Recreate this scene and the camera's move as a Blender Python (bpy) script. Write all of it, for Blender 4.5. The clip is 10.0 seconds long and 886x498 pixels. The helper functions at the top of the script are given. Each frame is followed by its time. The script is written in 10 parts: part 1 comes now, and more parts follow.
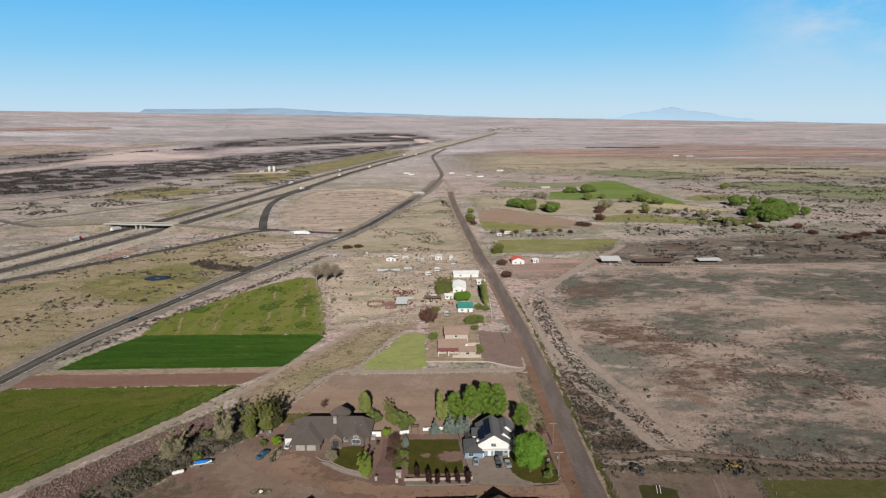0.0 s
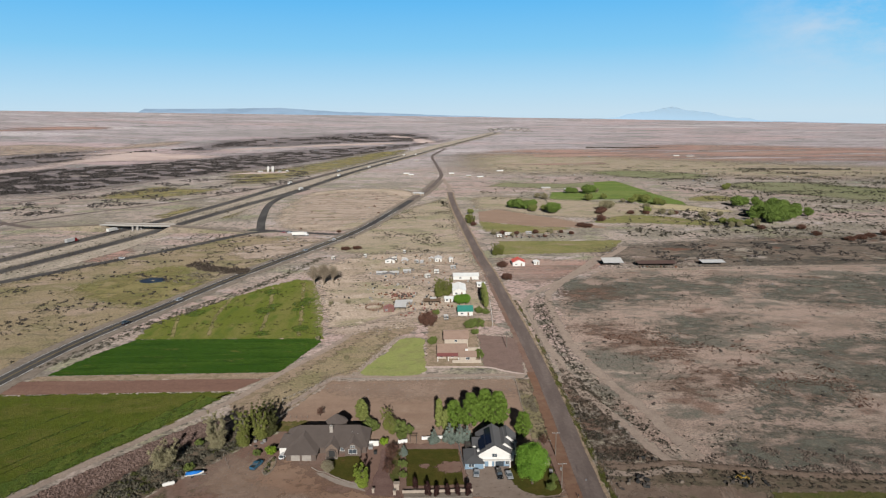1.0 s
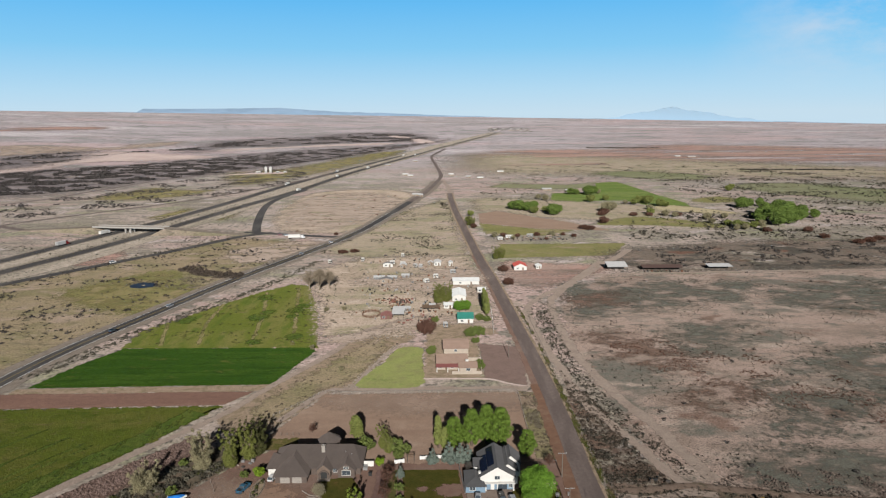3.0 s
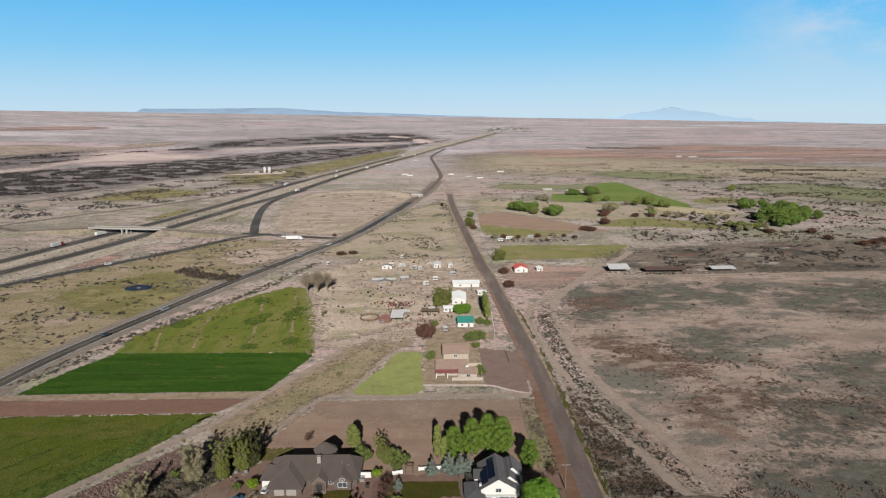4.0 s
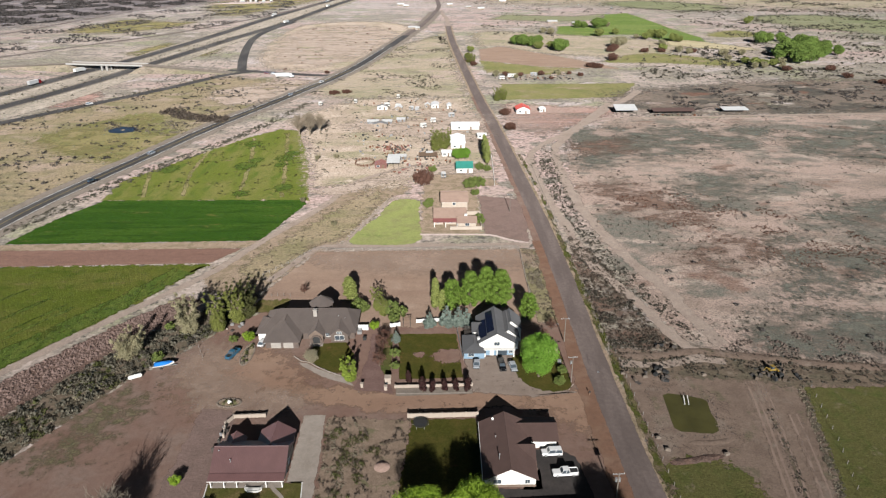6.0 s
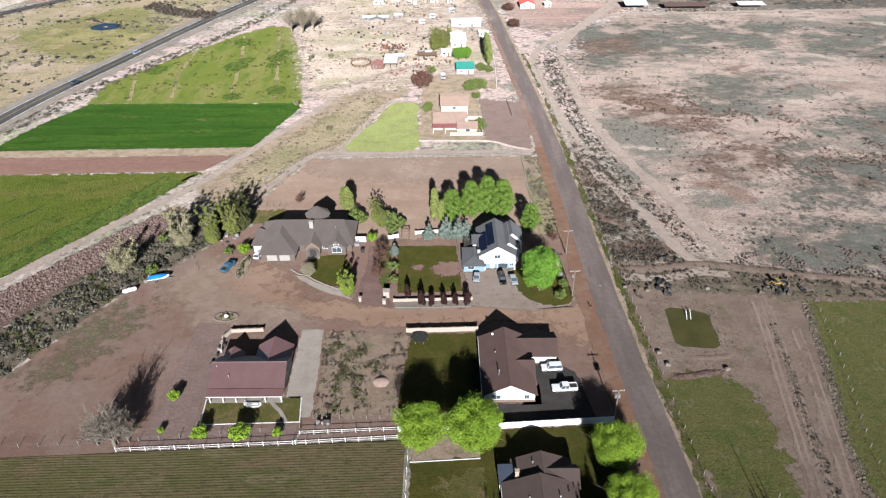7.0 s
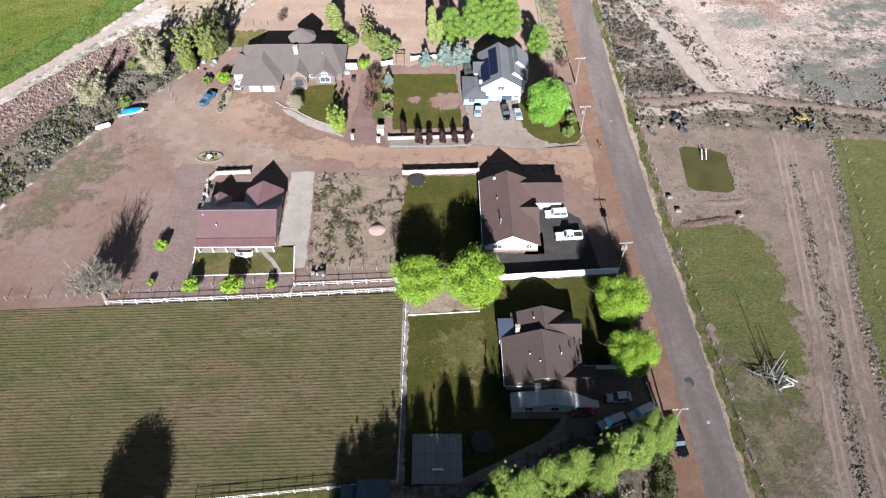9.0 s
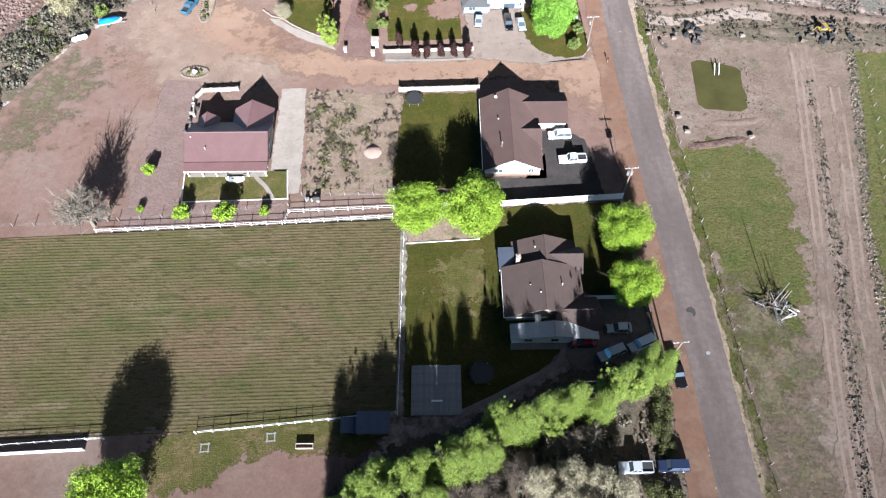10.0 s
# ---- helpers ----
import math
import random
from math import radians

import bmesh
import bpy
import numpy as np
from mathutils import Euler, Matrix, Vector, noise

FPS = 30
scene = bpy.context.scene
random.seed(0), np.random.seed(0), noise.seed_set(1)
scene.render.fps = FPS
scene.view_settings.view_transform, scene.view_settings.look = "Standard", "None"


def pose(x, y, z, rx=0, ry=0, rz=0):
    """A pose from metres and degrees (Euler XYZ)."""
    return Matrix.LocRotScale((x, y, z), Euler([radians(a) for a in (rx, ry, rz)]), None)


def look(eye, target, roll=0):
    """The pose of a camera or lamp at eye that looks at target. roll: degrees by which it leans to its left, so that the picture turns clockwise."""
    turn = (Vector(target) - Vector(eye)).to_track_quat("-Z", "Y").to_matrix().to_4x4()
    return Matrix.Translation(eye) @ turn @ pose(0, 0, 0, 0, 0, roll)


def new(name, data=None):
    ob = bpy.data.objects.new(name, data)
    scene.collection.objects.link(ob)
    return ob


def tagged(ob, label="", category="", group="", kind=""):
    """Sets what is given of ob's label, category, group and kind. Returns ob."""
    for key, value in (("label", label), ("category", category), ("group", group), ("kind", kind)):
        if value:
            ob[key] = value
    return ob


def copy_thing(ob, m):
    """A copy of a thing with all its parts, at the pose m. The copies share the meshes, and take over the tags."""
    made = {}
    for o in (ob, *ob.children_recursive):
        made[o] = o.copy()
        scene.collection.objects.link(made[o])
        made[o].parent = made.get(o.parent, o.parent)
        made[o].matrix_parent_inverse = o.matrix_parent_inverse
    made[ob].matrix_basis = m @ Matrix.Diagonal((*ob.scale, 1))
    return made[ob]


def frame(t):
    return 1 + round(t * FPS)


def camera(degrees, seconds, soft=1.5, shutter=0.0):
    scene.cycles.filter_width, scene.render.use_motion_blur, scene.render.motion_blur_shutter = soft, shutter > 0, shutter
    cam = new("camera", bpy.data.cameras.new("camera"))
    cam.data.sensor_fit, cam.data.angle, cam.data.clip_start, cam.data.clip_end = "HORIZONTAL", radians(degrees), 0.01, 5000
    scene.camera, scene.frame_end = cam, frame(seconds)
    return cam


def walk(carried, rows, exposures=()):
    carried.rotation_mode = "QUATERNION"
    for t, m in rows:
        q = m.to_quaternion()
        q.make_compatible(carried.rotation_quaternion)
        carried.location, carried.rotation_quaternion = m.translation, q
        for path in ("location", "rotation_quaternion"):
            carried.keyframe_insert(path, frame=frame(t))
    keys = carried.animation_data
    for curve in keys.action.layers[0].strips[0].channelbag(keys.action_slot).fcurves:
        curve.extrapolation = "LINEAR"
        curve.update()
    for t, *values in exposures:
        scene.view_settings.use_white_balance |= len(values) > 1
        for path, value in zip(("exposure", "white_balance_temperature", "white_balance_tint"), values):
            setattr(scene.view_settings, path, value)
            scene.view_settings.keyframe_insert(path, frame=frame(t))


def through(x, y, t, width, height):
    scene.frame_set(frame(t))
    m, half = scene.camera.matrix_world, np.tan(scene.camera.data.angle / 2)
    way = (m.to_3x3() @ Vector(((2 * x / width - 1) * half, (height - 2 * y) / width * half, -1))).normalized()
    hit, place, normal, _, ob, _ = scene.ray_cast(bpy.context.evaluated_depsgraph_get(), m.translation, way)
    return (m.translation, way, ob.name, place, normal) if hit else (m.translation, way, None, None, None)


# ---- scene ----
# camera: a drone at 110 m that flies straight ahead and slowly tips its view down
cam = camera(66.0, 10.0, soft=1.2)
# seconds, x, y, z, pitch, yaw, roll
ROWS = [
    (0.00, 0.00, 0.00, 110.00, -11.27, 0.00, -0.46),
    (0.50, 0.07, 3.47, 109.99, -11.27, -0.01, -0.46),
    (1.00, 0.13, 6.93, 109.97, -11.28, -0.02, -0.45),
    (1.50, 0.18, 10.39, 109.95, -11.28, -0.02, -0.45),
    (2.00, 0.22, 13.84, 109.92, -11.27, -0.04, -0.46),
    (2.50, 0.26, 17.28, 109.90, -11.28, -0.04, -0.47),
    (3.25, 0.32, 22.39, 109.89, -11.28, -0.06, -0.44),
    (4.00, 0.38, 27.50, 109.89, -11.28, -0.07, -0.42),
    (4.50, 0.40, 30.85, 109.87, -12.60, -0.09, -0.40),
    (5.00, 0.42, 34.21, 109.85, -16.58, -0.12, -0.39),
    (5.50, 0.44, 37.58, 109.83, -20.73, -0.12, -0.37),
    (6.00, 0.49, 40.98, 109.80, -24.85, -0.12, -0.36),
    (6.75, 0.62, 46.10, 109.72, -31.05, -0.08, -0.37),
    (7.50, 0.76, 51.23, 109.64, -37.25, -0.04, -0.38),
    (8.00, 0.66, 54.72, 109.61, -41.41, -0.05, -0.37),
    (8.50, 0.58, 58.22, 109.58, -45.45, -0.10, -0.35),
    (9.00, 0.51, 61.67, 109.56, -49.57, -0.19, -0.31),
    (9.50, 0.45, 65.07, 109.56, -53.81, -0.30, -0.26),
    (10.00, 0.40, 68.44, 109.56, -58.05, -0.42, -0.20),]
walk(cam, [(t, pose(x, y, z, 90 + p, 0, w) @ pose(0, 0, 0, 0, 0, r)) for t, x, y, z, p, w, r in ROWS],
     [(0.0, 0.53, 6500, 10), (4.2, 0.53, 6500, 10), (5.5, 0.82, 6450, 10), (6.75, 1.52, 6000, 9), (7.5, 1.72, 5800, 9), (8.5, 2.04, 5720, 9.5), (10.0, 2.60, 5650, 10)])

# light: low morning sun from behind the camera, clear sky made near black above the view
SUN_UP, SUN_SIDE = radians(21.5), radians(2.5)
world = bpy.data.worlds.new("world")
scene.world = world
world.use_nodes = True
wn, wl = world.node_tree.nodes, world.node_tree.links
sky = wn.new("ShaderNodeTexSky")
sky.sky_type, sky.sun_disc = "NISHITA", False
sky.sun_elevation, sky.sun_rotation = SUN_UP, radians(180) - SUN_SIDE
sky.altitude, sky.air_density, sky.dust_density, sky.ozone_density = 1500, 1.0, 0.1, 4.0
wn["Background"].inputs["Strength"].default_value = 0.05
# thin high cloud in one corner of the sky
tc, mp = wn.new("ShaderNodeTexCoord"), wn.new("ShaderNodeMapping")
mp.inputs["Scale"].default_value = (5.0, 5.0, 11.0)
mp.inputs["Rotation"].default_value = (0.0, 0.3, 0.0)
cn, cr = wn.new("ShaderNodeTexNoise"), wn.new("ShaderNodeValToRGB")
cn.inputs["Scale"].default_value, cn.inputs["Detail"].default_value, cn.inputs["Roughness"].default_value = 1.6, 7, 0.62
cr.color_ramp.elements[0].position, cr.color_ramp.elements[1].position = 0.36, 0.68
sep = wn.new("ShaderNodeSeparateXYZ")
side, high = wn.new("ShaderNodeMapRange"), wn.new("ShaderNodeMapRange")
for node, lo, hi in ((side, 0.35, 0.50), (high, 0.02, 0.10)):
    node.inputs["From Min"].default_value, node.inputs["From Max"].default_value = lo, hi
m1, m2 = wn.new("ShaderNodeMath"), wn.new("ShaderNodeMath")
m1.operation = m2.operation = "MULTIPLY"
m3 = wn.new("ShaderNodeMath")
m3.operation = "MULTIPLY"
m3.inputs[1].default_value = 0.7
mixc = wn.new("ShaderNodeMixRGB")
mixc.inputs[2].default_value = (10.5, 10.3, 10.7, 1)
wl.new(tc.outputs["Generated"], mp.inputs["Vector"])
wl.new(mp.outputs["Vector"], cn.inputs["Vector"])
wl.new(cn.outputs["Fac"], cr.inputs["Fac"])
wl.new(tc.outputs["Generated"], sep.inputs["Vector"])
wl.new(sep.outputs["X"], side.inputs["Value"])
wl.new(sep.outputs["Z"], high.inputs["Value"])
wl.new(side.outputs["Result"], m1.inputs[0])
wl.new(high.outputs["Result"], m1.inputs[1])
wl.new(m1.outputs["Value"], m2.inputs[0])
wl.new(cr.outputs["Color"], m2.inputs[1])
wl.new(m2.outputs["Value"], m3.inputs[0])
wl.new(m3.outputs["Value"], mixc.inputs[0])
# hand-set sky colours by height, darkened above the view to deepen the shadows
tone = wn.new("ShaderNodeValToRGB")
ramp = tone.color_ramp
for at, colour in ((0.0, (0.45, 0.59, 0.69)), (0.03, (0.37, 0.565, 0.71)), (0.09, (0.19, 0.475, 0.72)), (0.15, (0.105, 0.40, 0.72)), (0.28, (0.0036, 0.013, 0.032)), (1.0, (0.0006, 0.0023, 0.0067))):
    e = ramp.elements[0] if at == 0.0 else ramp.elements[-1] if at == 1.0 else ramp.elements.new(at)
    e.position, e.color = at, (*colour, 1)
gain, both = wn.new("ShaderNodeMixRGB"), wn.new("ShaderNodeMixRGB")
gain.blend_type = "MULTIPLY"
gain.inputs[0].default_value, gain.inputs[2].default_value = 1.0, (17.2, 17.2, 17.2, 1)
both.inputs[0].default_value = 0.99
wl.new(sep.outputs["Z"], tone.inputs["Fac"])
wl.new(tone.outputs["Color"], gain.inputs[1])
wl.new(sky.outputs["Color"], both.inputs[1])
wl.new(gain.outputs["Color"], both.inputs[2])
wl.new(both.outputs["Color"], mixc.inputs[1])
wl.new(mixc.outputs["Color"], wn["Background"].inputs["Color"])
sun = new("sun", bpy.data.lights.new("sun", "SUN"))
sun.data.energy, sun.data.angle, sun.data.color = 5.0, radians(0.53), (1.0, 0.955, 0.89)
sun.matrix_world = look((math.sin(SUN_SIDE) * math.cos(SUN_UP) * 400, -math.cos(SUN_SIDE) * math.cos(SUN_UP) * 400, math.sin(SUN_UP) * 400), (0, 0, 0))


# ---- materials ----
def nodes_of(name, rough=0.9, metal=0.0, spec=0.2):
    m = bpy.data.materials.new(name)
    m.use_nodes = True
    b = m.node_tree.nodes["Principled BSDF"]
    b.inputs["Roughness"].default_value, b.inputs["Metallic"].default_value = rough, metal
    b.inputs["Specular IOR Level"].default_value = spec
    b.inputs["Diffuse Roughness"].default_value = 1.0
    return m, m.node_tree.nodes, m.node_tree.links, b


def noise_fac(n, l, vec, scale, lo, hi, detail=6, rough=0.6, stretch=(1, 1, 1), shift=0.0):
    """A noise of the place, sharpened between lo and hi, 0 to 1."""
    mp = n.new("ShaderNodeMapping")
    mp.inputs["Scale"].default_value = [scale * s for s in stretch]
    mp.inputs["Location"].default_value = (shift, shift * 0.7, 0)
    t = n.new("ShaderNodeTexNoise")
    t.inputs["Scale"].default_value, t.inputs["Detail"].default_value, t.inputs["Roughness"].default_value = 1.0, detail, rough
    r = n.new("ShaderNodeMapRange")
    r.interpolation_type = "SMOOTHSTEP"
    r.inputs["From Min"].default_value, r.inputs["From Max"].default_value = lo, hi
    l.new(vec, mp.inputs["Vector"])
    l.new(mp.outputs["Vector"], t.inputs["Vector"])
    l.new(t.outputs["Fac"], r.inputs["Value"])
    return r.outputs["Result"]


def mixed(n, l, fac, a, b, kind="MIX"):
    m = n.new("ShaderNodeMixRGB")
    m.blend_type = kind
    for socket, v in ((m.inputs[0], fac), (m.inputs[1], a), (m.inputs[2], b)):
        if isinstance(v, (int, float)):
            socket.default_value = v
        elif isinstance(v, tuple):
            socket.default_value = (*v, 1)
        else:
            l.new(v, socket)
    return m.outputs[0]


def earth(name, base, layers=(), grain=0.35, grain_size=0.6, rough=0.95, bump=0.3, bump_size=0.8, rim=3.0, beyond=None, gaps=None, melt=0.08):
    """Ground of one base colour with layers (colour, size in m, lo, hi, stretch) laid over it by noise, and a fine grain."""
    m, n, l, b = nodes_of(name, rough, spec=0.04)
    pos = n.new("ShaderNodeNewGeometry").outputs["Position"]
    col = base
    for i, (c, size, lo, hi, stretch) in enumerate(layers):
        f = noise_fac(n, l, pos, 1 / size, lo, hi, 7, 0.62, (1 / stretch[0], 1 / stretch[1], 1), 13.7 * (i + 1))
        col = mixed(n, l, f, col, c)
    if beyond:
        # far colours with haze painted in, from so far off the middle of the place
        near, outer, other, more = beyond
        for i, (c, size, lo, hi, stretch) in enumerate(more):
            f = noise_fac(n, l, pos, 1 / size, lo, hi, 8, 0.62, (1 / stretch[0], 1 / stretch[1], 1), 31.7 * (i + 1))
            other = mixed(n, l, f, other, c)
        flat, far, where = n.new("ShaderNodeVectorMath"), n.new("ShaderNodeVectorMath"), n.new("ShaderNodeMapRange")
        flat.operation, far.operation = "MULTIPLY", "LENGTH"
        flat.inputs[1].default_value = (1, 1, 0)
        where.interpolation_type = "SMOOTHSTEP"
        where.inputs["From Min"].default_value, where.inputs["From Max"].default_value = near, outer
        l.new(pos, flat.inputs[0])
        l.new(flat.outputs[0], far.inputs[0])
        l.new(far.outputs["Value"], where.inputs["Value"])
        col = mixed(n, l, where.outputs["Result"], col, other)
    g = noise_fac(n, l, pos, 1 / grain_size, 0.3, 0.7, 5, 0.75)
    coarse = noise_fac(n, l, pos, 0.22 / grain_size, 0.3, 0.7, 4, 0.6, shift=5.0)
    col = mixed(n, l, mixed(n, l, 0.4, (0.0, 0.0, 0.0), coarse), col, tuple(0.72 * v for v in base))
    ramp = n.new("ShaderNodeMapRange")
    ramp.inputs["To Min"].default_value, ramp.inputs["To Max"].default_value = 1 - grain, 1 + grain
    l.new(g, ramp.inputs["Value"])
    comb = n.new("ShaderNodeCombineColor")
    for k in range(3):
        l.new(ramp.outputs["Result"], comb.inputs[k])
    col = mixed(n, l, 1.0, col, comb.outputs[0], "MULTIPLY")
    l.new(col, b.inputs["Base Color"])
    bp = n.new("ShaderNodeBump")
    bp.inputs["Strength"].default_value, bp.inputs["Distance"].default_value = bump, 0.25
    l.new(noise_fac(n, l, pos, 1 / bump_size, 0.2, 0.8, 5, 0.65), bp.inputs["Height"])
    l.new(bp.outputs["Normal"], b.inputs["Normal"])
    # towards its rim a piece of ground breaks up into the ground beneath
    at = n.new("ShaderNodeAttribute")
    at.attribute_name = "edge"
    wob = n.new("ShaderNodeMath")
    wob.operation = "MULTIPLY_ADD"
    wob.inputs[1].default_value, wob.inputs[2].default_value = 0.9, -0.45
    l.new(noise_fac(n, l, pos, 1 / rim, 0.3, 0.7, 6, 0.7, shift=3.3), wob.inputs[0])
    both = n.new("ShaderNodeMath")
    l.new(at.outputs["Fac"], both.inputs[0])
    l.new(wob.outputs[0], both.inputs[1])
    cut = n.new("ShaderNodeMapRange")
    cut.interpolation_type = "SMOOTHSTEP"
    cut.inputs["From Min"].default_value, cut.inputs["From Max"].default_value = 0.54 - melt, 0.54 + melt
    cut.inputs["To Min"].default_value, cut.inputs["To Max"].default_value = 1.0, 0.0
    l.new(both.outputs[0], cut.inputs["Value"])
    cover = cut.outputs["Result"]
    if gaps:
        # bare places through which the ground beneath shows
        size, lo, hi, stretch = gaps
        many = n.new("ShaderNodeMath")
        many.operation = "MULTIPLY"
        l.new(cover, many.inputs[0])
        l.new(noise_fac(n, l, pos, 1 / size, lo, hi, 7, 0.66, (1 / stretch[0], 1 / stretch[1], 1), 21.0), many.inputs[1])
        cover = many.outputs[0]
    l.new(cover, b.inputs["Alpha"])
    return m


def plain(name, colour, rough=0.6, metal=0.0, vary=0.12, size=1.2, spec=0.3, each=0.0, bump=0.0):
    """A made surface: one colour with soft wear at two scales; each: how much single pieces differ."""
    m, n, l, b = nodes_of(name, rough, metal, spec)
    b.inputs["Diffuse Roughness"].default_value = 0.2
    tc = n.new("ShaderNodeTexCoord").outputs["Object"]
    dark = tuple(c * (1 - 2 * vary) for c in colour)
    col = mixed(n, l, noise_fac(n, l, tc, 1 / size, 0.3, 0.75), colour, dark)
    col = mixed(n, l, noise_fac(n, l, tc, 9 / size, 0.45, 0.8), col, tuple(c * (1 - vary) for c in colour))
    if each:
        r = n.new("ShaderNodeObjectInfo").outputs["Random"]
        mr = n.new("ShaderNodeMapRange")
        mr.inputs["To Min"].default_value, mr.inputs["To Max"].default_value = 0, each
        l.new(r, mr.inputs["Value"])
        col = mixed(n, l, mr.outputs["Result"], col, tuple(c * 0.45 for c in colour))
    l.new(col, b.inputs["Base Color"])
    if bump:
        bp = n.new("ShaderNodeBump")
        bp.inputs["Strength"].default_value, bp.inputs["Distance"].default_value = bump, 0.05
        l.new(noise_fac(n, l, tc, 6 / size, 0.2, 0.8), bp.inputs["Height"])
        l.new(bp.outputs["Normal"], b.inputs["Normal"])
    return m


def leafy(name, a, c, through=0.14):
    """Leaves: two greens by clump, some light passing through."""
    m, n, l, b = nodes_of(name, 0.7, spec=0.15)
    b.inputs["Diffuse Roughness"].default_value = 0.0
    r = n.new("ShaderNodeNewGeometry")
    tc = n.new("ShaderNodeTexCoord").outputs["Object"]
    col = mixed(n, l, r.outputs["Random Per Island"], a, c)
    col = mixed(n, l, noise_fac(n, l, tc, 0.5, 0.35, 0.7), col, tuple(v * 0.7 for v in a))
    tr, mx = n.new("ShaderNodeBsdfTranslucent"), n.new("ShaderNodeMixShader")
    mx.inputs[0].default_value = through
    l.new(col, b.inputs["Base Color"])
    l.new(col, tr.inputs["Color"])
    l.new(b.outputs[0], mx.inputs[1])
    l.new(tr.outputs[0], mx.inputs[2])
    l.new(mx.outputs[0], n["Material Output"].inputs["Surface"])
    return m


def roofing(name, colour, course=0.35, metal=False):
    """Roof covering: shingle courses or standing seams as relief, weathered."""
    m, n, l, b = nodes_of(name, 0.55 if metal else 0.9, spec=0.35 if metal else 0.15)
    tc = n.new("ShaderNodeTexCoord").outputs["Object"]
    col = mixed(n, l, noise_fac(n, l, tc, 0.35, 0.3, 0.75), colour, tuple(v * 0.78 for v in colour))
    col = mixed(n, l, noise_fac(n, l, tc, 3.0, 0.4, 0.7, 3), col, tuple(v * 0.85 for v in colour))
    l.new(col, b.inputs["Base Color"])
    w, bp = n.new("ShaderNodeTexWave"), n.new("ShaderNodeBump")
    w.bands_direction = "X" if metal else "Z"
    w.inputs["Scale"].default_value = 0.31 / course * (1 if metal else 2.2)
    w.inputs["Distortion"].default_value = 0.0 if metal else 1.0
    bp.inputs["Strength"].default_value, bp.inputs["Distance"].default_value = 0.16, 0.04
    l.new(tc, w.inputs["Vector"])
    l.new(w.outputs["Fac"], bp.inputs["Height"])
    l.new(bp.outputs["Normal"], b.inputs["Normal"])
    return m


ANY = (1, 1)
WIDE = (1.5, 1)
M = {}
# beyond: far ground paled towards lavender, distance haze put into its colour
M["plain"] = earth("dry_plain_far_haze", (0.2067, 0.1724, 0.1537), (
    ((0.1248, 0.1133, 0.0912), 90, 0.45, 0.57, WIDE), ((0.2165, 0.1615, 0.1495), 180, 0.51, 0.61, (4, 1)), ((0.1326, 0.1330, 0.0869), 60, 0.53, 0.62, WIDE),
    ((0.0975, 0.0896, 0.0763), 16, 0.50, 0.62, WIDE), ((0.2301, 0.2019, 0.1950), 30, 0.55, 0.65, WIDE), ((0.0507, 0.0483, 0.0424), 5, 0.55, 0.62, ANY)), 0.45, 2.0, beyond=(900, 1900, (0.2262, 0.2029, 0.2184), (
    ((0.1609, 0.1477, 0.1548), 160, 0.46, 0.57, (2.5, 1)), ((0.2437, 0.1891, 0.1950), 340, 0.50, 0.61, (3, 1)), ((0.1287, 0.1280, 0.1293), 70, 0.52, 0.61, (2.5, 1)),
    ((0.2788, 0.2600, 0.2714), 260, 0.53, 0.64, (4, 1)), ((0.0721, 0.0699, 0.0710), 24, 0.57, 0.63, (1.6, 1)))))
M["pasture"] = earth("bare_pasture", (0.194, 0.148, 0.127), (
    ((0.1357, 0.1058, 0.0882), 22, 0.46, 0.61, WIDE), ((0.0711, 0.0706, 0.0598), 40, 0.50, 0.60, (1.5, 1)), ((0.2059, 0.1686, 0.1441), 12, 0.52, 0.65, (2, 1)),
    ((0.0824, 0.0774, 0.0647), 9, 0.54, 0.65, (1.7, 1)), ((0.0992, 0.0647, 0.0510), 20, 0.57, 0.66, WIDE), ((0.0468, 0.0451, 0.0382), 1.5, 0.58, 0.65, ANY)), 0.42, 0.7, bump=0.5)
M["darkpasture"] = earth("dark_weedy_pasture", (0.0908, 0.0743, 0.0616), (
    ((0.121, 0.0946, 0.0781), 18, 0.52, 0.58, WIDE), ((0.0413, 0.0385, 0.033), 26, 0.5, 0.56, WIDE), ((0.0825, 0.044, 0.0308), 20, 0.58, 0.63, WIDE), ((0.0275, 0.0259, 0.022), 4, 0.58, 0.66, ANY)), 0.45, 0.9, melt=0.35, gaps=(26, 0.36, 0.5, (2, 1)))
M["pinkflat"] = earth("pinkish_bare_flat", (0.235, 0.190, 0.154), (
    ((0.176, 0.142, 0.111), 18, 0.46, 0.62, WIDE), ((0.140, 0.128, 0.082), 30, 0.50, 0.63, WIDE), ((0.268, 0.225, 0.187), 10, 0.53, 0.66, WIDE), ((0.092, 0.083, 0.063), 3, 0.59, 0.67, ANY)), 0.32, 1.2, melt=0.35)
M["greenflat"] = earth("yellow_green_flat", (0.1127, 0.1042, 0.0451), (((0.0862, 0.0893, 0.0333), 18, 0.44, 0.62, ANY), ((0.1421, 0.1135, 0.0784), 22, 0.53, 0.66, WIDE), ((0.0588, 0.0521, 0.0333), 3, 0.60, 0.68, ANY)), 0.32, 0.9)
M["eastlot"] = earth("greyish_pink_lot", (0.1010, 0.0752, 0.0604), (
    ((0.0833, 0.0613, 0.0491), 7, 0.46, 0.6, ANY), ((0.1117, 0.0886, 0.0728), 9, 0.52, 0.64, ANY), ((0.0665, 0.0573, 0.0382), 9, 0.57, 0.66, ANY), ((0.0547, 0.0431, 0.0341), 1.6, 0.62, 0.7, ANY)), 0.2, 0.4)
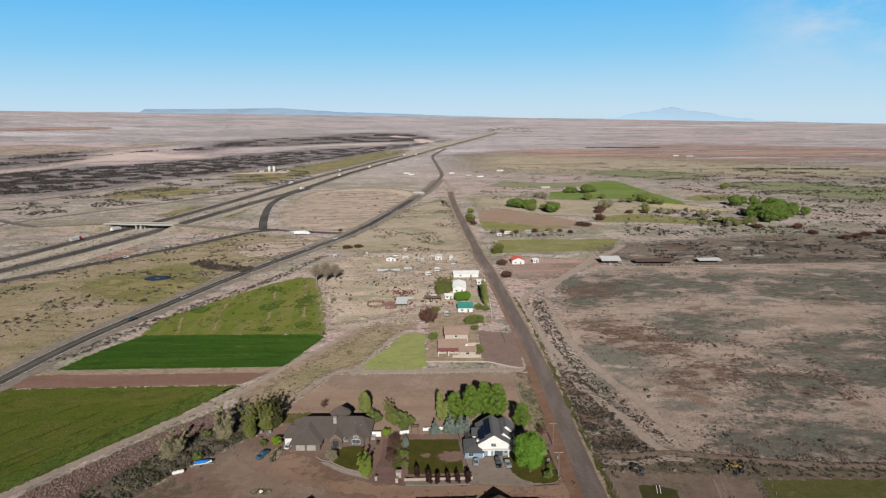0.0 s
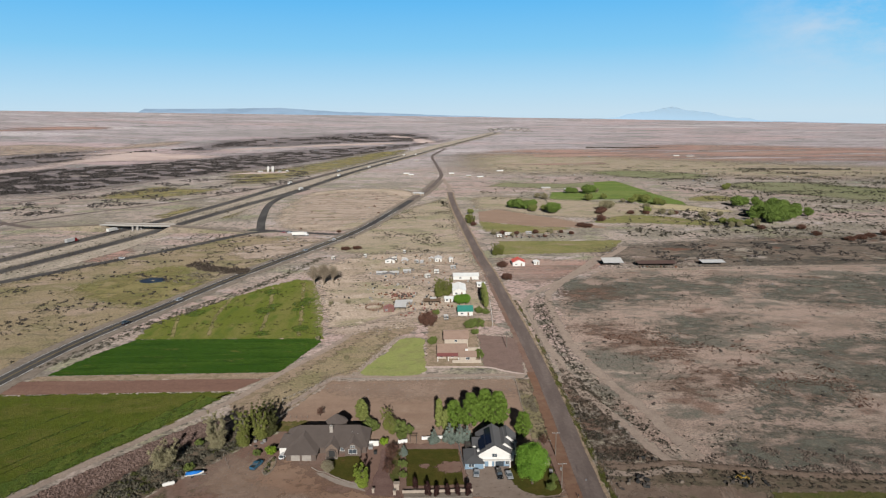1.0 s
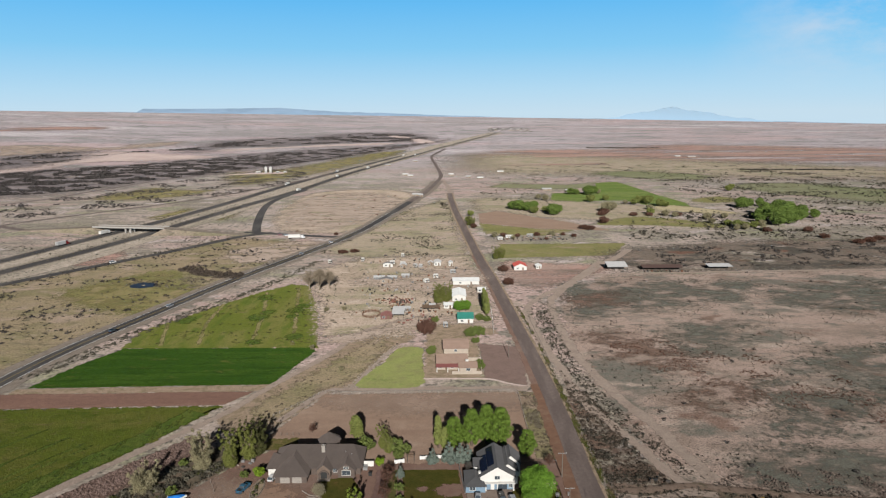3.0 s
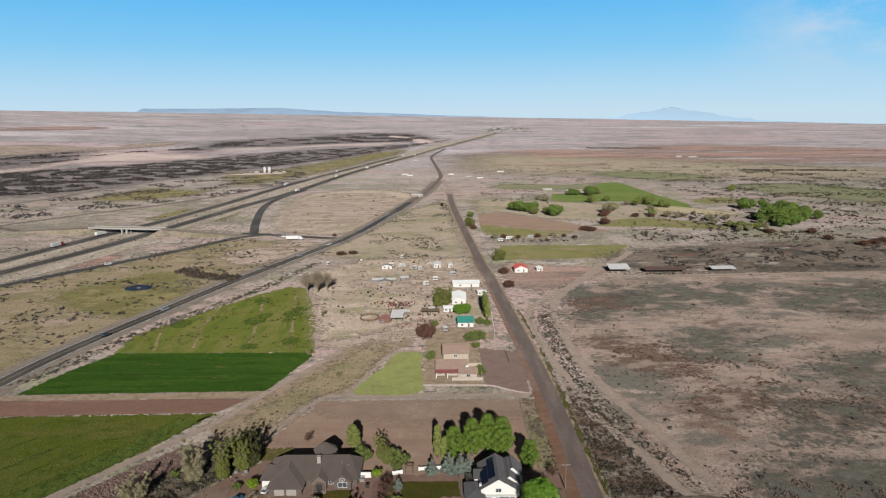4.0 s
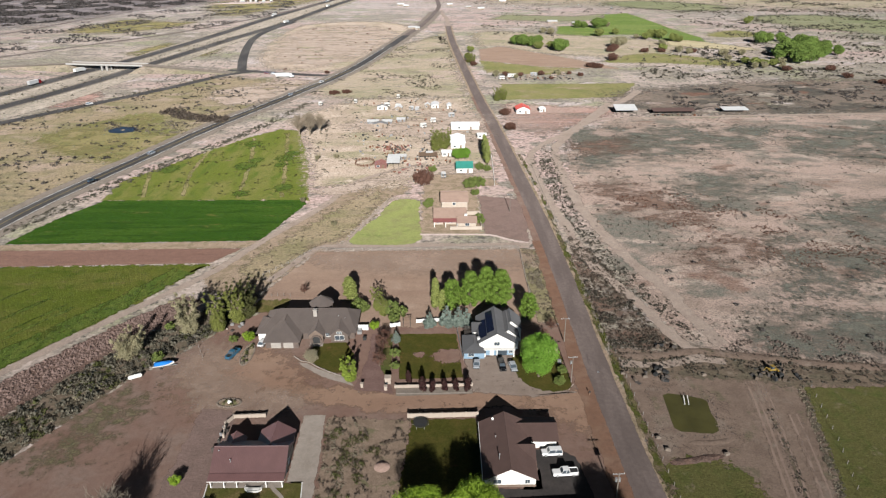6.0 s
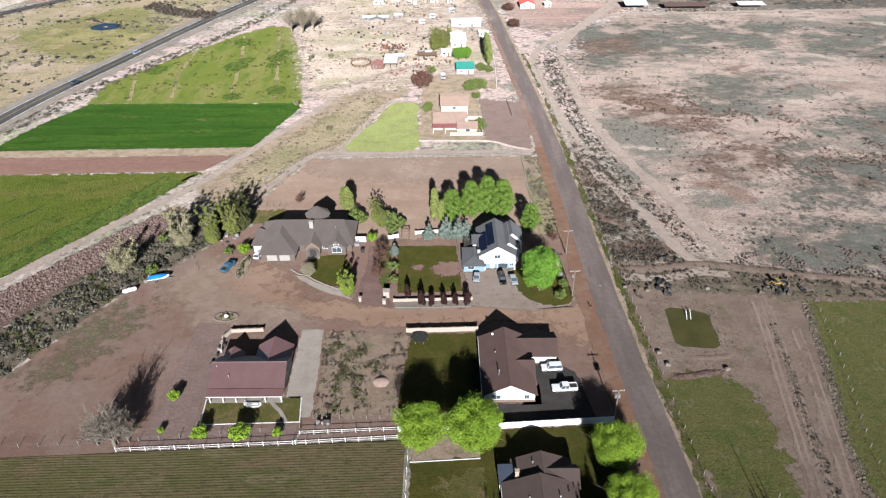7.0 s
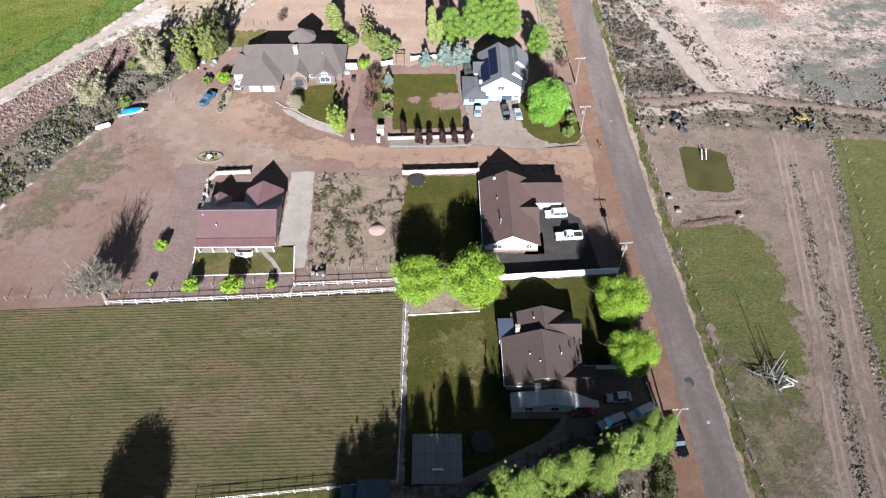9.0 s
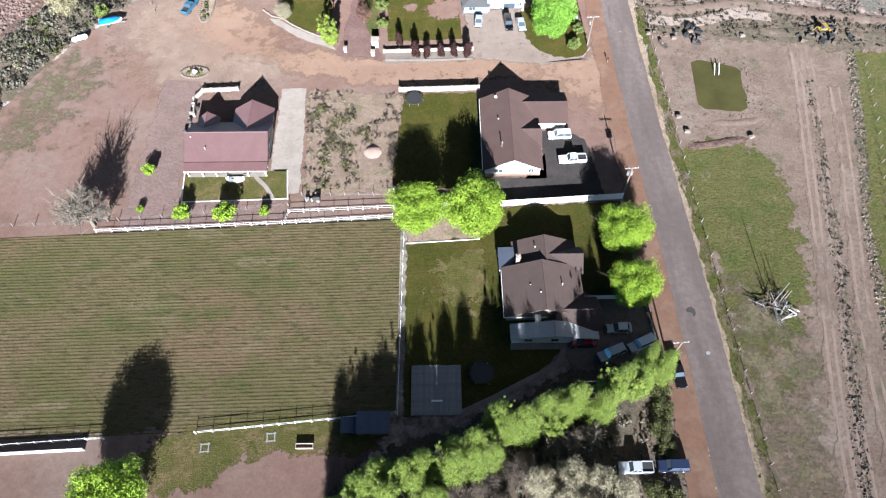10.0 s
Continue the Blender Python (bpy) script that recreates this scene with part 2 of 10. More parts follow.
M["yard"] = earth("reddish_yard_dirt", (0.1045, 0.0672, 0.0541), (((0.114, 0.084, 0.071), 26, 0.42, 0.62, ANY), ((0.0882, 0.0546, 0.0434), 14, 0.46, 0.66, ANY), ((0.1078, 0.0706, 0.0558), 3, 0.5, 0.7, ANY)), 0.10, 0.35, bump=0.12)
M["drive"] = earth("tan_driveway_dirt", (0.1437, 0.0943, 0.0684), (((0.1265, 0.0804, 0.0583), 9, 0.45, 0.65, (4, 1)), ((0.1519, 0.1050, 0.0794), 22, 0.45, 0.75, WIDE)), 0.08, 0.4, bump=0.1, melt=0.5)
M["paddock"] = earth("bare_paddock", (0.1524, 0.1083, 0.0830), (
    ((0.1305, 0.0896, 0.0688), 9, 0.45, 0.65, (5, 1)), ((0.1741, 0.1295, 0.1028), 12, 0.55, 0.7, WIDE)), 0.12, 0.6)
M["cinder"] = earth("red_cinder_drive", (0.0807, 0.0509, 0.0450), (((0.0979, 0.0641, 0.0568), 8, 0.45, 0.65, ANY),), 0.15, 0.4)
M["ploughed"] = earth("red_ploughed_earth", (0.0995, 0.0596, 0.0473), (((0.1156, 0.0706, 0.0556), 12, 0.45, 0.65, (6, 1)), ((0.0831, 0.0491, 0.0386), 2.0, 0.5, 0.7, (8, 1))), 0.18, 0.5)
M["track"] = earth("pale_dirt_track", (0.1632, 0.1313, 0.1116), (((0.1313, 0.1032, 0.0877), 6, 0.45, 0.65, ANY), ((0.1830, 0.1511, 0.1304), 3, 0.5, 0.7, ANY)), 0.16, 0.5)
M["lawn"] = earth("mown_lawn", (0.0335, 0.0341, 0.0076), (((0.0483, 0.0407, 0.0109), 6, 0.42, 0.66, ANY), ((0.0760, 0.0455, 0.0194), 4.0, 0.6, 0.75, ANY)), 0.3, 0.3, bump=0.4, bump_size=0.25)
M["drylawn"] = earth("half_dry_lawn", (0.0550, 0.0519, 0.0167), (((0.0929, 0.0686, 0.0343), 5, 0.45, 0.64, ANY), ((0.0379, 0.0415, 0.0113), 3.0, 0.55, 0.7, ANY)), 0.3, 0.3, bump=0.4, bump_size=0.25)
M["crop"] = earth("dark_green_crop", (0.0194, 0.0455, 0.0058), (((0.0281, 0.0561, 0.0077), 7, 0.44, 0.58, (9, 1)), ((0.0145, 0.0339, 0.0048), 4, 0.52, 0.62, (7, 1)), ((0.0620, 0.0668, 0.0170), 5, 0.59, 0.68, (3, 1)), ((0.0126, 0.0271, 0.0044), 1.4, 0.55, 0.66, (2, 1))), 0.45, 0.5, bump=0.7, bump_size=0.5)
M["hayfield"] = earth("light_green_hayfield", (0.0666, 0.0794, 0.0153), (((0.0936, 0.0907, 0.0288), 14, 0.43, 0.60, (1, 4)), ((0.0468, 0.0664, 0.0126), 8, 0.52, 0.66, (1, 3)), ((0.1080, 0.0851, 0.0450), 5, 0.6, 0.70, ANY), ((0.0360, 0.0454, 0.0117), 2.4, 0.6, 0.68, ANY)), 0.3, 0.5, bump=0.5, bump_size=0.6)
M["meadow"] = earth("grass_meadow", (0.0516, 0.0636, 0.0100), (((0.0674, 0.0676, 0.0164), 16, 0.42, 0.62, (2, 1)), ((0.0360, 0.0509, 0.0076), 6, 0.5, 0.66, (1.6, 1)), ((0.0766, 0.0676, 0.0247), 3.2, 0.56, 0.68, (2, 1)), ((0.0266, 0.0355, 0.0068), 1.2, 0.58, 0.68, ANY)), 0.36, 0.45, bump=0.8, bump_size=0.7)
M["weeds"] = earth("weedy_ground", (0.1589, 0.1210, 0.0906), (((0.1052, 0.0850, 0.0562), 4, 0.45, 0.62, ANY), ((0.0673, 0.0708, 0.0309), 3.0, 0.58, 0.7, ANY)), 0.3, 0.4)
M["oliveplot"] = earth("olive_grass_plot", (0.0577, 0.0550, 0.0203), (((0.0424, 0.0496, 0.0149), 5, 0.45, 0.65, ANY), ((0.0943, 0.0758, 0.0505), 6, 0.58, 0.72, ANY)), 0.3, 0.4, bump=0.5, bump_size=0.5)
M["stubble"] = earth("furrowed_field_soil", (0.0639, 0.0519, 0.0271), (((0.0742, 0.0520, 0.0313), 26, 0.44, 0.58, WIDE), ((0.0485, 0.0458, 0.0186), 16, 0.42, 0.62, WIDE), ((0.0392, 0.0436, 0.0154), 9, 0.52, 0.66, WIDE), ((0.0774, 0.0638, 0.0364), 5, 0.55, 0.66, (3, 1)), ((0.0369, 0.0330, 0.0154), 0.7, 0.52, 0.64, (3, 1))), 0.22, 0.25)
M["scrubsoil"] = earth("scrub_bank_soil", (0.080, 0.062, 0.047), (((0.056, 0.049, 0.035), 5, 0.42, 0.62, ANY), ((0.105, 0.086, 0.068), 8, 0.55, 0.7, ANY)), 0.3, 0.5)
M["redbank"] = earth("red_rubble_bank", (0.0797, 0.0559, 0.0468), (((0.1004, 0.0651, 0.0529), 3, 0.45, 0.62, ANY), ((0.0602, 0.0365, 0.0304), 1.2, 0.5, 0.68, ANY)), 0.35, 0.4, bump=0.9, bump_size=0.7)
M["asphalt"] = earth("worn_asphalt", (0.068, 0.0545, 0.0505), (((0.0906, 0.0731, 0.0675), 5, 0.42, 0.64, (1, 6)), ((0.0566, 0.0460, 0.0435), 2.2, 0.6, 0.72, (1, 5))), 0.08, 0.25, 0.85, 0.1, rim=1.0)
M["newasphalt"] = earth("dark_asphalt", (0.0253, 0.0231, 0.0226), (((0.0358, 0.0314, 0.0297), 12, 0.42, 0.64, ANY),), 0.12, 0.5, 0.85, 0.1)
M["redshoulder"] = earth("red_dirt_shoulder", (0.0960, 0.0561, 0.0390), (((0.1118, 0.0731, 0.0538), 9, 0.45, 0.65, ANY), ((0.0788, 0.0476, 0.0347), 2.5, 0.5, 0.7, ANY)), 0.06, 0.5, bump=0.05)
M["gravel"] = earth("grey_gravel", (0.1164, 0.0987, 0.0840), (((0.0901, 0.0754, 0.0638), 5, 0.45, 0.65, ANY),), 0.2, 0.3)
M["pinkdrive"] = earth("pinkish_packed_drive", (0.1305, 0.1038, 0.0879), (((0.1124, 0.0880, 0.0736), 7, 0.45, 0.65, ANY), ((0.1427, 0.1179, 0.1023), 14, 0.5, 0.7, ANY)), 0.08, 0.4, bump=0.08, melt=0.4)
M["concrete"] = earth("worn_concrete", (0.1672, 0.1452, 0.1276), (((0.1408, 0.1197, 0.1030), 3, 0.45, 0.66, ANY),), 0.08, 0.3, 0.85, 0.08)
M["palelawn"] = earth("pale_lawn", (0.1325, 0.1448, 0.0524), (((0.1170, 0.1170, 0.0524), 8, 0.42, 0.66, ANY), ((0.0678, 0.0924, 0.0278), 5, 0.55, 0.7, ANY)), 0.25, 0.5)
M["verge"] = earth("green_verge", (0.0385, 0.0407, 0.011), (((0.0792, 0.06, 0.0407), 4, 0.45, 0.6, ANY), ((0.0264, 0.0358, 0.0077), 2, 0.5, 0.65, ANY)), 0.35, 0.4, gaps=(3, 0.4, 0.54, (1, 3)))
M["redsoil"] = earth("red_plain_soil", (0.200, 0.128, 0.110), (((0.186, 0.140, 0.120), 60, 0.45, 0.6, WIDE), ((0.142, 0.108, 0.090), 25, 0.55, 0.63, (4, 1))), 0.3, 2.0, gaps=(90, 0.36, 0.56, (5, 1)), melt=0.4)
M["palesand"] = earth("pale_river_sand", (0.2838, 0.2310, 0.2138), (((0.2376, 0.1848, 0.1711), 60, 0.45, 0.65, WIDE),), 0.15, 2.0)
M["darkbrush"] = earth("dark_brush_ground", (0.1100, 0.0951, 0.0969), (((0.074, 0.066, 0.068), 18, 0.46, 0.54, ANY), ((0.1375, 0.1166, 0.1159), 40, 0.54, 0.6, WIDE)), 0.5, 4.5, gaps=(110, 0.33, 0.46, (2.0, 1)), melt=0.35)
M["darkweed"] = earth("dark_grey_weeds", (0.0754, 0.0745, 0.0626), (((0.0552, 0.0561, 0.0469), 6, 0.44, 0.62, WIDE), ((0.1012, 0.0892, 0.0718), 4, 0.54, 0.68, WIDE), ((0.0414, 0.0396, 0.0331), 1.1, 0.60, 0.68, ANY)), 0.4, 0.5, gaps=(15, 0.36, 0.62, (1.5, 1)), melt=0.45)
M["brownweed"] = earth("red_brown_weeds", (0.0938, 0.0640, 0.0507), (((0.0676, 0.0453, 0.0356), 4, 0.45, 0.62, WIDE), ((0.1154, 0.0785, 0.0625), 5, 0.54, 0.68, WIDE)), 0.4, 0.5, gaps=(9, 0.38, 0.60, (1.6, 1)), melt=0.45)
M["palepink"] = earth("pale_pink_earth", (0.2145, 0.1733, 0.1458), (((0.1823, 0.1441, 0.1188), 10, 0.45, 0.6, WIDE), ((0.1180, 0.0990, 0.0770), 6, 0.58, 0.66, ANY)), 0.3, 0.9, gaps=(16, 0.38, 0.52, (2.5, 1)), melt=0.35)
M["yellowgrass"] = earth("yellow_green_grass", (0.1254, 0.1079, 0.0510), (((0.0980, 0.0930, 0.0392), 12, 0.43, 0.62, ANY), ((0.1519, 0.1209, 0.0735), 14, 0.52, 0.66, ANY)), 0.3, 0.8, gaps=(22, 0.30, 0.56, (1.5, 1)), melt=0.4)
M["highway"] = earth("grey_highway_asphalt", (0.0319, 0.0303, 0.0303), (((0.0539, 0.0506, 0.0484), 16, 0.42, 0.64, (1, 5)),), 0.12, 0.5, 0.85, 0.1)
M["greygreen"] = earth("grey_green_flat", (0.1897, 0.1581, 0.1209), (
    ((0.1395, 0.1283, 0.0828), 36, 0.45, 0.60, WIDE), ((0.2158, 0.1711, 0.1488), 22, 0.52, 0.64, WIDE), ((0.1097, 0.0986, 0.0735), 9, 0.54, 0.66, WIDE), ((0.0651, 0.0605, 0.0484), 2.6, 0.60, 0.68, ANY)), 0.34, 1.2, melt=0.35)
M["median"] = earth("grey_brown_median", (0.190, 0.165, 0.138), (((0.140, 0.124, 0.100), 30, 0.46, 0.60, (1, 5)), ((0.225, 0.195, 0.165), 18, 0.52, 0.64, (1, 4)), ((0.075, 0.068, 0.053), 4, 0.58, 0.66, ANY)), 0.4, 2.0, melt=0.35)
M["rankgrass"] = earth("rank_green_grass", (0.0429, 0.0638, 0.0121), (((0.0616, 0.0759, 0.0165), 5, 0.45, 0.6, (1, 2)), ((0.0253, 0.0363, 0.0088), 2.2, 0.52, 0.62, ANY)), 0.42, 0.5, bump=0.8, bump_size=0.7, gaps=(9, 0.3, 0.5, (1, 3)), melt=0.35)
M["court"] = earth("pinkish_gravel_court", (0.1074, 0.0757, 0.0669), (((0.0933, 0.0669, 0.0581), 5, 0.45, 0.62, ANY),), 0.15, 0.4)
M["flush"] = earth("green_stained_dirt", (0.0743, 0.0649, 0.0396), (((0.0908, 0.0688, 0.0506), 4, 0.45, 0.6, ANY), ((0.0539, 0.0539, 0.0275), 3, 0.55, 0.65, ANY)), 0.3, 0.4, gaps=(6, 0.36, 0.58, ANY), melt=0.35)
M["rut"] = earth("packed_wheel_rut", (0.1309, 0.0979, 0.0803), (((0.1183, 0.0869, 0.0715), 5, 0.45, 0.62, (1, 4)),), 0.1, 0.4, bump=0.1, gaps=(8, 0.34, 0.5, (1, 4)))
M["wear"] = earth("pale_packed_dirt", (0.182, 0.135, 0.108), (((0.165, 0.120, 0.096), 6, 0.45, 0.62, ANY),), 0.08, 0.4, bump=0.08, gaps=(22, 0.05, 0.85, ANY), melt=0.5)
M["plotsoil"] = earth("bare_plot_soil", (0.1268, 0.0949, 0.0726), (((0.1041, 0.0774, 0.0581), 4, 0.46, 0.6, ANY), ((0.0726, 0.0678, 0.0387), 3.5, 0.57, 0.66, ANY)), 0.2, 0.35)
M["moundgravel"] = earth("pink_gravel", (0.22, 0.1568, 0.132), (((0.187, 0.132, 0.11), 1.2, 0.45, 0.6, ANY),), 0.15, 0.2)
M["straw_ground"] = earth("dry_straw_ground", (0.225, 0.195, 0.125), (((0.18, 0.15, 0.10), 8, 0.45, 0.62, (3, 1)),), 0.3, 1.0, melt=0.35)
M["rangeflat"] = earth("dry_range_flat", (0.150, 0.120, 0.080), (((0.105, 0.095, 0.052), 26, 0.45, 0.61, WIDE), ((0.180, 0.140, 0.112), 20, 0.52, 0.65, WIDE), ((0.085, 0.075, 0.050), 7, 0.54, 0.66, WIDE), ((0.052, 0.047, 0.034), 1.8, 0.60, 0.68, ANY)), 0.36, 1.0, melt=0.35)
M["dullgreen"] = earth("dull_far_green", (0.112, 0.112, 0.068), (((0.090, 0.098, 0.052), 40, 0.45, 0.6, (4, 1)), ((0.140, 0.128, 0.094), 25, 0.53, 0.65, (5, 1))), 0.3, 2.0, melt=0.4)
M["farfield"] = earth("irrigated_green_field", (0.0688, 0.0963, 0.0248), (((0.0908, 0.11, 0.0358), 30, 0.45, 0.6, (4, 1)), ((0.0468, 0.0715, 0.0193), 12, 0.54, 0.64, (4, 1))), 0.3, 2.0)


# ---- helpers for meshes ----
def mesh_of(name, bm, mat=None, smooth=False):
    me = bpy.data.meshes.new(name)
    bm.normal_update()
    bm.to_mesh(me)
    bm.free()
    if smooth:
        me.polygons.foreach_set("use_smooth", [True] * len(me.polygons))
    for one in mat if isinstance(mat, (list, tuple)) else [mat]:
        if one:
            me.materials.append(one)
    return me


def thing(name, bm, mat, label, category, group="", kind="", at=None, smooth=False):
    ob = tagged(new(name, mesh_of(name, bm, mat, smooth)), label, category, group, kind)
    if at is not None:
        ob.matrix_world = at
    return ob


def base(name, m, label, category, group="", kind=""):
    """The Empty at a thing's base that carries its parts."""
    ob = tagged(new(name), label, category, group, kind)
    ob.matrix_world = m
    return ob


def part(name, bm, mat, parent, label="", smooth=False):
    ob = new(name, mesh_of(name, bm, mat, smooth))
    ob.parent = parent
    return tagged(ob, label)


def box(bm, x0, x1, y0, y1, z0, z1):
    v = [bm.verts.new((x, y, z)) for z in (z0, z1) for x, y in ((x0, y0), (x1, y0), (x1, y1), (x0, y1))]
    for q in ((3, 2, 1, 0), (4, 5, 6, 7), (0, 1, 5, 4), (1, 2, 6, 5), (2, 3, 7, 6), (3, 0, 4, 7)):
        bm.faces.new([v[i] for i in q])
    return v


def boxes(*rows):
    bm = bmesh.new()
    for r in rows:
        box(bm, *r)
    return bm


def tube(bm, a, b, r0, r1, sides=8, caps=True):
    a, b = Vector(a), Vector(b)
    q = (b - a).to_track_quat("Z", "Y")
    rings = []
    for c, r in ((a, r0), (b, r1)):
        rings.append([bm.verts.new(c + q @ Vector((r * math.cos(2 * math.pi * i / sides), r * math.sin(2 * math.pi * i / sides), 0))) for i in range(sides)])
    for i in range(sides):
        j = (i + 1) % sides
        bm.faces.new((rings[0][i], rings[0][j], rings[1][j], rings[1][i]))
    if caps:
        bm.faces.new(rings[1])
        bm.faces.new(rings[0][::-1])


def slab(bm, pts, thick):
    """A plate with the outline pts (x, y, z) as its top."""
    top = [bm.verts.new(p) for p in pts]
    low = [bm.verts.new((p[0], p[1], p[2] - thick)) for p in pts]
    bm.faces.new(top)
    bm.faces.new(low[::-1])
    for i in range(len(pts)):
        j = (i + 1) % len(pts)
        bm.faces.new((top[i], low[i], low[j], top[j]))


def spline(pts, step=6.0):
    """Points along a smooth line through pts."""
    p = [Vector((*q, 0)) for q in pts]
    p = [2 * p[0] - p[1]] + p + [2 * p[-1] - p[-2]]
    out = []
    for a, b, c, d in zip(p, p[1:], p[2:], p[3:]):
        k = max(1, int((c - b).length / step))
        for i in range(k):
            t = i / k
            out.append(0.5 * ((2 * b) + (c - a) * t + (2 * a - 5 * b + 4 * c - d) * t * t + (3 * b - a - 3 * c + d) * t ** 3))
    return out + [p[-2]]


def rise(x, y):
    """Height of the far plain, which climbs towards the horizon, shaped to fit the camera's view."""
    r = math.hypot(x, y)
    s = max(0.0, r - 1800.0) / 3000.0
    if not s:
        return 0.0
    e = min(0.42, max(-1.0, -0.34 - 0.021 * math.degrees(math.atan2(x, y)))) if y > 0 else 0.0
    return (110 + 4800 * math.tan(radians(e))) * min(s, 1.2) ** 1.15


LEVEL = [0.012]


def lie(x, y, level):
    """Height of a piece of ground laid on the sheet; far off it lies a little higher."""
    return level + rise(x, y) + min(1.0, max(0.0, math.hypot(x, y) - 1500) / 300)


def spread(name, rim, z, feather, cell, mat, label, category, kind):
    """Ground inside the outline rim as a grid, which thins out across its edge."""
    p = np.array(rim)[:, :2]
    q = np.roll(p, -1, 0)
    lo, hi = p.min(0) - feather * 0.6, p.max(0) + feather * 0.6
    nx, ny = (int(v) + 2 for v in (hi - lo) / cell)
    gx, gy = np.meshgrid(lo[0] + cell * np.arange(nx), lo[1] + cell * np.arange(ny))
    g = np.stack([gx.ravel(), gy.ravel()], 1)
    far = np.full(len(g), 1e9)
    inner = np.zeros(len(g), bool)
    for a, b in zip(p, q):
        d = b - a
        t = np.clip(((g - a) @ d) / max(d @ d, 1e-9), 0, 1)
        far = np.minimum(far, np.hypot(*(g - a - t[:, None] * d).T))
        if a[1] != b[1]:
            inner ^= ((a[1] > g[:, 1]) != (b[1] > g[:, 1])) & (g[:, 0] < d[0] * (g[:, 1] - a[1]) / d[1] + a[0])
    thin = np.clip(0.5 - np.where(inner, far, -far) / feather, 0, 1)
    spot = {}
    verts, faces = [], []
    for j in range(ny - 1):
        for i in range(nx - 1):
            four = [j * nx + i, j * nx + i + 1, (j + 1) * nx + i + 1, (j + 1) * nx + i]
            if min(thin[k] for k in four) < 1:
                face = []
                for k in four:
                    if k not in spot:
                        spot[k] = len(verts)
                        verts.append((g[k, 0], g[k, 1], lie(g[k, 0], g[k, 1], z)))
                    face.append(spot[k])
                faces.append(face)
    me = bpy.data.meshes.new(name)
    me.from_pydata(verts, [], faces)
    me.attributes.new("edge", "FLOAT", "POINT").data.foreach_set("value", [thin[k] for k in spot])
    me.materials.append(mat)
    return tagged(new(name, me), label, category, kind=kind)


def patch(name, pts, mat, label, ragged=1.0, step=2.5, category="ground", level=None, kind="structure", soft=False, feather=None):
    """A piece of ground laid on the sheet, with an uneven edge."""
    LEVEL[0] += 0.0012
    z = level or LEVEL[0]
    rim = []
    if soft:
        ring = pts[-2:] + pts + pts[:3]
        line = spline(ring, step)
        a = next(i for i, p in enumerate(line) if (p - Vector((*pts[0], 0))).length < 1e-3)
        b = max(i for i, p in enumerate(line) if (p - Vector((*pts[0], 0))).length < 1e-3)
        pts = [(p.x, p.y) for p in line[a:b]]
    for a, b in zip(pts, pts[1:] + pts[:1]):
        a, b = Vector((*a, 0)), Vector((*b, 0))
        k = max(1, int((b - a).length / step))
        side = Vector((b.y - a.y, a.x - b.x, 0)).normalized()
        for i in range(k):
            p = a + (b - a) * (i / k)
            w = ragged * (noise.noise(p * 0.13) + 0.6 * noise.noise(p * 0.6))
            p = p + side * w
            rim.append((p.x, p.y, 0.0))
    if soft and feather:
        span = max(max(p[k] for p in rim) - min(p[k] for p in rim) for k in (0, 1)) + feather
        if span / 90 < feather:
            return spread(name, rim, z, feather, max(feather / 2.5, span / 90), mat, label, category, kind)
    n = len(rim)
    turn = sum(rim[k][0] * rim[(k + 1) % n][1] - rim[(k + 1) % n][0] * rim[k][1] for k in range(n))
    if turn < 0:
        rim.reverse()
    bm = bmesh.new()
    edge = bm.verts.layers.float.new("edge")
    fade = feather if feather is not None else 0.35 * step
    inner, outer = [], []
    for k in range(n):
        d = Vector(rim[(k + 2) % n]) - Vector(rim[k - 2])
        d = Vector((d.y, -d.x, 0)).normalized()
        q = Vector(rim[k])
        a, b = q - d * fade * 0.5, q + d * fade * 0.5
        inner.append(bm.verts.new((a.x, a.y, lie(a.x, a.y, z))))
        outer.append(bm.verts.new((b.x, b.y, lie(b.x, b.y, z - 0.0009))))
        outer[-1][edge] = 1.0
    for k in range(n):
        bm.faces.new((inner[k], outer[k], outer[(k + 1) % n], inner[(k + 1) % n]))
    f = bm.faces.new(inner)
    bmesh.ops.triangulate(bm, faces=[f])
    if max(math.hypot(p[0], p[1]) for p in rim) > 1500:
        for _ in range(6):
            long = [e for e in bm.edges if e.calc_length() > 70]
            if not long:
                break
            bmesh.ops.subdivide_edges(bm, edges=long, cuts=1)
            bmesh.ops.triangulate(bm, faces=bm.faces[:])
        for v in bm.verts:
            v.co.z = lie(v.co.x, v.co.y, z)
    return thing(name, bm, mat, label, category, kind=kind)


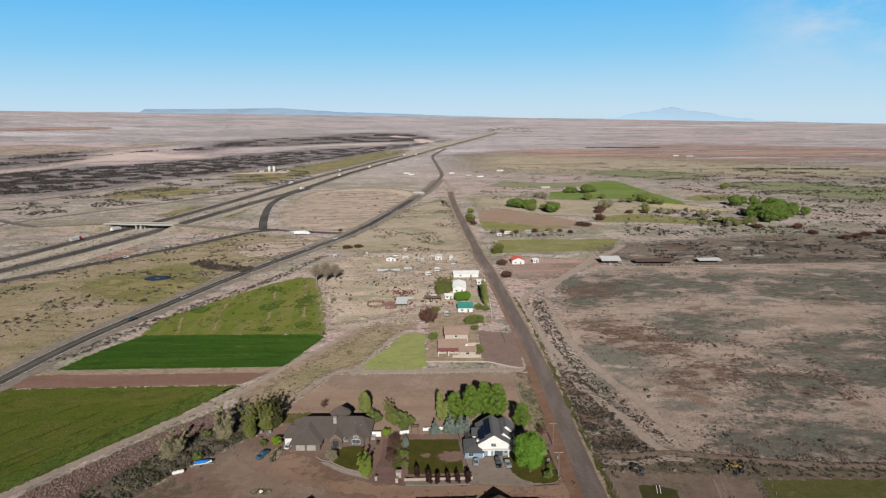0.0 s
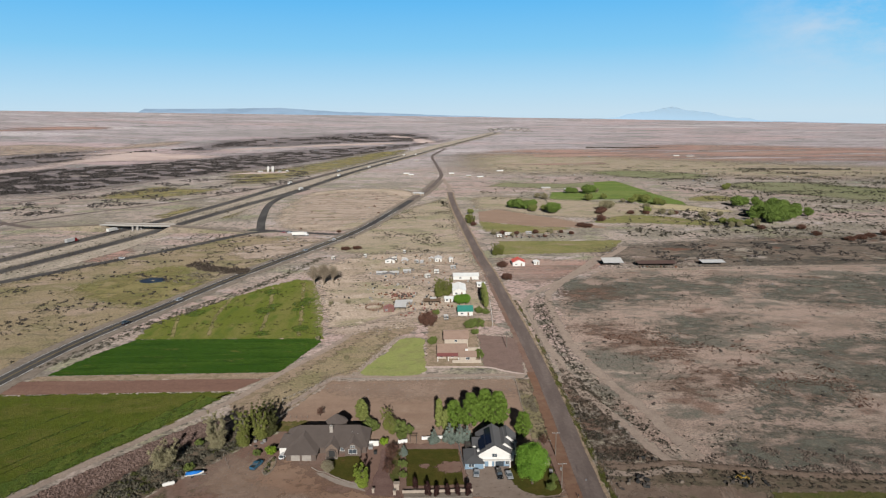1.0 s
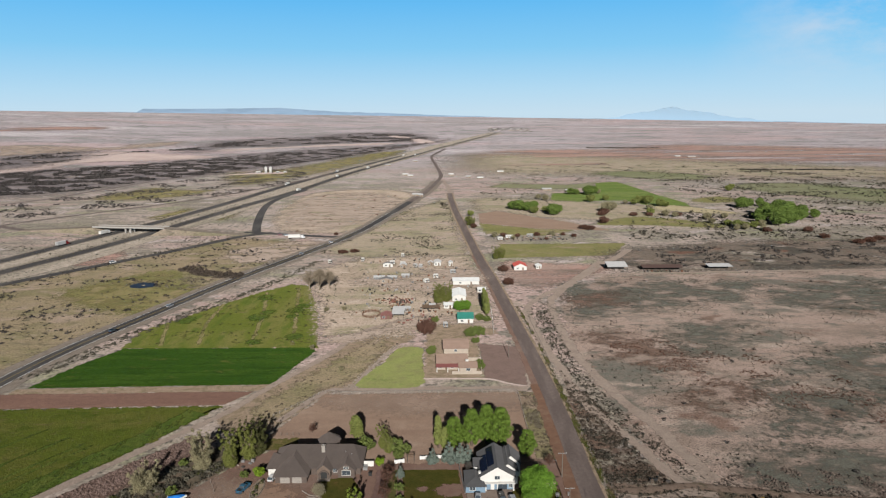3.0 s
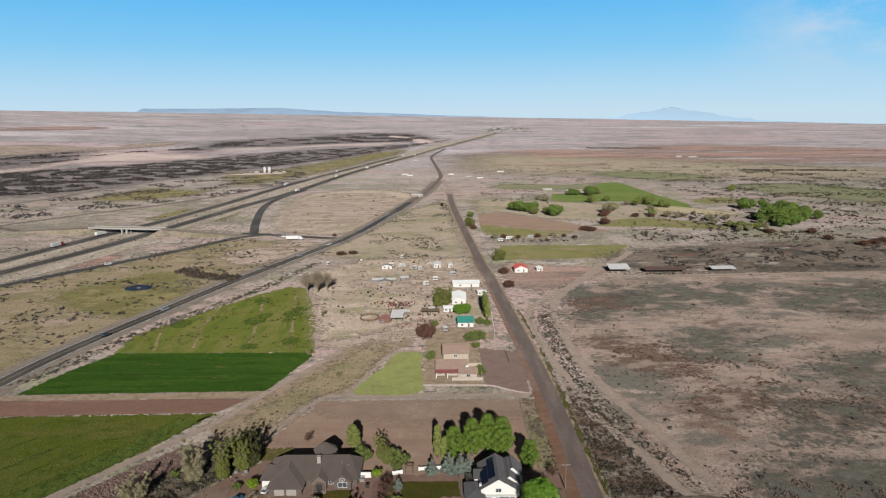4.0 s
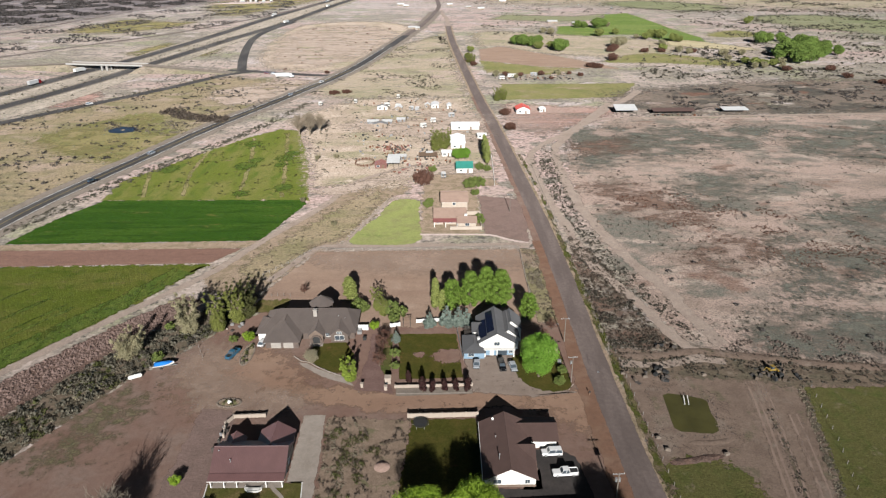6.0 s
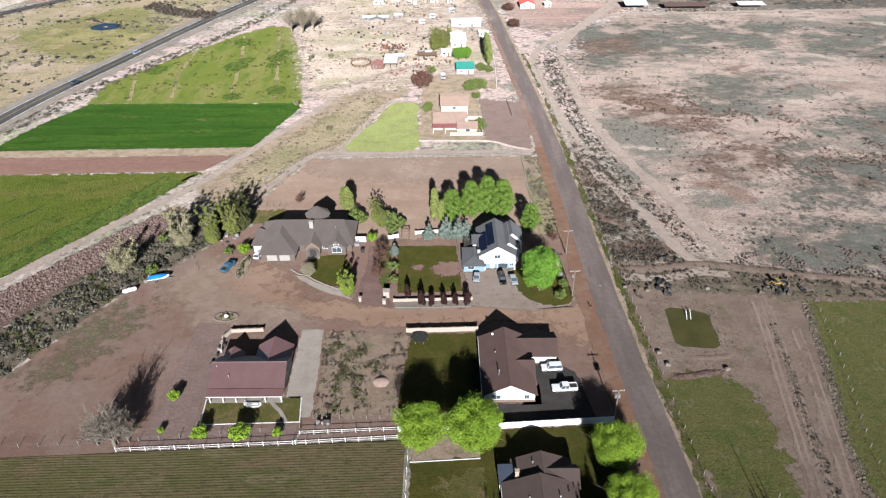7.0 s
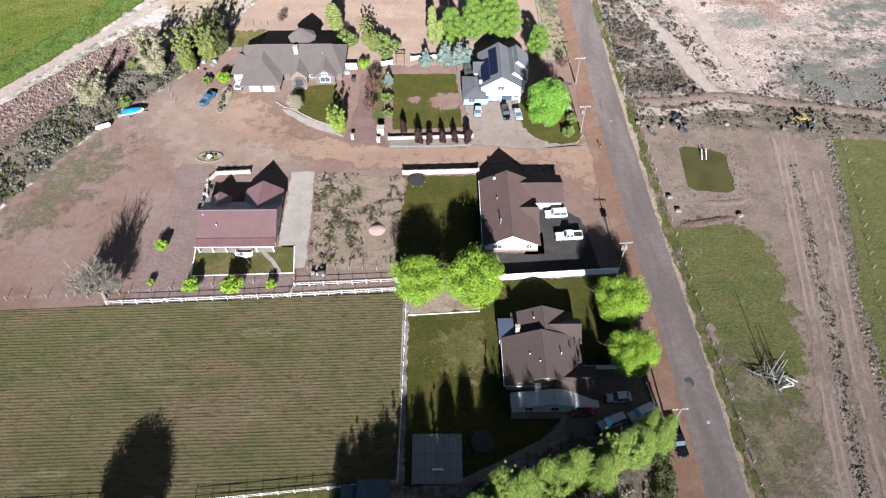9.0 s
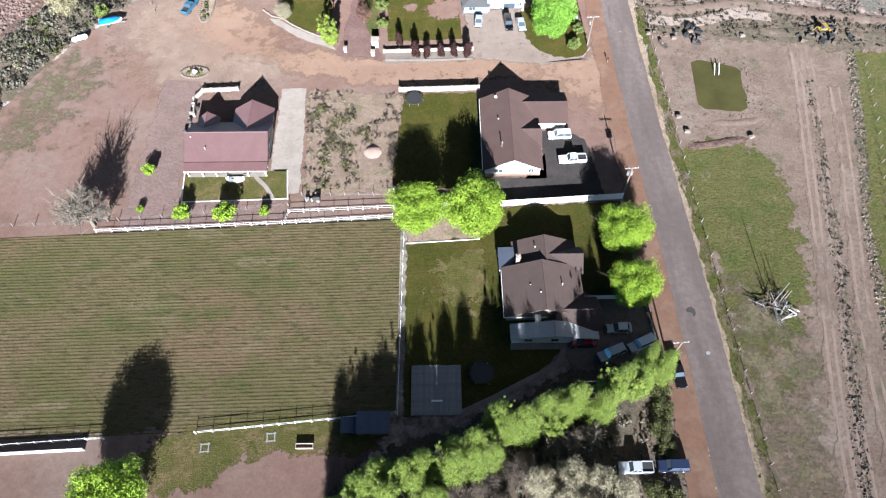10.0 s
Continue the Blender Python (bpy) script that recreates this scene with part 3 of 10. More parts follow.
def ribbon(name, pts, width, mat, label, ragged=0.0, step=6.0, category="road", lift=0.0, parent=None, shift=0.0):
    """A road or track of an even width along a smooth line."""
    LEVEL[0] += 0.0012
    line = spline(pts, step)
    bm = bmesh.new()
    edge = bm.verts.layers.float.new("edge")
    fade = min(width * 0.4, 0.12 + ragged * 0.9)
    rows = []
    for i, p in enumerate(line):
        d = (line[min(i + 1, len(line) - 1)] - line[max(i - 1, 0)]).normalized()
        s = Vector((d.y, -d.x, 0))
        row = []
        for k, off in ((-1, fade * 0.5), (-1, -fade * 0.5), (1, -fade * 0.5), (1, fade * 0.5)):
            w = ragged * (noise.noise(p * 0.2 + Vector((k * 9, 0, 0))) + 0.5 * noise.noise(p * 0.9))
            q = p + s * (shift + k * (width / 2 + w + off))
            v = bm.verts.new((q.x, q.y, lie(q.x, q.y, LEVEL[0] + lift - (0.0009 if off > 0 else 0))))
            v[edge] = 1.0 if off > 0 else 0.0
            row.append(v)
        rows.append(row)
    for a, b in zip(rows, rows[1:]):
        for k in range(3):
            bm.faces.new((a[k], a[k + 1], b[k + 1], b[k]))
    if parent:
        return part(name, bm, mat, parent)
    return thing(name, bm, mat, label, category, kind="structure")


M["fencewhite"] = plain("white_vinyl_fence", (0.4969, 0.4925, 0.4792), 0.5, vary=0.05)
M["yellowline"] = plain("faded_yellow_marking", (0.198, 0.143, 0.0385), 0.8, vary=0.15)


# ---- the ground, one sheet to the horizon ----
def ground_sheet():
    steps = [0, 100, 250, 500, 800, 1100, 1400, 1600] + [1700 + 50 * k for k in range(25)] + [3000 + 100 * k for k in range(20)]
    bm = bmesh.new()
    turns, rings = 240, []
    for r in steps[1:]:
        ring = []
        for i in range(turns):
            a = 2 * math.pi * i / turns
            x, y = r * math.sin(a), r * math.cos(a)
            ring.append(bm.verts.new((x, y, rise(x, y))))
        rings.append(ring)
    mid = bm.verts.new((0, 0, 0))
    for i in range(turns):
        j = (i + 1) % turns
        bm.faces.new((mid, rings[0][j], rings[0][i]))
        for a, b in zip(rings, rings[1:]):
            bm.faces.new((a[i], a[j], b[j], b[i]))
    return thing("ground", bm, M["plain"], "dry pinkish brown plain with sparse scrub and painted far haze, reaching the horizon", "ground", kind="structure")


ground_sheet()


# distant table land and a snow-capped mountain beyond the plain
def far_hills(name, turn0, turn1, mat, profile, label, r=4960, n=90):
    bm = bmesh.new()
    low, top = [], []
    for i in range(n + 1):
        a = radians(turn0 + (turn1 - turn0) * i / n)
        s = i / n
        h = profile(s) + 3.0 * noise.noise(Vector((s * 30, turn0, 0))) * (0.2 + math.sin(math.pi * s))
        low.append(bm.verts.new((r * math.sin(a), r * math.cos(a), -40)))
        top.append(bm.verts.new((r * math.sin(a), r * math.cos(a), 110 + r * math.tan(radians(h * 0.01)))))
    back = [bm.verts.new((v.co.x * 1.004, v.co.y * 1.004, -40)) for v in low]
    for i in range(n):
        bm.faces.new((low[i + 1], low[i], top[i], top[i + 1]))
        bm.faces.new((top[i + 1], top[i], back[i], back[i + 1]))
    return thing(name, bm, mat, label, "hills", kind="structure")


def hill_mat(name, colour, snow=None):
    m, n, l, b = nodes_of(name, 1.0, spec=0.0)
    pos = n.new("ShaderNodeNewGeometry").outputs["Position"]
    l.new(mixed(n, l, noise_fac(n, l, pos, 1 / 150, 0.4, 0.65, stretch=(1, 1, 4)), colour, tuple(c * 0.86 for c in colour)), b.inputs["Base Color"])
    if snow:
        sep, up = n.new("ShaderNodeSeparateXYZ"), n.new("ShaderNodeMapRange")
        up.inputs["From Min"].default_value, up.inputs["From Max"].default_value = snow, snow + 14
        both = n.new("ShaderNodeMath")
        both.operation = "MULTIPLY"
        l.new(pos, sep.inputs[0])
        l.new(sep.outputs["Z"], up.inputs["Value"])
        l.new(up.outputs["Result"], both.inputs[0])
        l.new(noise_fac(n, l, pos, 1 / 60, 0.42, 0.58, stretch=(1, 1, 3)), both.inputs[1])
        l.new(mixed(n, l, both.outputs[0], colour, (0.19, 0.215, 0.24)), b.inputs["Base Color"])
    return m


# blue and pale tones are distance haze painted into the base colours
M["hill"] = hill_mat("haze_blue_rock", (0.190, 0.262, 0.345))
M["farmount"] = hill_mat("haze_pale_mountain", (0.262, 0.365, 0.46), 124)
M["rim"] = hill_mat("haze_pale_rim", (0.245, 0.320, 0.400))
far_hills("backdrop_mesa", -24.0, 4.0, M["hill"], lambda s: (49 if s < 0.40 else max(49 - (s - 0.40) * 190, 36 - 112 * (s - 0.4))) * min(1, s * 30) - 3 * abs(math.sin(s * 9)), "long flat-topped mesa on the horizon, painted haze blue")
far_hills("backdrop_mountain", 12.0, 25.5, M["farmount"], lambda s: -84 + 75 * max(0.0, 1 - abs(s - 0.46) / 0.6) + 40 * max(0.0, 1 - abs(s - 0.46) / 0.36) ** 0.9 + 4 * math.sin(s * 31) + 2 * math.sin(s * 67), "far mountain with some snow on the horizon, painted haze pale")
far_hills("backdrop_rim", -40.0, 40.0, M["rim"], lambda s: min(42, 50 - 168 * s) + 7 + 2 * math.sin(s * 40), "low rim of land along the horizon, painted haze pale", 4975)

# far plain: soil bands, river sand and dark brush
patch("red_band", [(-1800, 2700), (-1690, 2870), (-1558, 3024), (-1422, 2996), (-1431, 2866), (-1546, 2777), (-1720, 2620)], M["redsoil"], "band of red soil on the far plain", 20, 40, soft=True, feather=60)
patch("river_sand", [(-841, 1494), (-851, 1608), (-800, 1668), (-676, 1701), (-570, 1766), (-594, 1816), (-745, 1880), (-857, 1924), (-940, 1933), (-1000, 1840), (-960, 1620), (-990, 1440), (-1000, 1320), (-850, 1315), (-838, 1405)], M["palesand"], "pale sand of a dry river bed", 14, 25, soft=True, feather=40)
patch("river_brush", [(-860, 1300), (-829, 1390), (-767, 1471), (-685, 1560), (-566, 1790), (-428, 1985), (-247, 2113), (-114, 2232), (-43, 2339), (-140, 2064), (-207, 1900), (-337, 1557), (-423, 1338), (-497, 1194), (-540, 1040), (-597, 985), (-680, 960), (-780, 1090)], M["darkbrush"], "dark brush along a dry river", 22, 25, soft=True, feather=120)
patch("river_brush_far", [(-731, 2333), (-667, 2452), (-478, 2628), (-337, 2880), (-149, 2890), (-47, 2586), (-84, 2427), (-184, 2426), (-345, 2310), (-510, 2202), (-659, 2102), (-691, 1930)], M["darkbrush"], "far belt of dark brush", 20, 30, soft=True, feather=160)
patch("river_brush_west", [(-1250, 1560), (-1130, 1700), (-1057, 1780), (-1008, 1930), (-961, 1912), (-926, 1780), (-903, 1516), (-1000, 1400)], M["darkbrush"], "dark brush beyond a dry river", 20, 30, soft=True, feather=120)
patch("sand_strip", [(-640, 2039), (-494, 2133), (-338, 2258), (-175, 2312), (-171, 2259), (-327, 2184), (-484, 2089), (-622, 1980)], M["palesand"], "narrow pale sand strip in dark brush", 5, 20, soft=True, feather=20)
patch("pink_flat", [(-1340, 1960), (-1241, 2097), (-985, 2064), (-960, 2200), (-867, 2340), (-858, 2170), (-950, 1988), (-1045, 1865), (-1200, 1740)], M["palepink"], "pinkish bare flat beyond a dry river", 14, 25, soft=True, feather=60)
patch("sand_streak", [(-211, 2795), (-135, 2653), (-35, 2426), (-33, 2310), (-71, 2311), (-129, 2519), (-203, 2685)], M["palesand"], "pale streak of river sand", 6, 20, soft=True, feather=20)
patch("red_plain", [(70, 1656), (140, 1930), (346, 1990), (509, 1990), (751, 2160), (1200, 1900), (1200, 1600), (992, 1520), (750, 1500), (533, 1500), (299, 1366), (186, 1460)], M["redsoil"], "wide band of reddish bare soil", 20, 40, soft=True, feather=160)
patch("grey_flat", [(80, 1330), (300, 1240), (700, 1130), (1000, 1250), (860, 1330), (560, 1550), (320, 1720), (100, 1800)], M["greygreen"], "grey green scrub flat", 25, 30, soft=True, feather=190)
patch("green_strip", [(68, 1038), (97, 1097), (193, 1071), (242, 1103), (226, 1026), (148, 1009), (83, 1037)], M["dullgreen"], "strip of greenish grass", 3, 12, feather=20)
patch("far_green_field", [(439, 1043), (513, 1072), (583, 1023), (660, 920), (560, 815), (488, 893), (438, 965)], M["dullgreen"], "wide faded green field", 6, 15, soft=True, feather=30)
patch("green_field", [(152, 957), (213, 966), (242, 1094), (278, 1110), (287, 998), (287, 940), (298, 847), (290, 805), (250, 817), (230, 874), (202, 876), (146, 851), (140, 892)], M["farfield"], "bright green irrigated field", 2, 8, feather=5)
patch("orchard_ground", [(51, 910), (130, 881), (200, 850), (260, 790), (200, 720), (112, 740), (65, 790), (43, 800)], M["greygreen"], "pale ground among orchard trees", 4, 8, soft=True, feather=24)
patch("yellow_field", [(278, 1260), (352, 1303), (457, 1208), (421, 1137), (334, 1165)], M["dullgreen"], "pale yellow green field far off", 6, 15, soft=True, feather=30)
patch("straw_margin", [(244, 797), (273, 826), (323, 764), (295, 757)], M["straw_ground"], "pale straw margin of a field", 2, 8, soft=True, feather=10)
patch("olive_margin", [(360, 908), (379, 864), (329, 845), (312, 869)], M["greenflat"], "olive grass beside a field", 3, 8, soft=True, feather=16)
patch("green_band", [(154, 691), (207, 736), (271, 692), (265, 664), (209, 681)], M["greenflat"], "band of green grass before trees", 3, 8, soft=True, feather=12)
patch("brown_field", [(40, 771), (64, 789), (128, 707), (160, 655), (125, 660), (83, 673), (39, 704)], M["paddock"], "reddish brown ploughed field", 1.5, 8, feather=4)
patch("grass_margin", [(38, 702), (82, 672), (124, 656), (100, 628), (41, 641)], M["greenflat"], "grass margin of a ploughed field", 1.5, 8, feather=8)
patch("olive_field", [(49, 591), (156, 590), (134, 541), (42, 534)], M["greenflat"], "olive green grass field", 1.2, 6, feather=4)
patch("dark_pasture", [(150, 560), (330, 600), (520, 560), (520, 490), (300, 486), (150, 492), (134, 515)], M["darkpasture"], "dark weedy pasture beyond the sheds", 4, 8, soft=True, feather=40)
patch("red_ground", [(48, 520), (70, 516), (120, 500), (95, 470), (62, 440), (44, 470)], M["redsoil"], "red bare ground beside a shed", 3, 5, soft=True, feather=10)
patch("pasture", [(84, 432), (110, 474), (300, 484), (720, 484), (720, 120), (300, 140), (118, 196), (72, 206), (66, 235), (63, 275), (61, 326), (68, 396)], M["pasture"], "bare pinkish pasture with dark weedy patches", 2, 5, feather=6)
patch("weed_patch", [(83, 453), (128, 455), (198, 456), (181, 412), (148, 405), (99, 383), (76, 372), (76, 400)], M["darkweed"], "broad patch of dark grey weeds", 2.5, 3, soft=True, feather=18)
patch("weed_patch", [(119, 355), (157, 374), (148, 342), (116, 315), (108, 325)], M["darkweed"], "patch of dark grey weeds on bare earth", 2.5, 3, soft=True, feather=18)
patch("weed_patch", [(126, 278), (140, 288), (160, 268), (165, 256), (140, 252), (128, 264)], M["darkweed"], "patch of dark grey weeds on bare earth", 2.5, 3, soft=True, feather=18)
patch("weed_patch", [(118, 249), (143, 256), (138, 243), (118, 241)], M["darkweed"], "patch of dark grey weeds on bare earth", 2.5, 3, soft=True, feather=18)
patch("weed_patch", [(154, 304), (192, 325), (230, 312), (190, 262), (168, 267), (182, 289)], M["darkweed"], "broad patch of dark grey weeds", 2.5, 3, soft=True, feather=18)
patch("weed_patch", [(210, 440), (300, 450), (330, 400), (240, 380), (200, 400)], M["darkweed"], "broad patch of dark grey weeds", 2.5, 3, soft=True, feather=18)
patch("weed_patch", [(230, 350), (300, 350), (330, 300), (260, 290), (225, 310)], M["darkweed"], "broad patch of dark grey weeds", 2.5, 3, soft=True, feather=18)
patch("weed_patch", [(96, 222), (120, 232), (150, 222), (160, 206), (110, 204), (92, 208)], M["darkweed"], "dark weeds above a ditch", 2.5, 3, soft=True, feather=18)
patch("brown_weeds", [(72, 345), (89, 352), (110, 322), (110, 303), (86, 308), (74, 325)], M["brownweed"], "patch of reddish brown weeds", 2.5, 3, soft=True, feather=18)
patch("brown_weeds", [(94, 271), (116, 288), (127, 278), (115, 266), (97, 261)], M["brownweed"], "patch of reddish brown weeds", 2.5, 3, soft=True, feather=18)
patch("brown_weeds", [(77, 420), (107, 426), (106, 405), (76, 401)], M["brownweed"], "patch of reddish brown weeds", 2.5, 3, soft=True, feather=18)
patch("lane_bank", [(50, 275), (55, 262), (64, 230), (68, 208), (52, 207), (49.6, 230)], M["brownweed"], "bank of brown brush beside a lane", 2.5, 3, soft=True, feather=18)

# left: flats, crops and banks
patch("frontage_flat", [(-330, 380), (-300, 440), (-190, 630), (-110, 600), (-128, 505), (-160, 420), (-190, 300), (-196, 260), (-260, 260)], M["rangeflat"], "flat of dry brown and olive grass beside a road", 4, 8, feather=24)
patch("grass_hollow", [(-241, 432), (-230, 463), (-204, 498), (-187, 497), (-176, 470), (-149, 444), (-156, 402), (-172, 390), (-203, 404), (-228, 418)], M["greenflat"], "greenish hollow round a pond", 5, 6, soft=True, feather=16)
patch("ramp_triangle", [(-183, 780), (-188, 871), (-176, 984), (-102, 1023), (-45, 975), (-38, 860), (-62, 746), (-82, 672), (-100, 652), (-137, 660), (-164, 690)], M["pinkflat"], "bare pinkish ground between roads", 4, 10, soft=True, feather=16)
patch("pale_ramp_earth", [(-176, 800), (-180, 880), (-160, 960), (-102, 980), (-60, 920), (-52, 850), (-78, 740), (-110, 672), (-150, 690)], M["palepink"], "pale bare earth between roads", 4, 10, soft=True, feather=20)
patch("pale_verge_earth", [(-175, 562), (-155, 591), (-111, 614), (-112, 559), (-142, 520)], M["palepink"], "pale bare earth beside a road", 4, 8, soft=True, feather=14)
patch("pink_highway_bank", [(-284, 538), (-289, 581), (-268, 580), (-254, 537), (-266, 518)], M["redsoil"], "reddish bare earth beside a highway", 3, 8, soft=True, feather=12)
patch("yellow_median", [(-318, 756), (-310, 801), (-303, 830), (-290, 800), (-292, 746)], M["yellowgrass"], "yellow grass beside a highway", 3, 10, soft=True, feather=16)
patch("ramp_grass", [(-262, 798), (-241, 869), (-232, 787), (-236, 739), (-250, 750)], M["yellowgrass"], "yellow grass between a highway and a ramp", 3, 8, soft=True, feather=14)
patch("silo_grass", [(-397, 1323), (-312, 1440), (-214, 1824), (-110, 2020), (-125, 1836), (-213, 1415), (-253, 1261), (-316, 1112)], M["yellowgrass"], "greenish grass below silos", 8, 15, soft=True, feather=50)
patch("lane_grass", [(-57, 729), (-29, 814), (5, 832), (11, 768), (9, 669), (-2, 607), (-45, 639), (-57, 656)], M["yellowgrass"], "yellow green grass between a road and a lane", 5, 8, soft=True, feather=22)
patch("west_grass", [(-471, 939), (-457, 1015), (-437, 1069), (-379, 1032), (-336, 1029), (-361, 958), (-388, 927), (-414, 916)], M["yellowgrass"], "greenish grass beyond a highway", 6, 10, soft=True, feather=24)
patch("hollow_grass", [(-236, 436), (-225, 463), (-204, 490), (-189, 487), (-180, 456), (-156, 442), (-161, 408), (-178, 398), (-203, 410), (-226, 424)], M["yellowgrass"], "yellow green grass round a pond", 4, 6, soft=True, feather=16)
patch("hayfield", [(-154, 333), (-156, 360), (-114, 437), (-99, 456), (-86, 452), (-70, 392), (-60, 331)], M["hayfield"], "light green hayfield with mown strips", 1.2, 4, feather=2.5)
ribbon("mown_strip", [(-129, 410), (-126, 370), (-119, 338)], 1.9, M["yellowgrass"], "pale mown strip in a hayfield", 0.8, 3, category="field")
ribbon("mown_strip", [(-110, 436), (-100, 385), (-93, 336)], 1.9, M["yellowgrass"], "pale mown strip in a hayfield", 0.9, 3, category="field")
ribbon("mown_strip", [(-92, 446), (-82, 390), (-73, 336)], 1.9, M["yellowgrass"], "pale mown strip in a hayfield", 0.9, 3, category="field")
ribbon("mown_strip", [(-147, 372), (-141, 350), (-137, 337)], 1.9, M["yellowgrass"], "pale mown strip in a hayfield", 0.8, 3, category="field")
for x, y, r in ((-107.6, 424, 5.0), (-101.6, 382, 5.5), (-84, 396, 5.0), (-81, 404, 4.0), (-75, 349, 4.0), (-93, 341, 3.5), (-140, 378, 5.0), (-99, 392, 3.5), (-84, 384, 3.0)):
    patch("weed_clump", [(x - r, y), (x - r * 0.4, y + r * 1.3), (x + r * 0.7, y + r), (x + r, y - r * 0.5), (x, y - r * 1.2)], M["rankgrass"], "dark weed clump in a hayfield", 0.8, 1.0, soft=True, feather=3, category="weeds")
patch("crop_field", [(-171, 285), (-164, 310), (-153, 333), (-62, 332), (-60, 327), (-71, 287)], M["crop"], "dark green field of young crop", 0.6, 3, feather=1.2)
patch("field_margin", [(-175, 284), (-71, 286.6), (-75, 280), (-175, 278.5)], M["weeds"], "pale weedy margin between fields", 0.4, 3, feather=2)
patch("fallow_strip", [(-185, 278.6), (-76, 280), (-85, 267), (-185, 264.4)], M["ploughed"], "strip of red ploughed earth", 0.4, 3, feather=1)
patch("meadow", [(-240, 262.5), (-84.6, 266), (-102.4, 232), (-122.4, 201), (-148.4, 159), (-240, 60)], M["meadow"], "rough green meadow with dry clumps", 0.8, 3, feather=3)
ribbon("rank_grass", [(-178.5, 120), (-153.5, 160.5), (-127.5, 202), (-107.5, 234), (-92.5, 261)], 9, M["rankgrass"], "rank dark green grass along a meadow edge", 1.6, 3, category="grass")
for off, wide in ((8.5, 1.1), (12, 0.9), (21, 1.6), (34, 1.2)):
    ribbon("rank_grass", [(-170 - off * 0.85, 136 + off * 0.5), (-150 - off * 0.85, 166 + off * 0.5), (-131 - off * 0.85, 200 + off * 0.5), (-112 - off * 0.85, 231 + off * 0.5)], wide, M["rankgrass"], "dark line of rank grass in a meadow", 0.8, 3, category="grass")
patch("rubble_bank", [(-118, 196), (-99, 225), (-87, 241), (-78, 240), (-80, 227), (-94, 210), (-109, 181), (-124, 152), (-134, 168)], M["redbank"], "bank of reddish ploughed rubble", 0.7, 2, feather=2.5)
patch("scrub_bank", [(-109, 181), (-94, 210), (-80, 227), (-66, 243), (-61, 243), (-62, 228), (-75, 207), (-85, 194), (-100, 163), (-118, 130), (-136, 130)], M["scrubsoil"], "bank overgrown with grey scrub", 1.2, 2, feather=3)
patch("weedy_strip", [(-72, 283), (-51, 325), (-44, 350), (-24, 372), (-14, 345), (-24, 331), (-36, 284), (-46, 277), (-62, 244), (-78, 244), (-84, 258)], M["weeds"], "weedy strip beside a dirt lane", 1, 3, feather=5)
patch("junk_yard_ground", [(-80, 440), (-60, 350), (-20, 350), (4, 366), (26, 380), (20, 545), (-60, 540), (-95, 480)], M["pinkflat"], "bare weedy ground among sheds and trailers", 4, 6, feather=16)
patch("north_flat", [(20, 548), (14, 640), (6, 900), (-30, 820), (-66, 680), (-100, 560), (-60, 543)], M["greygreen"], "scrubby flat between railway and lane", 4, 8, feather=16)

patch("strip_grass", [(-72, 262), (-62, 284), (-46, 318), (-34, 342), (-27, 333), (-38, 292), (-50, 281), (-60, 254)], M["rangeflat"], "thin greenish grass on a strip", 1.5, 3, soft=True, feather=6)

# the compound by the lane
patch("yard", [(-118, 130), (-100, 163), (-85, 194), (-75, 207), (-64, 224), (-56, 232), (-10, 222), (8, 222), (36, 224), (41, 188), (42, 148), (36, 147.6), (-66, 141.2)], M["yard"], "reddish bare dirt of a yard", 0.5, 3, feather=1.2)
ribbon("yard_drive", [(-66, 197), (-52, 194), (-36, 189), (-18, 184.6), (0, 183.2), (14, 186), (27, 184), (41, 178.5)], 7.5, M["drive"], "tan dirt drive across the yard", 2.4, 2.5)
patch("drive_mouth", [(24, 189), (40.6, 188), (41, 167), (33, 173), (25, 181)], M["drive"], "tan dirt where a drive meets the lane", 0.8, 1.5, soft=True, feather=7)
patch("drive_court", [(-70, 194), (-68, 205), (-56, 211), (-44, 205), (-36, 194), (-44, 186), (-60, 184)], M["drive"], "tan dirt court before a garage", 1.0, 1.5, soft=True, feather=12)
patch("pale_wear", [(-66, 190), (-58, 197), (-46, 190), (-36, 186), (-38, 181), (-50, 180), (-62, 182)], M["wear"], "pale packed dirt round a planter", 1.0, 1.5, soft=True, feather=4)
patch("grey_wear", [(-72, 196), (-72, 212), (-62, 212), (-58, 200), (-62, 188)], M["wear"], "pale packed dirt beside a bank", 1.0, 1.5, soft=True, feather=7)
patch("green_flush", [(-95, 164), (-90, 178), (-83, 189.5), (-77, 186), (-79, 177), (-86, 164)], M["flush"], "thin greenish growth on a dirt yard", 2.0, 1.5, soft=True, feather=12)
patch("house_drive", [(-60.6, 182), (-53.4, 181), (-51.6, 178), (-52, 148), (-29.8, 147.6), (-29.6, 143), (-61.6, 141.6)], M["court"], "pinkish packed drive beside a lawn", 0.3, 2, feather=1.5)
patch("brick_lane", [(-20.8, 217), (-17.6, 217.4), (-18.2, 208), (-16.6, 199), (-13.6, 191.6), (-12.4, 187.2), (-15, 188.2), (-23, 189.6), (-21.6, 198), (-20.6, 206)], M["cinder"], "reddish gravel lane between hedges", 0.2, 2, feather=0.8)
patch("hedge_bed", [(-18.0, 217), (-14.2, 217), (-13.8, 193.4), (-14.4, 193), (-16.4, 199), (-18.0, 208)], M["oliveplot"], "shaded weedy bed beside a gravel lane", 0.2, 1.5, feather=0.6)
patch("wall_bed", [(-12.0, 190.0), (8.4, 190.5), (8.4, 187.4), (-11.8, 186.6)], M["gravel"], "gravel bed before a low wall", 0.1, 1.5, feather=0.2)
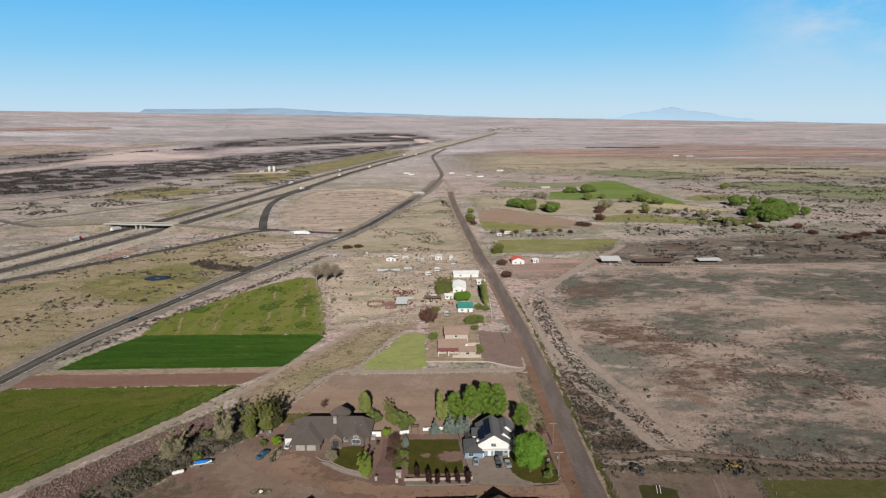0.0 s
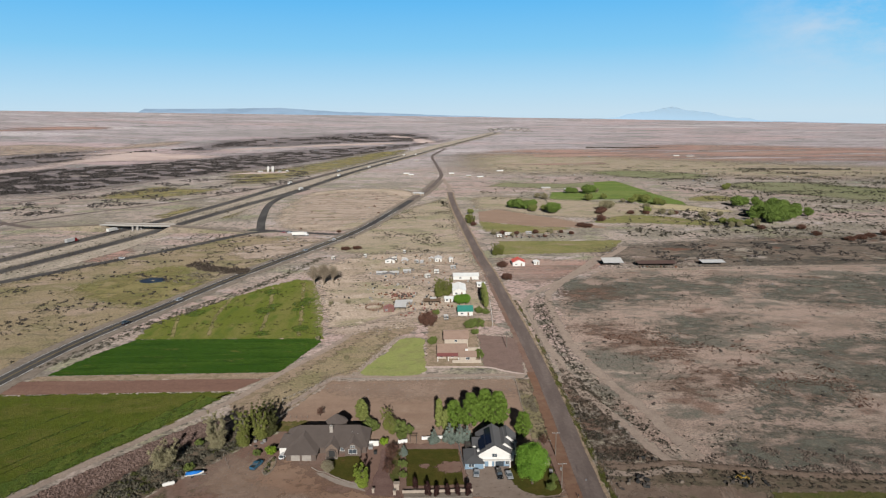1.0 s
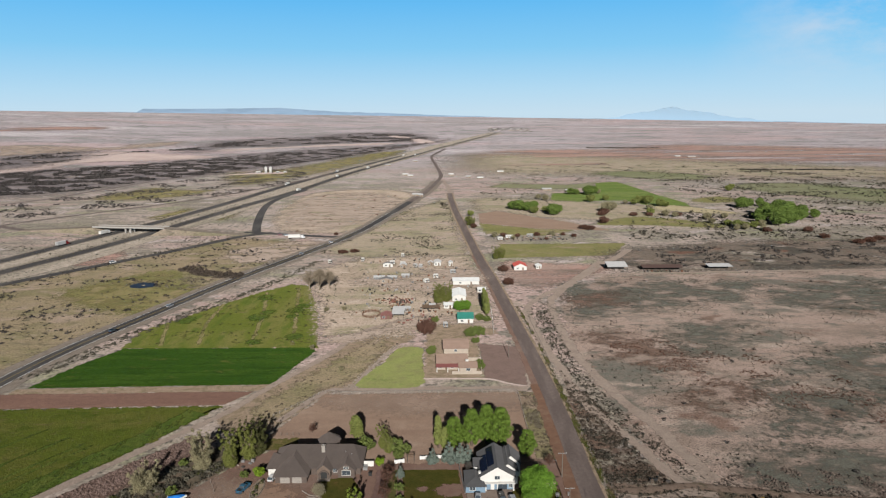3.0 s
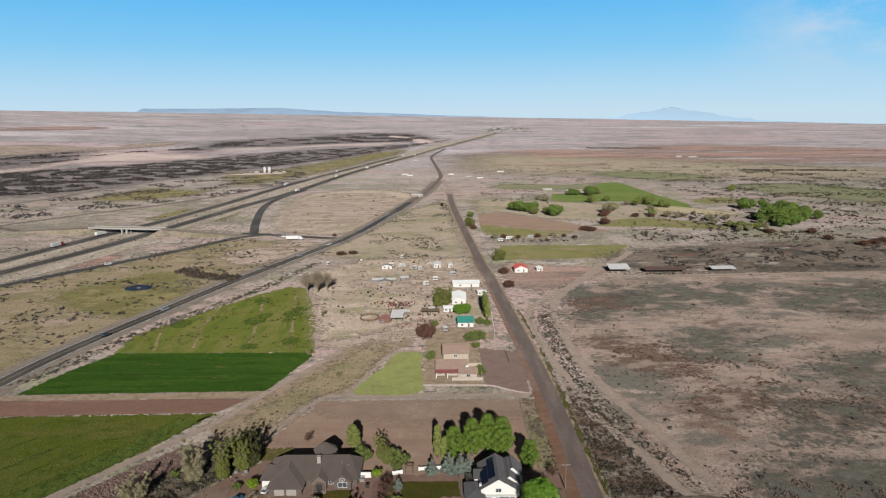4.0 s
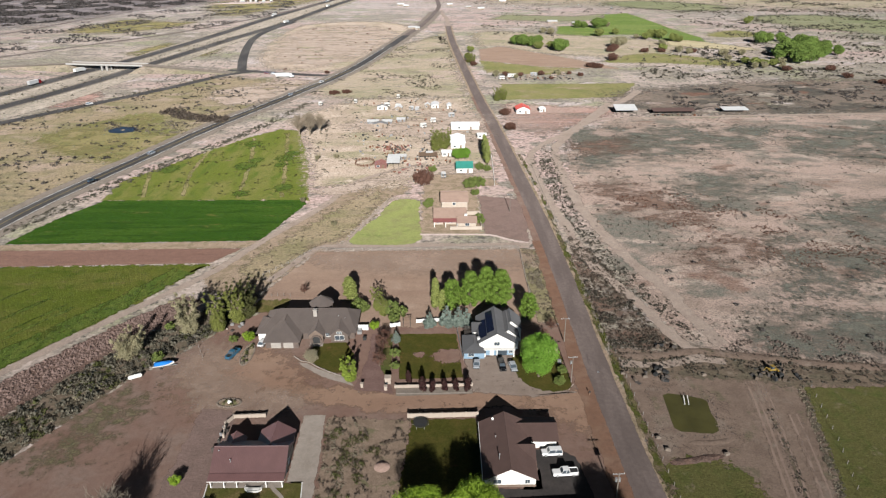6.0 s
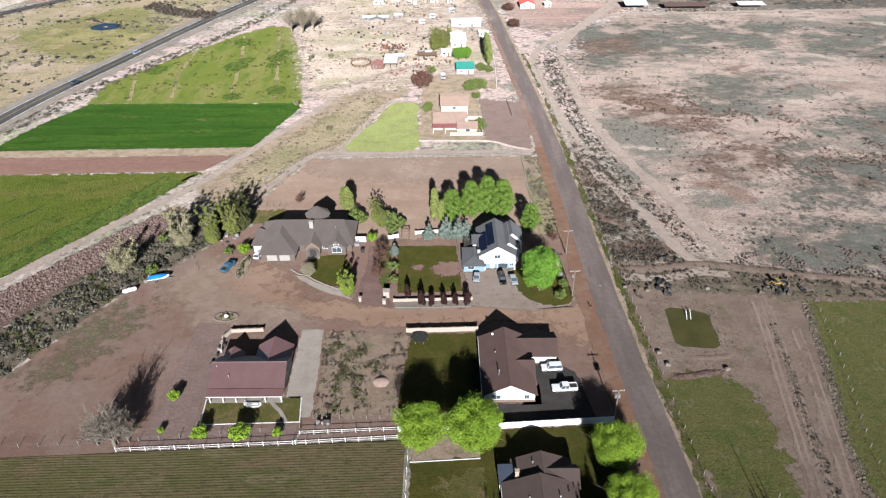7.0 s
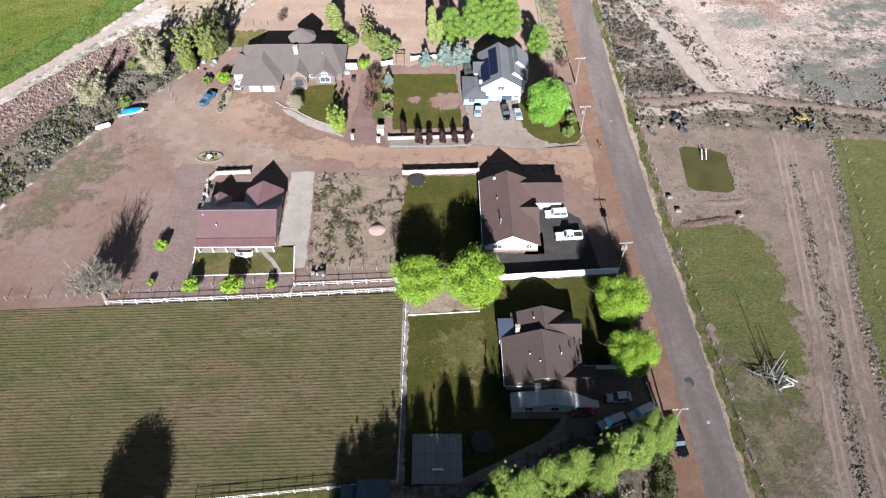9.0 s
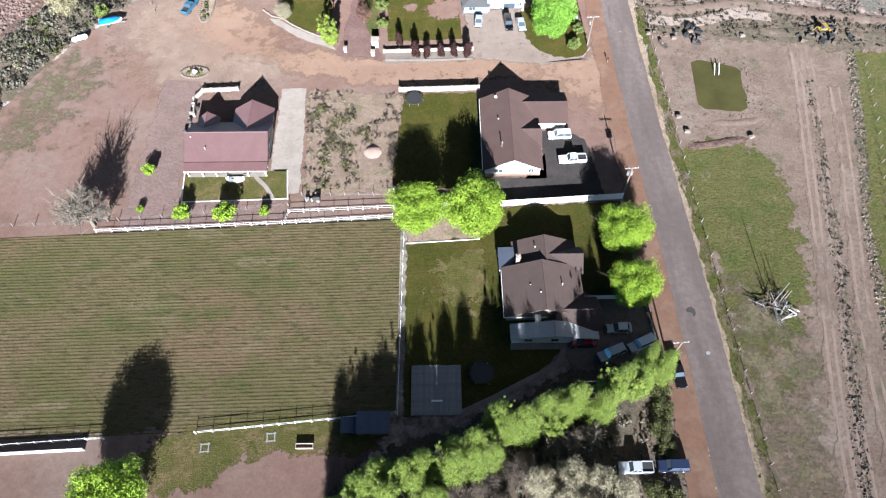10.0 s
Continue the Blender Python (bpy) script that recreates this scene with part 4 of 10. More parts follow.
patch("paddock", [(-60, 243), (-46.5, 276), (-16, 276.5), (29.5, 277.5), (30.4, 237), (30.4, 221), (-24, 221), (-50, 226), (-58, 236)], M["paddock"], "bare paddock of raked reddish tan earth", 0.5, 3, feather=2)
patch("fence_strip", [(30.2, 223), (36.6, 223), (36.6, 277), (30.2, 278)], M["rangeflat"], "dry weedy strip between a paddock and a lane", 0.4, 2, feather=1.2)
patch("pale_paddock", [(-44, 274), (28, 275.6), (28.4, 262), (-10, 258), (-40, 264)], M["wear"], "pale packed earth along a paddock fence", 1.5, 2, soft=True, feather=8)
patch("house_shade_ground", [(-60, 231), (-60, 238.5), (-50, 239), (-50, 231)], M["drylawn"], "narrow back yard behind a house", 0.4, 2, feather=2)
patch("canal_verge", [(-46, 277.5), (-40, 284), (-10, 284), (34, 282), (34, 278.6)], M["track"], "pale dusty canal bank", 0.6, 2.5, feather=3)
patch("house_lawn", [(-36, 284.8), (-9, 284.4), (-9.4, 318), (-10, 330), (-20.6, 330.5), (-27, 310)], M["palelawn"], "triangular light green lawn", 0.4, 2, soft=True, feather=1.5)
patch("gravel_court", [(17.5, 336), (38.2, 330), (34.4, 284), (18, 291)], M["court"], "pinkish gravel forecourt", 0.6, 2, feather=2)
patch("house_yard", [(-8, 292), (17, 292), (17, 352), (-8, 352)], M["weeds"], "tan yard round a stucco house", 0.6, 2.5, feather=3)
patch("hedge_garden", [(-6, 352), (26, 350), (20, 364), (-4, 366)], M["weeds"], "garden with low shrubs", 0.6, 2.5, soft=True, feather=3)
patch("square_lawn", [(-12.6, 217), (4.6, 217), (6.1, 194.6), (-11.2, 194)], M["lawn"], "square mown lawn behind a wall", 0.15, 1.5)
patch("bare_bed", [(-2.6, 206.6), (0.8, 208.2), (5.0, 207.6), (5.4, 202.6), (1.3, 201.4), (-2.2, 203.6)], M["yard"], "bare patch worn into a lawn", 0.5, 1, soft=True, feather=2.6)
patch("bare_bed", [(-8.4, 206.4), (-6.4, 207.2), (-4.6, 206), (-5.8, 204.4), (-8, 204.8)], M["yard"], "small bare patch worn into a lawn", 0.4, 1, soft=True, feather=2.6)
patch("front_walk", [(-40.2, 202.4), (-37.6, 202.0), (-34.4, 199.4), (-30.4, 197.0), (-26.6, 195.6), (-23.3, 191.2), (-27.3, 193.0), (-32, 195.2), (-35.5, 197.9), (-38.6, 200.4)], M["concrete"], "pale curved walk along a front lawn", 0.1, 1, feather=0.4)
patch("front_lawn", [(-36.9, 211.6), (-28.1, 213.0), (-25.0, 206.6), (-26.0, 197.5), (-29.7, 196.9), (-35.1, 201.1), (-37.6, 204.8)], M["lawn"], "small front lawn with a curved kerb", 0.2, 1.5, feather=0.4)
patch("weed_plot", [(-28.4, 178.4), (-26.9, 150), (-9.6, 149.8), (-7.6, 177.2)], M["plotsoil"], "tan plot with patches of dry weeds", 0.5, 2, feather=2)
patch("concrete_pad", [(-34.4, 179), (-29.0, 179), (-27.6, 150), (-30.0, 150), (-30.8, 156), (-34.2, 156)], M["concrete"], "worn concrete side drive", 0.3, 2)
patch("garden_lawn", [(-7.2, 177), (8.8, 177.4), (9.2, 151), (-9.2, 150.4)], M["lawn"], "green back lawn under shade trees", 0.3, 1.5, feather=1.0)
patch("front_apron", [(9.4, 153.6), (21.8, 153.6), (21.8, 165.8), (27.6, 165.8), (31, 163), (33.2, 148.8), (9.6, 148)], M["newasphalt"], "dark tarred parking apron", 0.2, 2)
patch("parking_pad", [(6.8, 203), (21, 206), (27, 190), (36, 187.6), (24, 186), (8.2, 188)], M["pinkdrive"], "worn pinkish parking pad", 0.3, 2, feather=1.0)
patch("tree_bed_lawn", [(20.5, 204), (20.6, 196.5), (23.0, 191.4), (26.8, 188.8), (33.4, 188.8), (35.0, 191.4), (34.6, 198), (33.6, 206), (28, 208)], M["lawn"], "dark grassy bed under a shade tree", 0.4, 1.5, soft=True, feather=1.0)
patch("small_lawn", [(-50.6, 148.4), (-51.2, 155.2), (-30.7, 155.7), (-29.9, 148.9)], M["drylawn"], "small dry lawn inside a white kerb", 0.05, 2)
patch("house_garden", [(-5.9, 145.6), (12, 146), (36, 147.4), (36.6, 126), (28, 120), (22.6, 117), (15.6, 110.6), (5.6, 105.6), (-5.8, 104.4)], M["lawn"], "lawn with a worn dry patch", 0.2, 1.5, feather=0.6)
patch("worn_patch", [(0.6, 134), (6.6, 136), (9.6, 132), (9, 125), (3.8, 124), (0, 128)], M["drylawn"], "dry patch in a lawn", 1.2, 1, soft=True, feather=6)
patch("tree_bed", [(-5.9, 145.4), (8, 145.6), (7.8, 139), (-5.9, 138.2)], M["weeds"], "bare bed under shade trees", 0.2, 1.5, feather=1.5)
patch("car_court", [(22.6, 127), (37, 126), (38.6, 112), (30, 108), (22.4, 112), (20, 120)], M["gravel"], "grey gravel parking court", 0.4, 2, feather=2)
patch("corral_ground", [(-130, 101), (-44, 102.6), (-8, 104), (-12, 96), (-24, 84), (-40, 76), (-130, 70)], M["yard"], "trampled reddish corral ground", 0.8, 2.5, feather=2)
patch("corral_grass", [(-44, 102), (-12, 103.6), (-13, 98.6), (-30, 98), (-38, 94), (-44, 92)], M["drylawn"], "patchy grass along a fence", 0.8, 1.5, soft=True, feather=3)
patch("hedge_soil", [(-24, 84), (-12, 97), (6, 104), (24, 112), (38, 114), (39, 80), (36, 60), (-20, 60)], M["scrubsoil"], "shaded soil under a tree belt", 0.6, 2, feather=3)

# east of the lane
patch("east_lot", [(49, 208), (72, 206), (118, 196), (300, 190), (200, 90), (100, 60), (49, 60)], M["eastlot"], "pinkish bare lot", 0.6, 3, feather=3)
patch("ditch_bank", [(50, 206), (74, 205), (118, 199), (300, 190), (300, 186), (118, 189), (94, 190), (50, 197)], M["scrubsoil"], "weedy ditch bank", 0.9, 2, feather=4)
patch("olive_plot", [(51, 160), (66, 160.6), (69.4, 154), (68, 136), (66.4, 126), (62, 116), (57, 106), (53, 104), (52.0, 128)], M["oliveplot"], "small olive green plot", 1.4, 1.2, soft=True, feather=4)
patch("south_weeds", [(52, 128), (60, 124), (63, 112), (60, 90), (57, 60), (51.5, 60), (50.6, 100)], M["flush"], "rough weedy verge", 0.8, 1.5, soft=True, feather=7)
patch("east_field", [(96, 189), (91.6, 170), (83.4, 141), (79.6, 120), (74, 90), (66, 50), (260, 50), (320, 186)], M["oliveplot"], "wide olive green field", 0.5, 2, feather=1.5)
patch("pond_bank", [(56, 190), (70, 187), (71, 168), (55, 167)], M["eastlot"], "trampled pink earth round a pond", 0.8, 1.2, soft=True, feather=5)

# roads and tracks
ribbon("highway_shoulder", [(-330, 470), (-305, 535), (-282, 665), (-255, 855), (-226, 1060), (-150, 1500), (-40, 2030), (60, 2380), (193, 2820), (235, 2960)], 62, M["median"], "dry grey brown strip of a divided highway", 3, 20)
ribbon("highway_verge_west", [(-362, 480), (-345, 520), (-318, 640), (-294, 740), (-268, 900), (-243, 1090), (-188, 1399), (-119, 1740), (-39, 2084), (50, 2400), (193, 2857), (232, 2980)], 17, M["gravel"], "pale gravel verge of the far carriageway", 1.0, 20)
ribbon("highway_west", [(-362, 480), (-345, 520), (-318, 640), (-294, 740), (-268, 900), (-243, 1090), (-188, 1399), (-119, 1740), (-39, 2084), (50, 2400), (193, 2857), (232, 2980)], 11.5, M["highway"], "grey far carriageway of a divided highway", 0, 20)
ribbon("highway_verge_east", [(-334, 440), (-321, 482), (-290, 590), (-268, 705), (-240, 860), (-210, 1010), (-172, 1300), (-111, 1627), (-37, 1975), (46, 2280), (190, 2779), (230, 2930)], 17, M["gravel"], "pale gravel verge of the near carriageway", 1.0, 20)
ribbon("highway_east", [(-334, 440), (-321, 482), (-290, 590), (-268, 705), (-240, 860), (-210, 1010), (-172, 1300), (-111, 1627), (-37, 1975), (46, 2280), (190, 2779), (230, 2930)], 11.5, M["highway"], "grey near carriageway of a divided highway", 0, 20)
ribbon("frontage_road", [(-330, 410), (-301, 450), (-250, 527), (-214, 584), (-182, 640), (-160, 655)], 9, M["highway"], "grey frontage road", 0, 10)
ribbon("ramp_road", [(-176, 658), (-190, 716), (-206, 795), (-216, 868), (-214, 941), (-199, 1027)], 8.5, M["highway"], "curved highway ramp", 0, 8)
ribbon("cross_road", [(-188, 660), (-160, 652), (-131, 641), (-100, 632), (-77, 634)], 9, M["highway"], "cross road to an overpass", 0, 8)
ribbon("lane_link", [(11.5, 962), (10, 1043), (4, 1120), (1, 1165)], 6.0, M["track"], "pale dirt link between a lane and a road", 0.8, 8)
ribbon("west_road", [(-560, 752), (-493, 735), (-446, 704), (-408, 681)], 9, M["asphalt"], "road beyond an overpass", 0, 10)
ribbon("old_road", [(-470, 640), (-451, 714), (-420, 768), (-373, 839), (-328, 910), (-272, 1048), (-236, 1172), (-205, 1290)], 7, M["asphalt"], "old two-lane road", 0.2, 12)
ribbon("far_railway", [(-640, 760), (-566, 867), (-532, 936), (-511, 1058), (-481, 1203), (-427, 1352), (-345, 1594), (-220, 1881), (-78, 2231), (36, 2520)], 7, M["asphalt"], "far railway embankment", 0.3, 20)
ribbon("main_road_shoulder", [(-196, 200), (-188, 276), (-180, 330), (-163, 392), (-142, 466), (-107, 567), (-79, 657), (-55, 787), (-22, 990), (-6, 1150)], 19, M["gravel"], "gravel shoulder of a two-lane road", 1.2, 8)
ribbon("main_road", [(-196, 200), (-188, 276), (-180, 330), (-163, 392), (-142, 466), (-107, 567), (-79, 657), (-55, 787), (-40, 880)], 8.6, M["highway"], "grey two-lane road curving away", 0, 8)
ribbon("main_road", [(-40, 880), (-22, 990), (-3, 1190), (-3, 1300), (-14, 1523), (-24, 1800), (10, 2050)], 7.0, M["asphalt"], "worn far end of a two-lane road", 0.2, 10)
ribbon("road_line", [(-196, 200), (-188, 276), (-180, 330), (-163, 392), (-142, 466), (-107, 567), (-79, 657), (-55, 787)], 0.22, M["fencewhite"], "white edge line of a two-lane road", 0, 8, category="marking", shift=-3.9)
ribbon("road_line", [(-196, 200), (-188, 276), (-180, 330), (-163, 392), (-142, 466), (-107, 567), (-79, 657), (-55, 787)], 0.22, M["fencewhite"], "white edge line of a two-lane road", 0, 8, category="marking", shift=3.9)
ribbon("road_line", [(-196, 200), (-188, 276), (-180, 330), (-163, 392), (-142, 466), (-107, 567), (-79, 657)], 0.3, M["yellowline"], "faded yellow centre line of a two-lane road", 0, 8, category="marking")
ribbon("lane_shoulder", [(46.2, 20), (46, 100), (45.4, 130), (44.2, 160), (43.3, 200), (43.0, 250), (41.8, 300), (38, 380), (33.2, 465), (27.8, 545), (20.8, 680), (14.4, 815), (11, 968)], 9.6, M["weeds"], "dusty shoulder of a lane", 0.7, 3, shift=0.0)
ribbon("red_shoulder", [(41.2, -180), (41.0, -80), (40.8, 20), (40.6, 100), (40.2, 130), (39.4, 160), (38.7, 190), (38.8, 216), (38.6, 240), (38.2, 285)], 5.0, M["redshoulder"], "red dirt strip beside a lane", 0.7, 2)
ribbon("dirt_shoulder", [(38.2, 285), (37.2, 320), (34.4, 380), (29.8, 465), (24.4, 545)], 3.4, M["yard"], "brownish dirt strip beside a lane", 0.8, 2)
ribbon("verge", [(51.2, 20), (51, 110), (49.6, 150), (48.8, 200), (47.6, 260), (46.6, 340), (43, 400)], 1.9, M["verge"], "green weedy verge along a lane", 0.9, 2, category="grass")
ribbon("lane", [(46.8, -180), (46.6, -80), (46.4, 20), (46.2, 100), (45.6, 130), (44.4, 160), (43.5, 200), (43.2, 250), (42.0, 300), (38.2, 380), (33.4, 465), (28, 545), (21, 680), (14.6, 815), (12, 900), (11, 968)], 6.7, M["asphalt"], "straight worn grey asphalt lane", 0.2, 7)
patch("tar_patch", [(44.4, 123.4), (45.3, 123.9), (45.9, 122.9), (45.4, 121.6), (45.1, 122.8)], M["highway"], "dark cracked patch on a lane", 0.2, 0.4, soft=True, feather=0.5)
ribbon("lane_edge_track", [(112, 505), (133, 531), (150, 560)], 6, M["track"], "pale dirt track", 0.8, 3)
ribbon("outer_track", [(119, 521), (81, 451), (61.5, 422.7), (49.4, 400), (47.4, 371), (49.2, 330), (52, 295), (54.6, 266), (60.5, 246.7), (65.9, 230), (70, 213), (74.4, 203)], 3.8, M["track"], "pale curved dirt track", 1.2, 2.5)
ribbon("inner_track", [(121.4, 514), (94.5, 470), (68.8, 422.5), (62.4, 397), (60.9, 359), (61.5, 323.6), (65.8, 287), (70.4, 264.5), (75.5, 246.4), (78.5, 227), (82.6, 210)], 4.6, M["track"], "pale curved dirt track beside a pasture", 1.3, 2.5)
ribbon("pasture_edge_track", [(100, 476), (200, 482), (330, 486), (600, 490)], 4, M["track"], "pale track along a pasture", 0.6, 4)
ribbon("field_lane", [(-170, 110), (-140, 165), (-119.5, 201.5), (-100.4, 231.5), (-82, 259), (-71.5, 283), (-51.2, 325), (-44, 350), (-26, 372), (-8, 384)], 3.3, M["track"], "pale dirt lane between fields and a bank", 0.6, 2.5)
ribbon("east_track", [(61, 50), (65, 91), (69.5, 118), (74.5, 142), (78, 160), (82, 180), (84, 192)], 5.0, M["eastlot"], "pinkish farm track", 0.9, 2)
ribbon("east_track_far_side", [(67.5, 50), (71.4, 91), (75, 118), (80.4, 142), (84.5, 160), (88, 178)], 3.0, M["eastlot"], "pinkish farm track beside a field", 0.9, 2)
ribbon("ditch_track", [(50.5, 201), (60, 199.6), (72, 202.4), (80, 201)], 3.2, M["track"], "pale track by a ditch", 0.5, 1.5)
ribbon("stucco_house_drive", [(-8, 291.6), (8, 291.4), (20, 290.6), (27, 286), (34, 282.6)], 1.5, M["palesand"], "pale kerbed footpath", 0.1, 2)
ribbon("paddock_road", [(-60, 252), (-47, 279), (-38, 281), (-16, 280.4), (10, 281.6), (34, 281.6)], 2.6, M["track"], "pale canal road", 0.4, 2.5)
ribbon("garden_path", [(-37.6, 155.6), (-36.2, 153.6), (-34.4, 151.6), (-32.6, 148.6)], 0.9, M["concrete"], "curved pale concrete garden path", 0.05, 0.5, category="path")
ribbon("wall_path", [(-11.8, 187.6), (-2, 187.5), (8, 187.9)], 0.6, M["concrete"], "pale kerb along a wall", 0, 2, category="path")
ribbon("house_path", [(3, 104.6), (9, 107.4), (15.6, 110.8), (20.2, 113.4), (22.2, 118)], 1.0, M["concrete"], "curved concrete garden path", 0, 1, category="path")
for k in (-1.9, -0.5, 1.0, 2.2):
    ribbon("wheel_rut", [(61 + k, 50), (65 + k, 91), (69.5 + k, 118), (74.5 + k, 142), (78 + k, 160), (82 + k, 180), (84 + k, 192)], 0.55, M["rut"], "smooth wheel rut in a farm track", 0.12, 2)
for k in (-0.9, 0.9):
    ribbon("wheel_rut", [(67.5 + k, 50), (71.4 + k, 91), (75 + k, 118), (80.4 + k, 142), (84.5 + k, 160), (88 + k, 178)], 0.55, M["rut"], "smooth wheel rut in a farm track", 0.12, 2)
patch("scrap_track", [(-62, 344), (-44, 352), (-24, 372), (2, 382), (24, 380), (24, 360), (6, 368), (-20, 362), (-44, 340)], M["palepink"], "pale worn dirt among sheds", 1.5, 3, soft=True, feather=8)
patch("pale_yard", [(-60, 470), (-30, 480), (0, 500), (24, 490), (26, 440), (6, 424), (-20, 440), (-48, 452)], M["palepink"], "pale worn dirt before trailers", 3, 4, soft=True, feather=14)


# ---- houses ----
M["purpleroof"] = roofing("plum_metal_roof", (0.0835, 0.0445, 0.0436), 0.4, True)
M["brownroof"] = roofing("brown_shingles", (0.0581, 0.0370, 0.0326))
M["taupe"] = roofing("taupe_shingles", (0.0528, 0.0378, 0.0334))
M["greyroof"] = roofing("grey_shingles", (0.0715, 0.0586, 0.0531))
M["slate"] = roofing("slate_grey_shingles", (0.0578, 0.0578, 0.0605))
M["tileroof"] = roofing("salmon_tiles", (0.1994, 0.1410, 0.1135), 0.3)
M["creamstack"] = plain("cream_chimney_render", (0.231, 0.209, 0.187), 0.85, vary=0.1)
M["maroon"] = roofing("maroon_metal", (0.132, 0.0495, 0.0468), 0.4, True)
M["tealroof"] = roofing("teal_metal_roof", (0.0275, 0.1485, 0.121), 0.4, True)
M["redroof"] = roofing("bright_red_metal_roof", (0.30, 0.055, 0.040), 0.4, True)
M["whiteroof"] = roofing("white_metal_roof", (0.4259, 0.4349, 0.4349), 0.5, True)
M["tinroof"] = roofing("dull_tin_roof", (0.2871, 0.2871, 0.2871), 0.5, True)
M["redtin"] = roofing("faded_red_tin", (0.1485, 0.066, 0.055), 0.5, True)
M["white"] = plain("white_paint", (0.4792, 0.4703, 0.4481), 0.6, vary=0.06)
M["cream"] = plain("cream_stucco", (0.3190, 0.2712, 0.2233), 0.85, vary=0.08)
M["blue"] = plain("pale_blue_siding", (0.1334, 0.1958, 0.2581), 0.7, vary=0.07)
M["stone"] = plain("tan_ledge_stone", (0.1254, 0.0924, 0.0726), 0.9, vary=0.2, size=0.8, bump=0.6)
M["brick"] = plain("pinkish_brick", (0.0832, 0.0634, 0.0535), 0.9, vary=0.12, size=0.6, bump=0.4)
M["tanwall"] = plain("tan_wall", (0.2392, 0.1914, 0.1515), 0.85, vary=0.1)
M["glass"] = plain("window_glass", (0.04, 0.05, 0.06), 0.08, vary=0.02, spec=0.6)
M["solar"] = plain("solar_panel_glass", (0.008, 0.010, 0.022), 0.15, vary=0.1, spec=0.4)
M["steel"] = plain("galvanised_steel", (0.5, 0.5, 0.5), 0.4, 0.8)
M["darkwood"] = plain("dark_weathered_wood", (0.055, 0.0468, 0.0413), 0.9, vary=0.2)
M["wood"] = plain("brown_wood", (0.1485, 0.099, 0.066), 0.85, vary=0.15, each=0.3)
M["greywood"] = plain("silvery_weathered_boards", (0.187, 0.1815, 0.1815), 0.9, vary=0.15, size=0.6, each=0.5)
M["rust"] = plain("rusty_metal", (0.143, 0.0605, 0.033), 0.8, vary=0.2)
M["black"] = plain("black_rubber", (0.02, 0.02, 0.02), 0.8, vary=0.1)
M["shed"] = plain("dark_shed_roof", (0.0468, 0.055, 0.077), 0.6, vary=0.12)


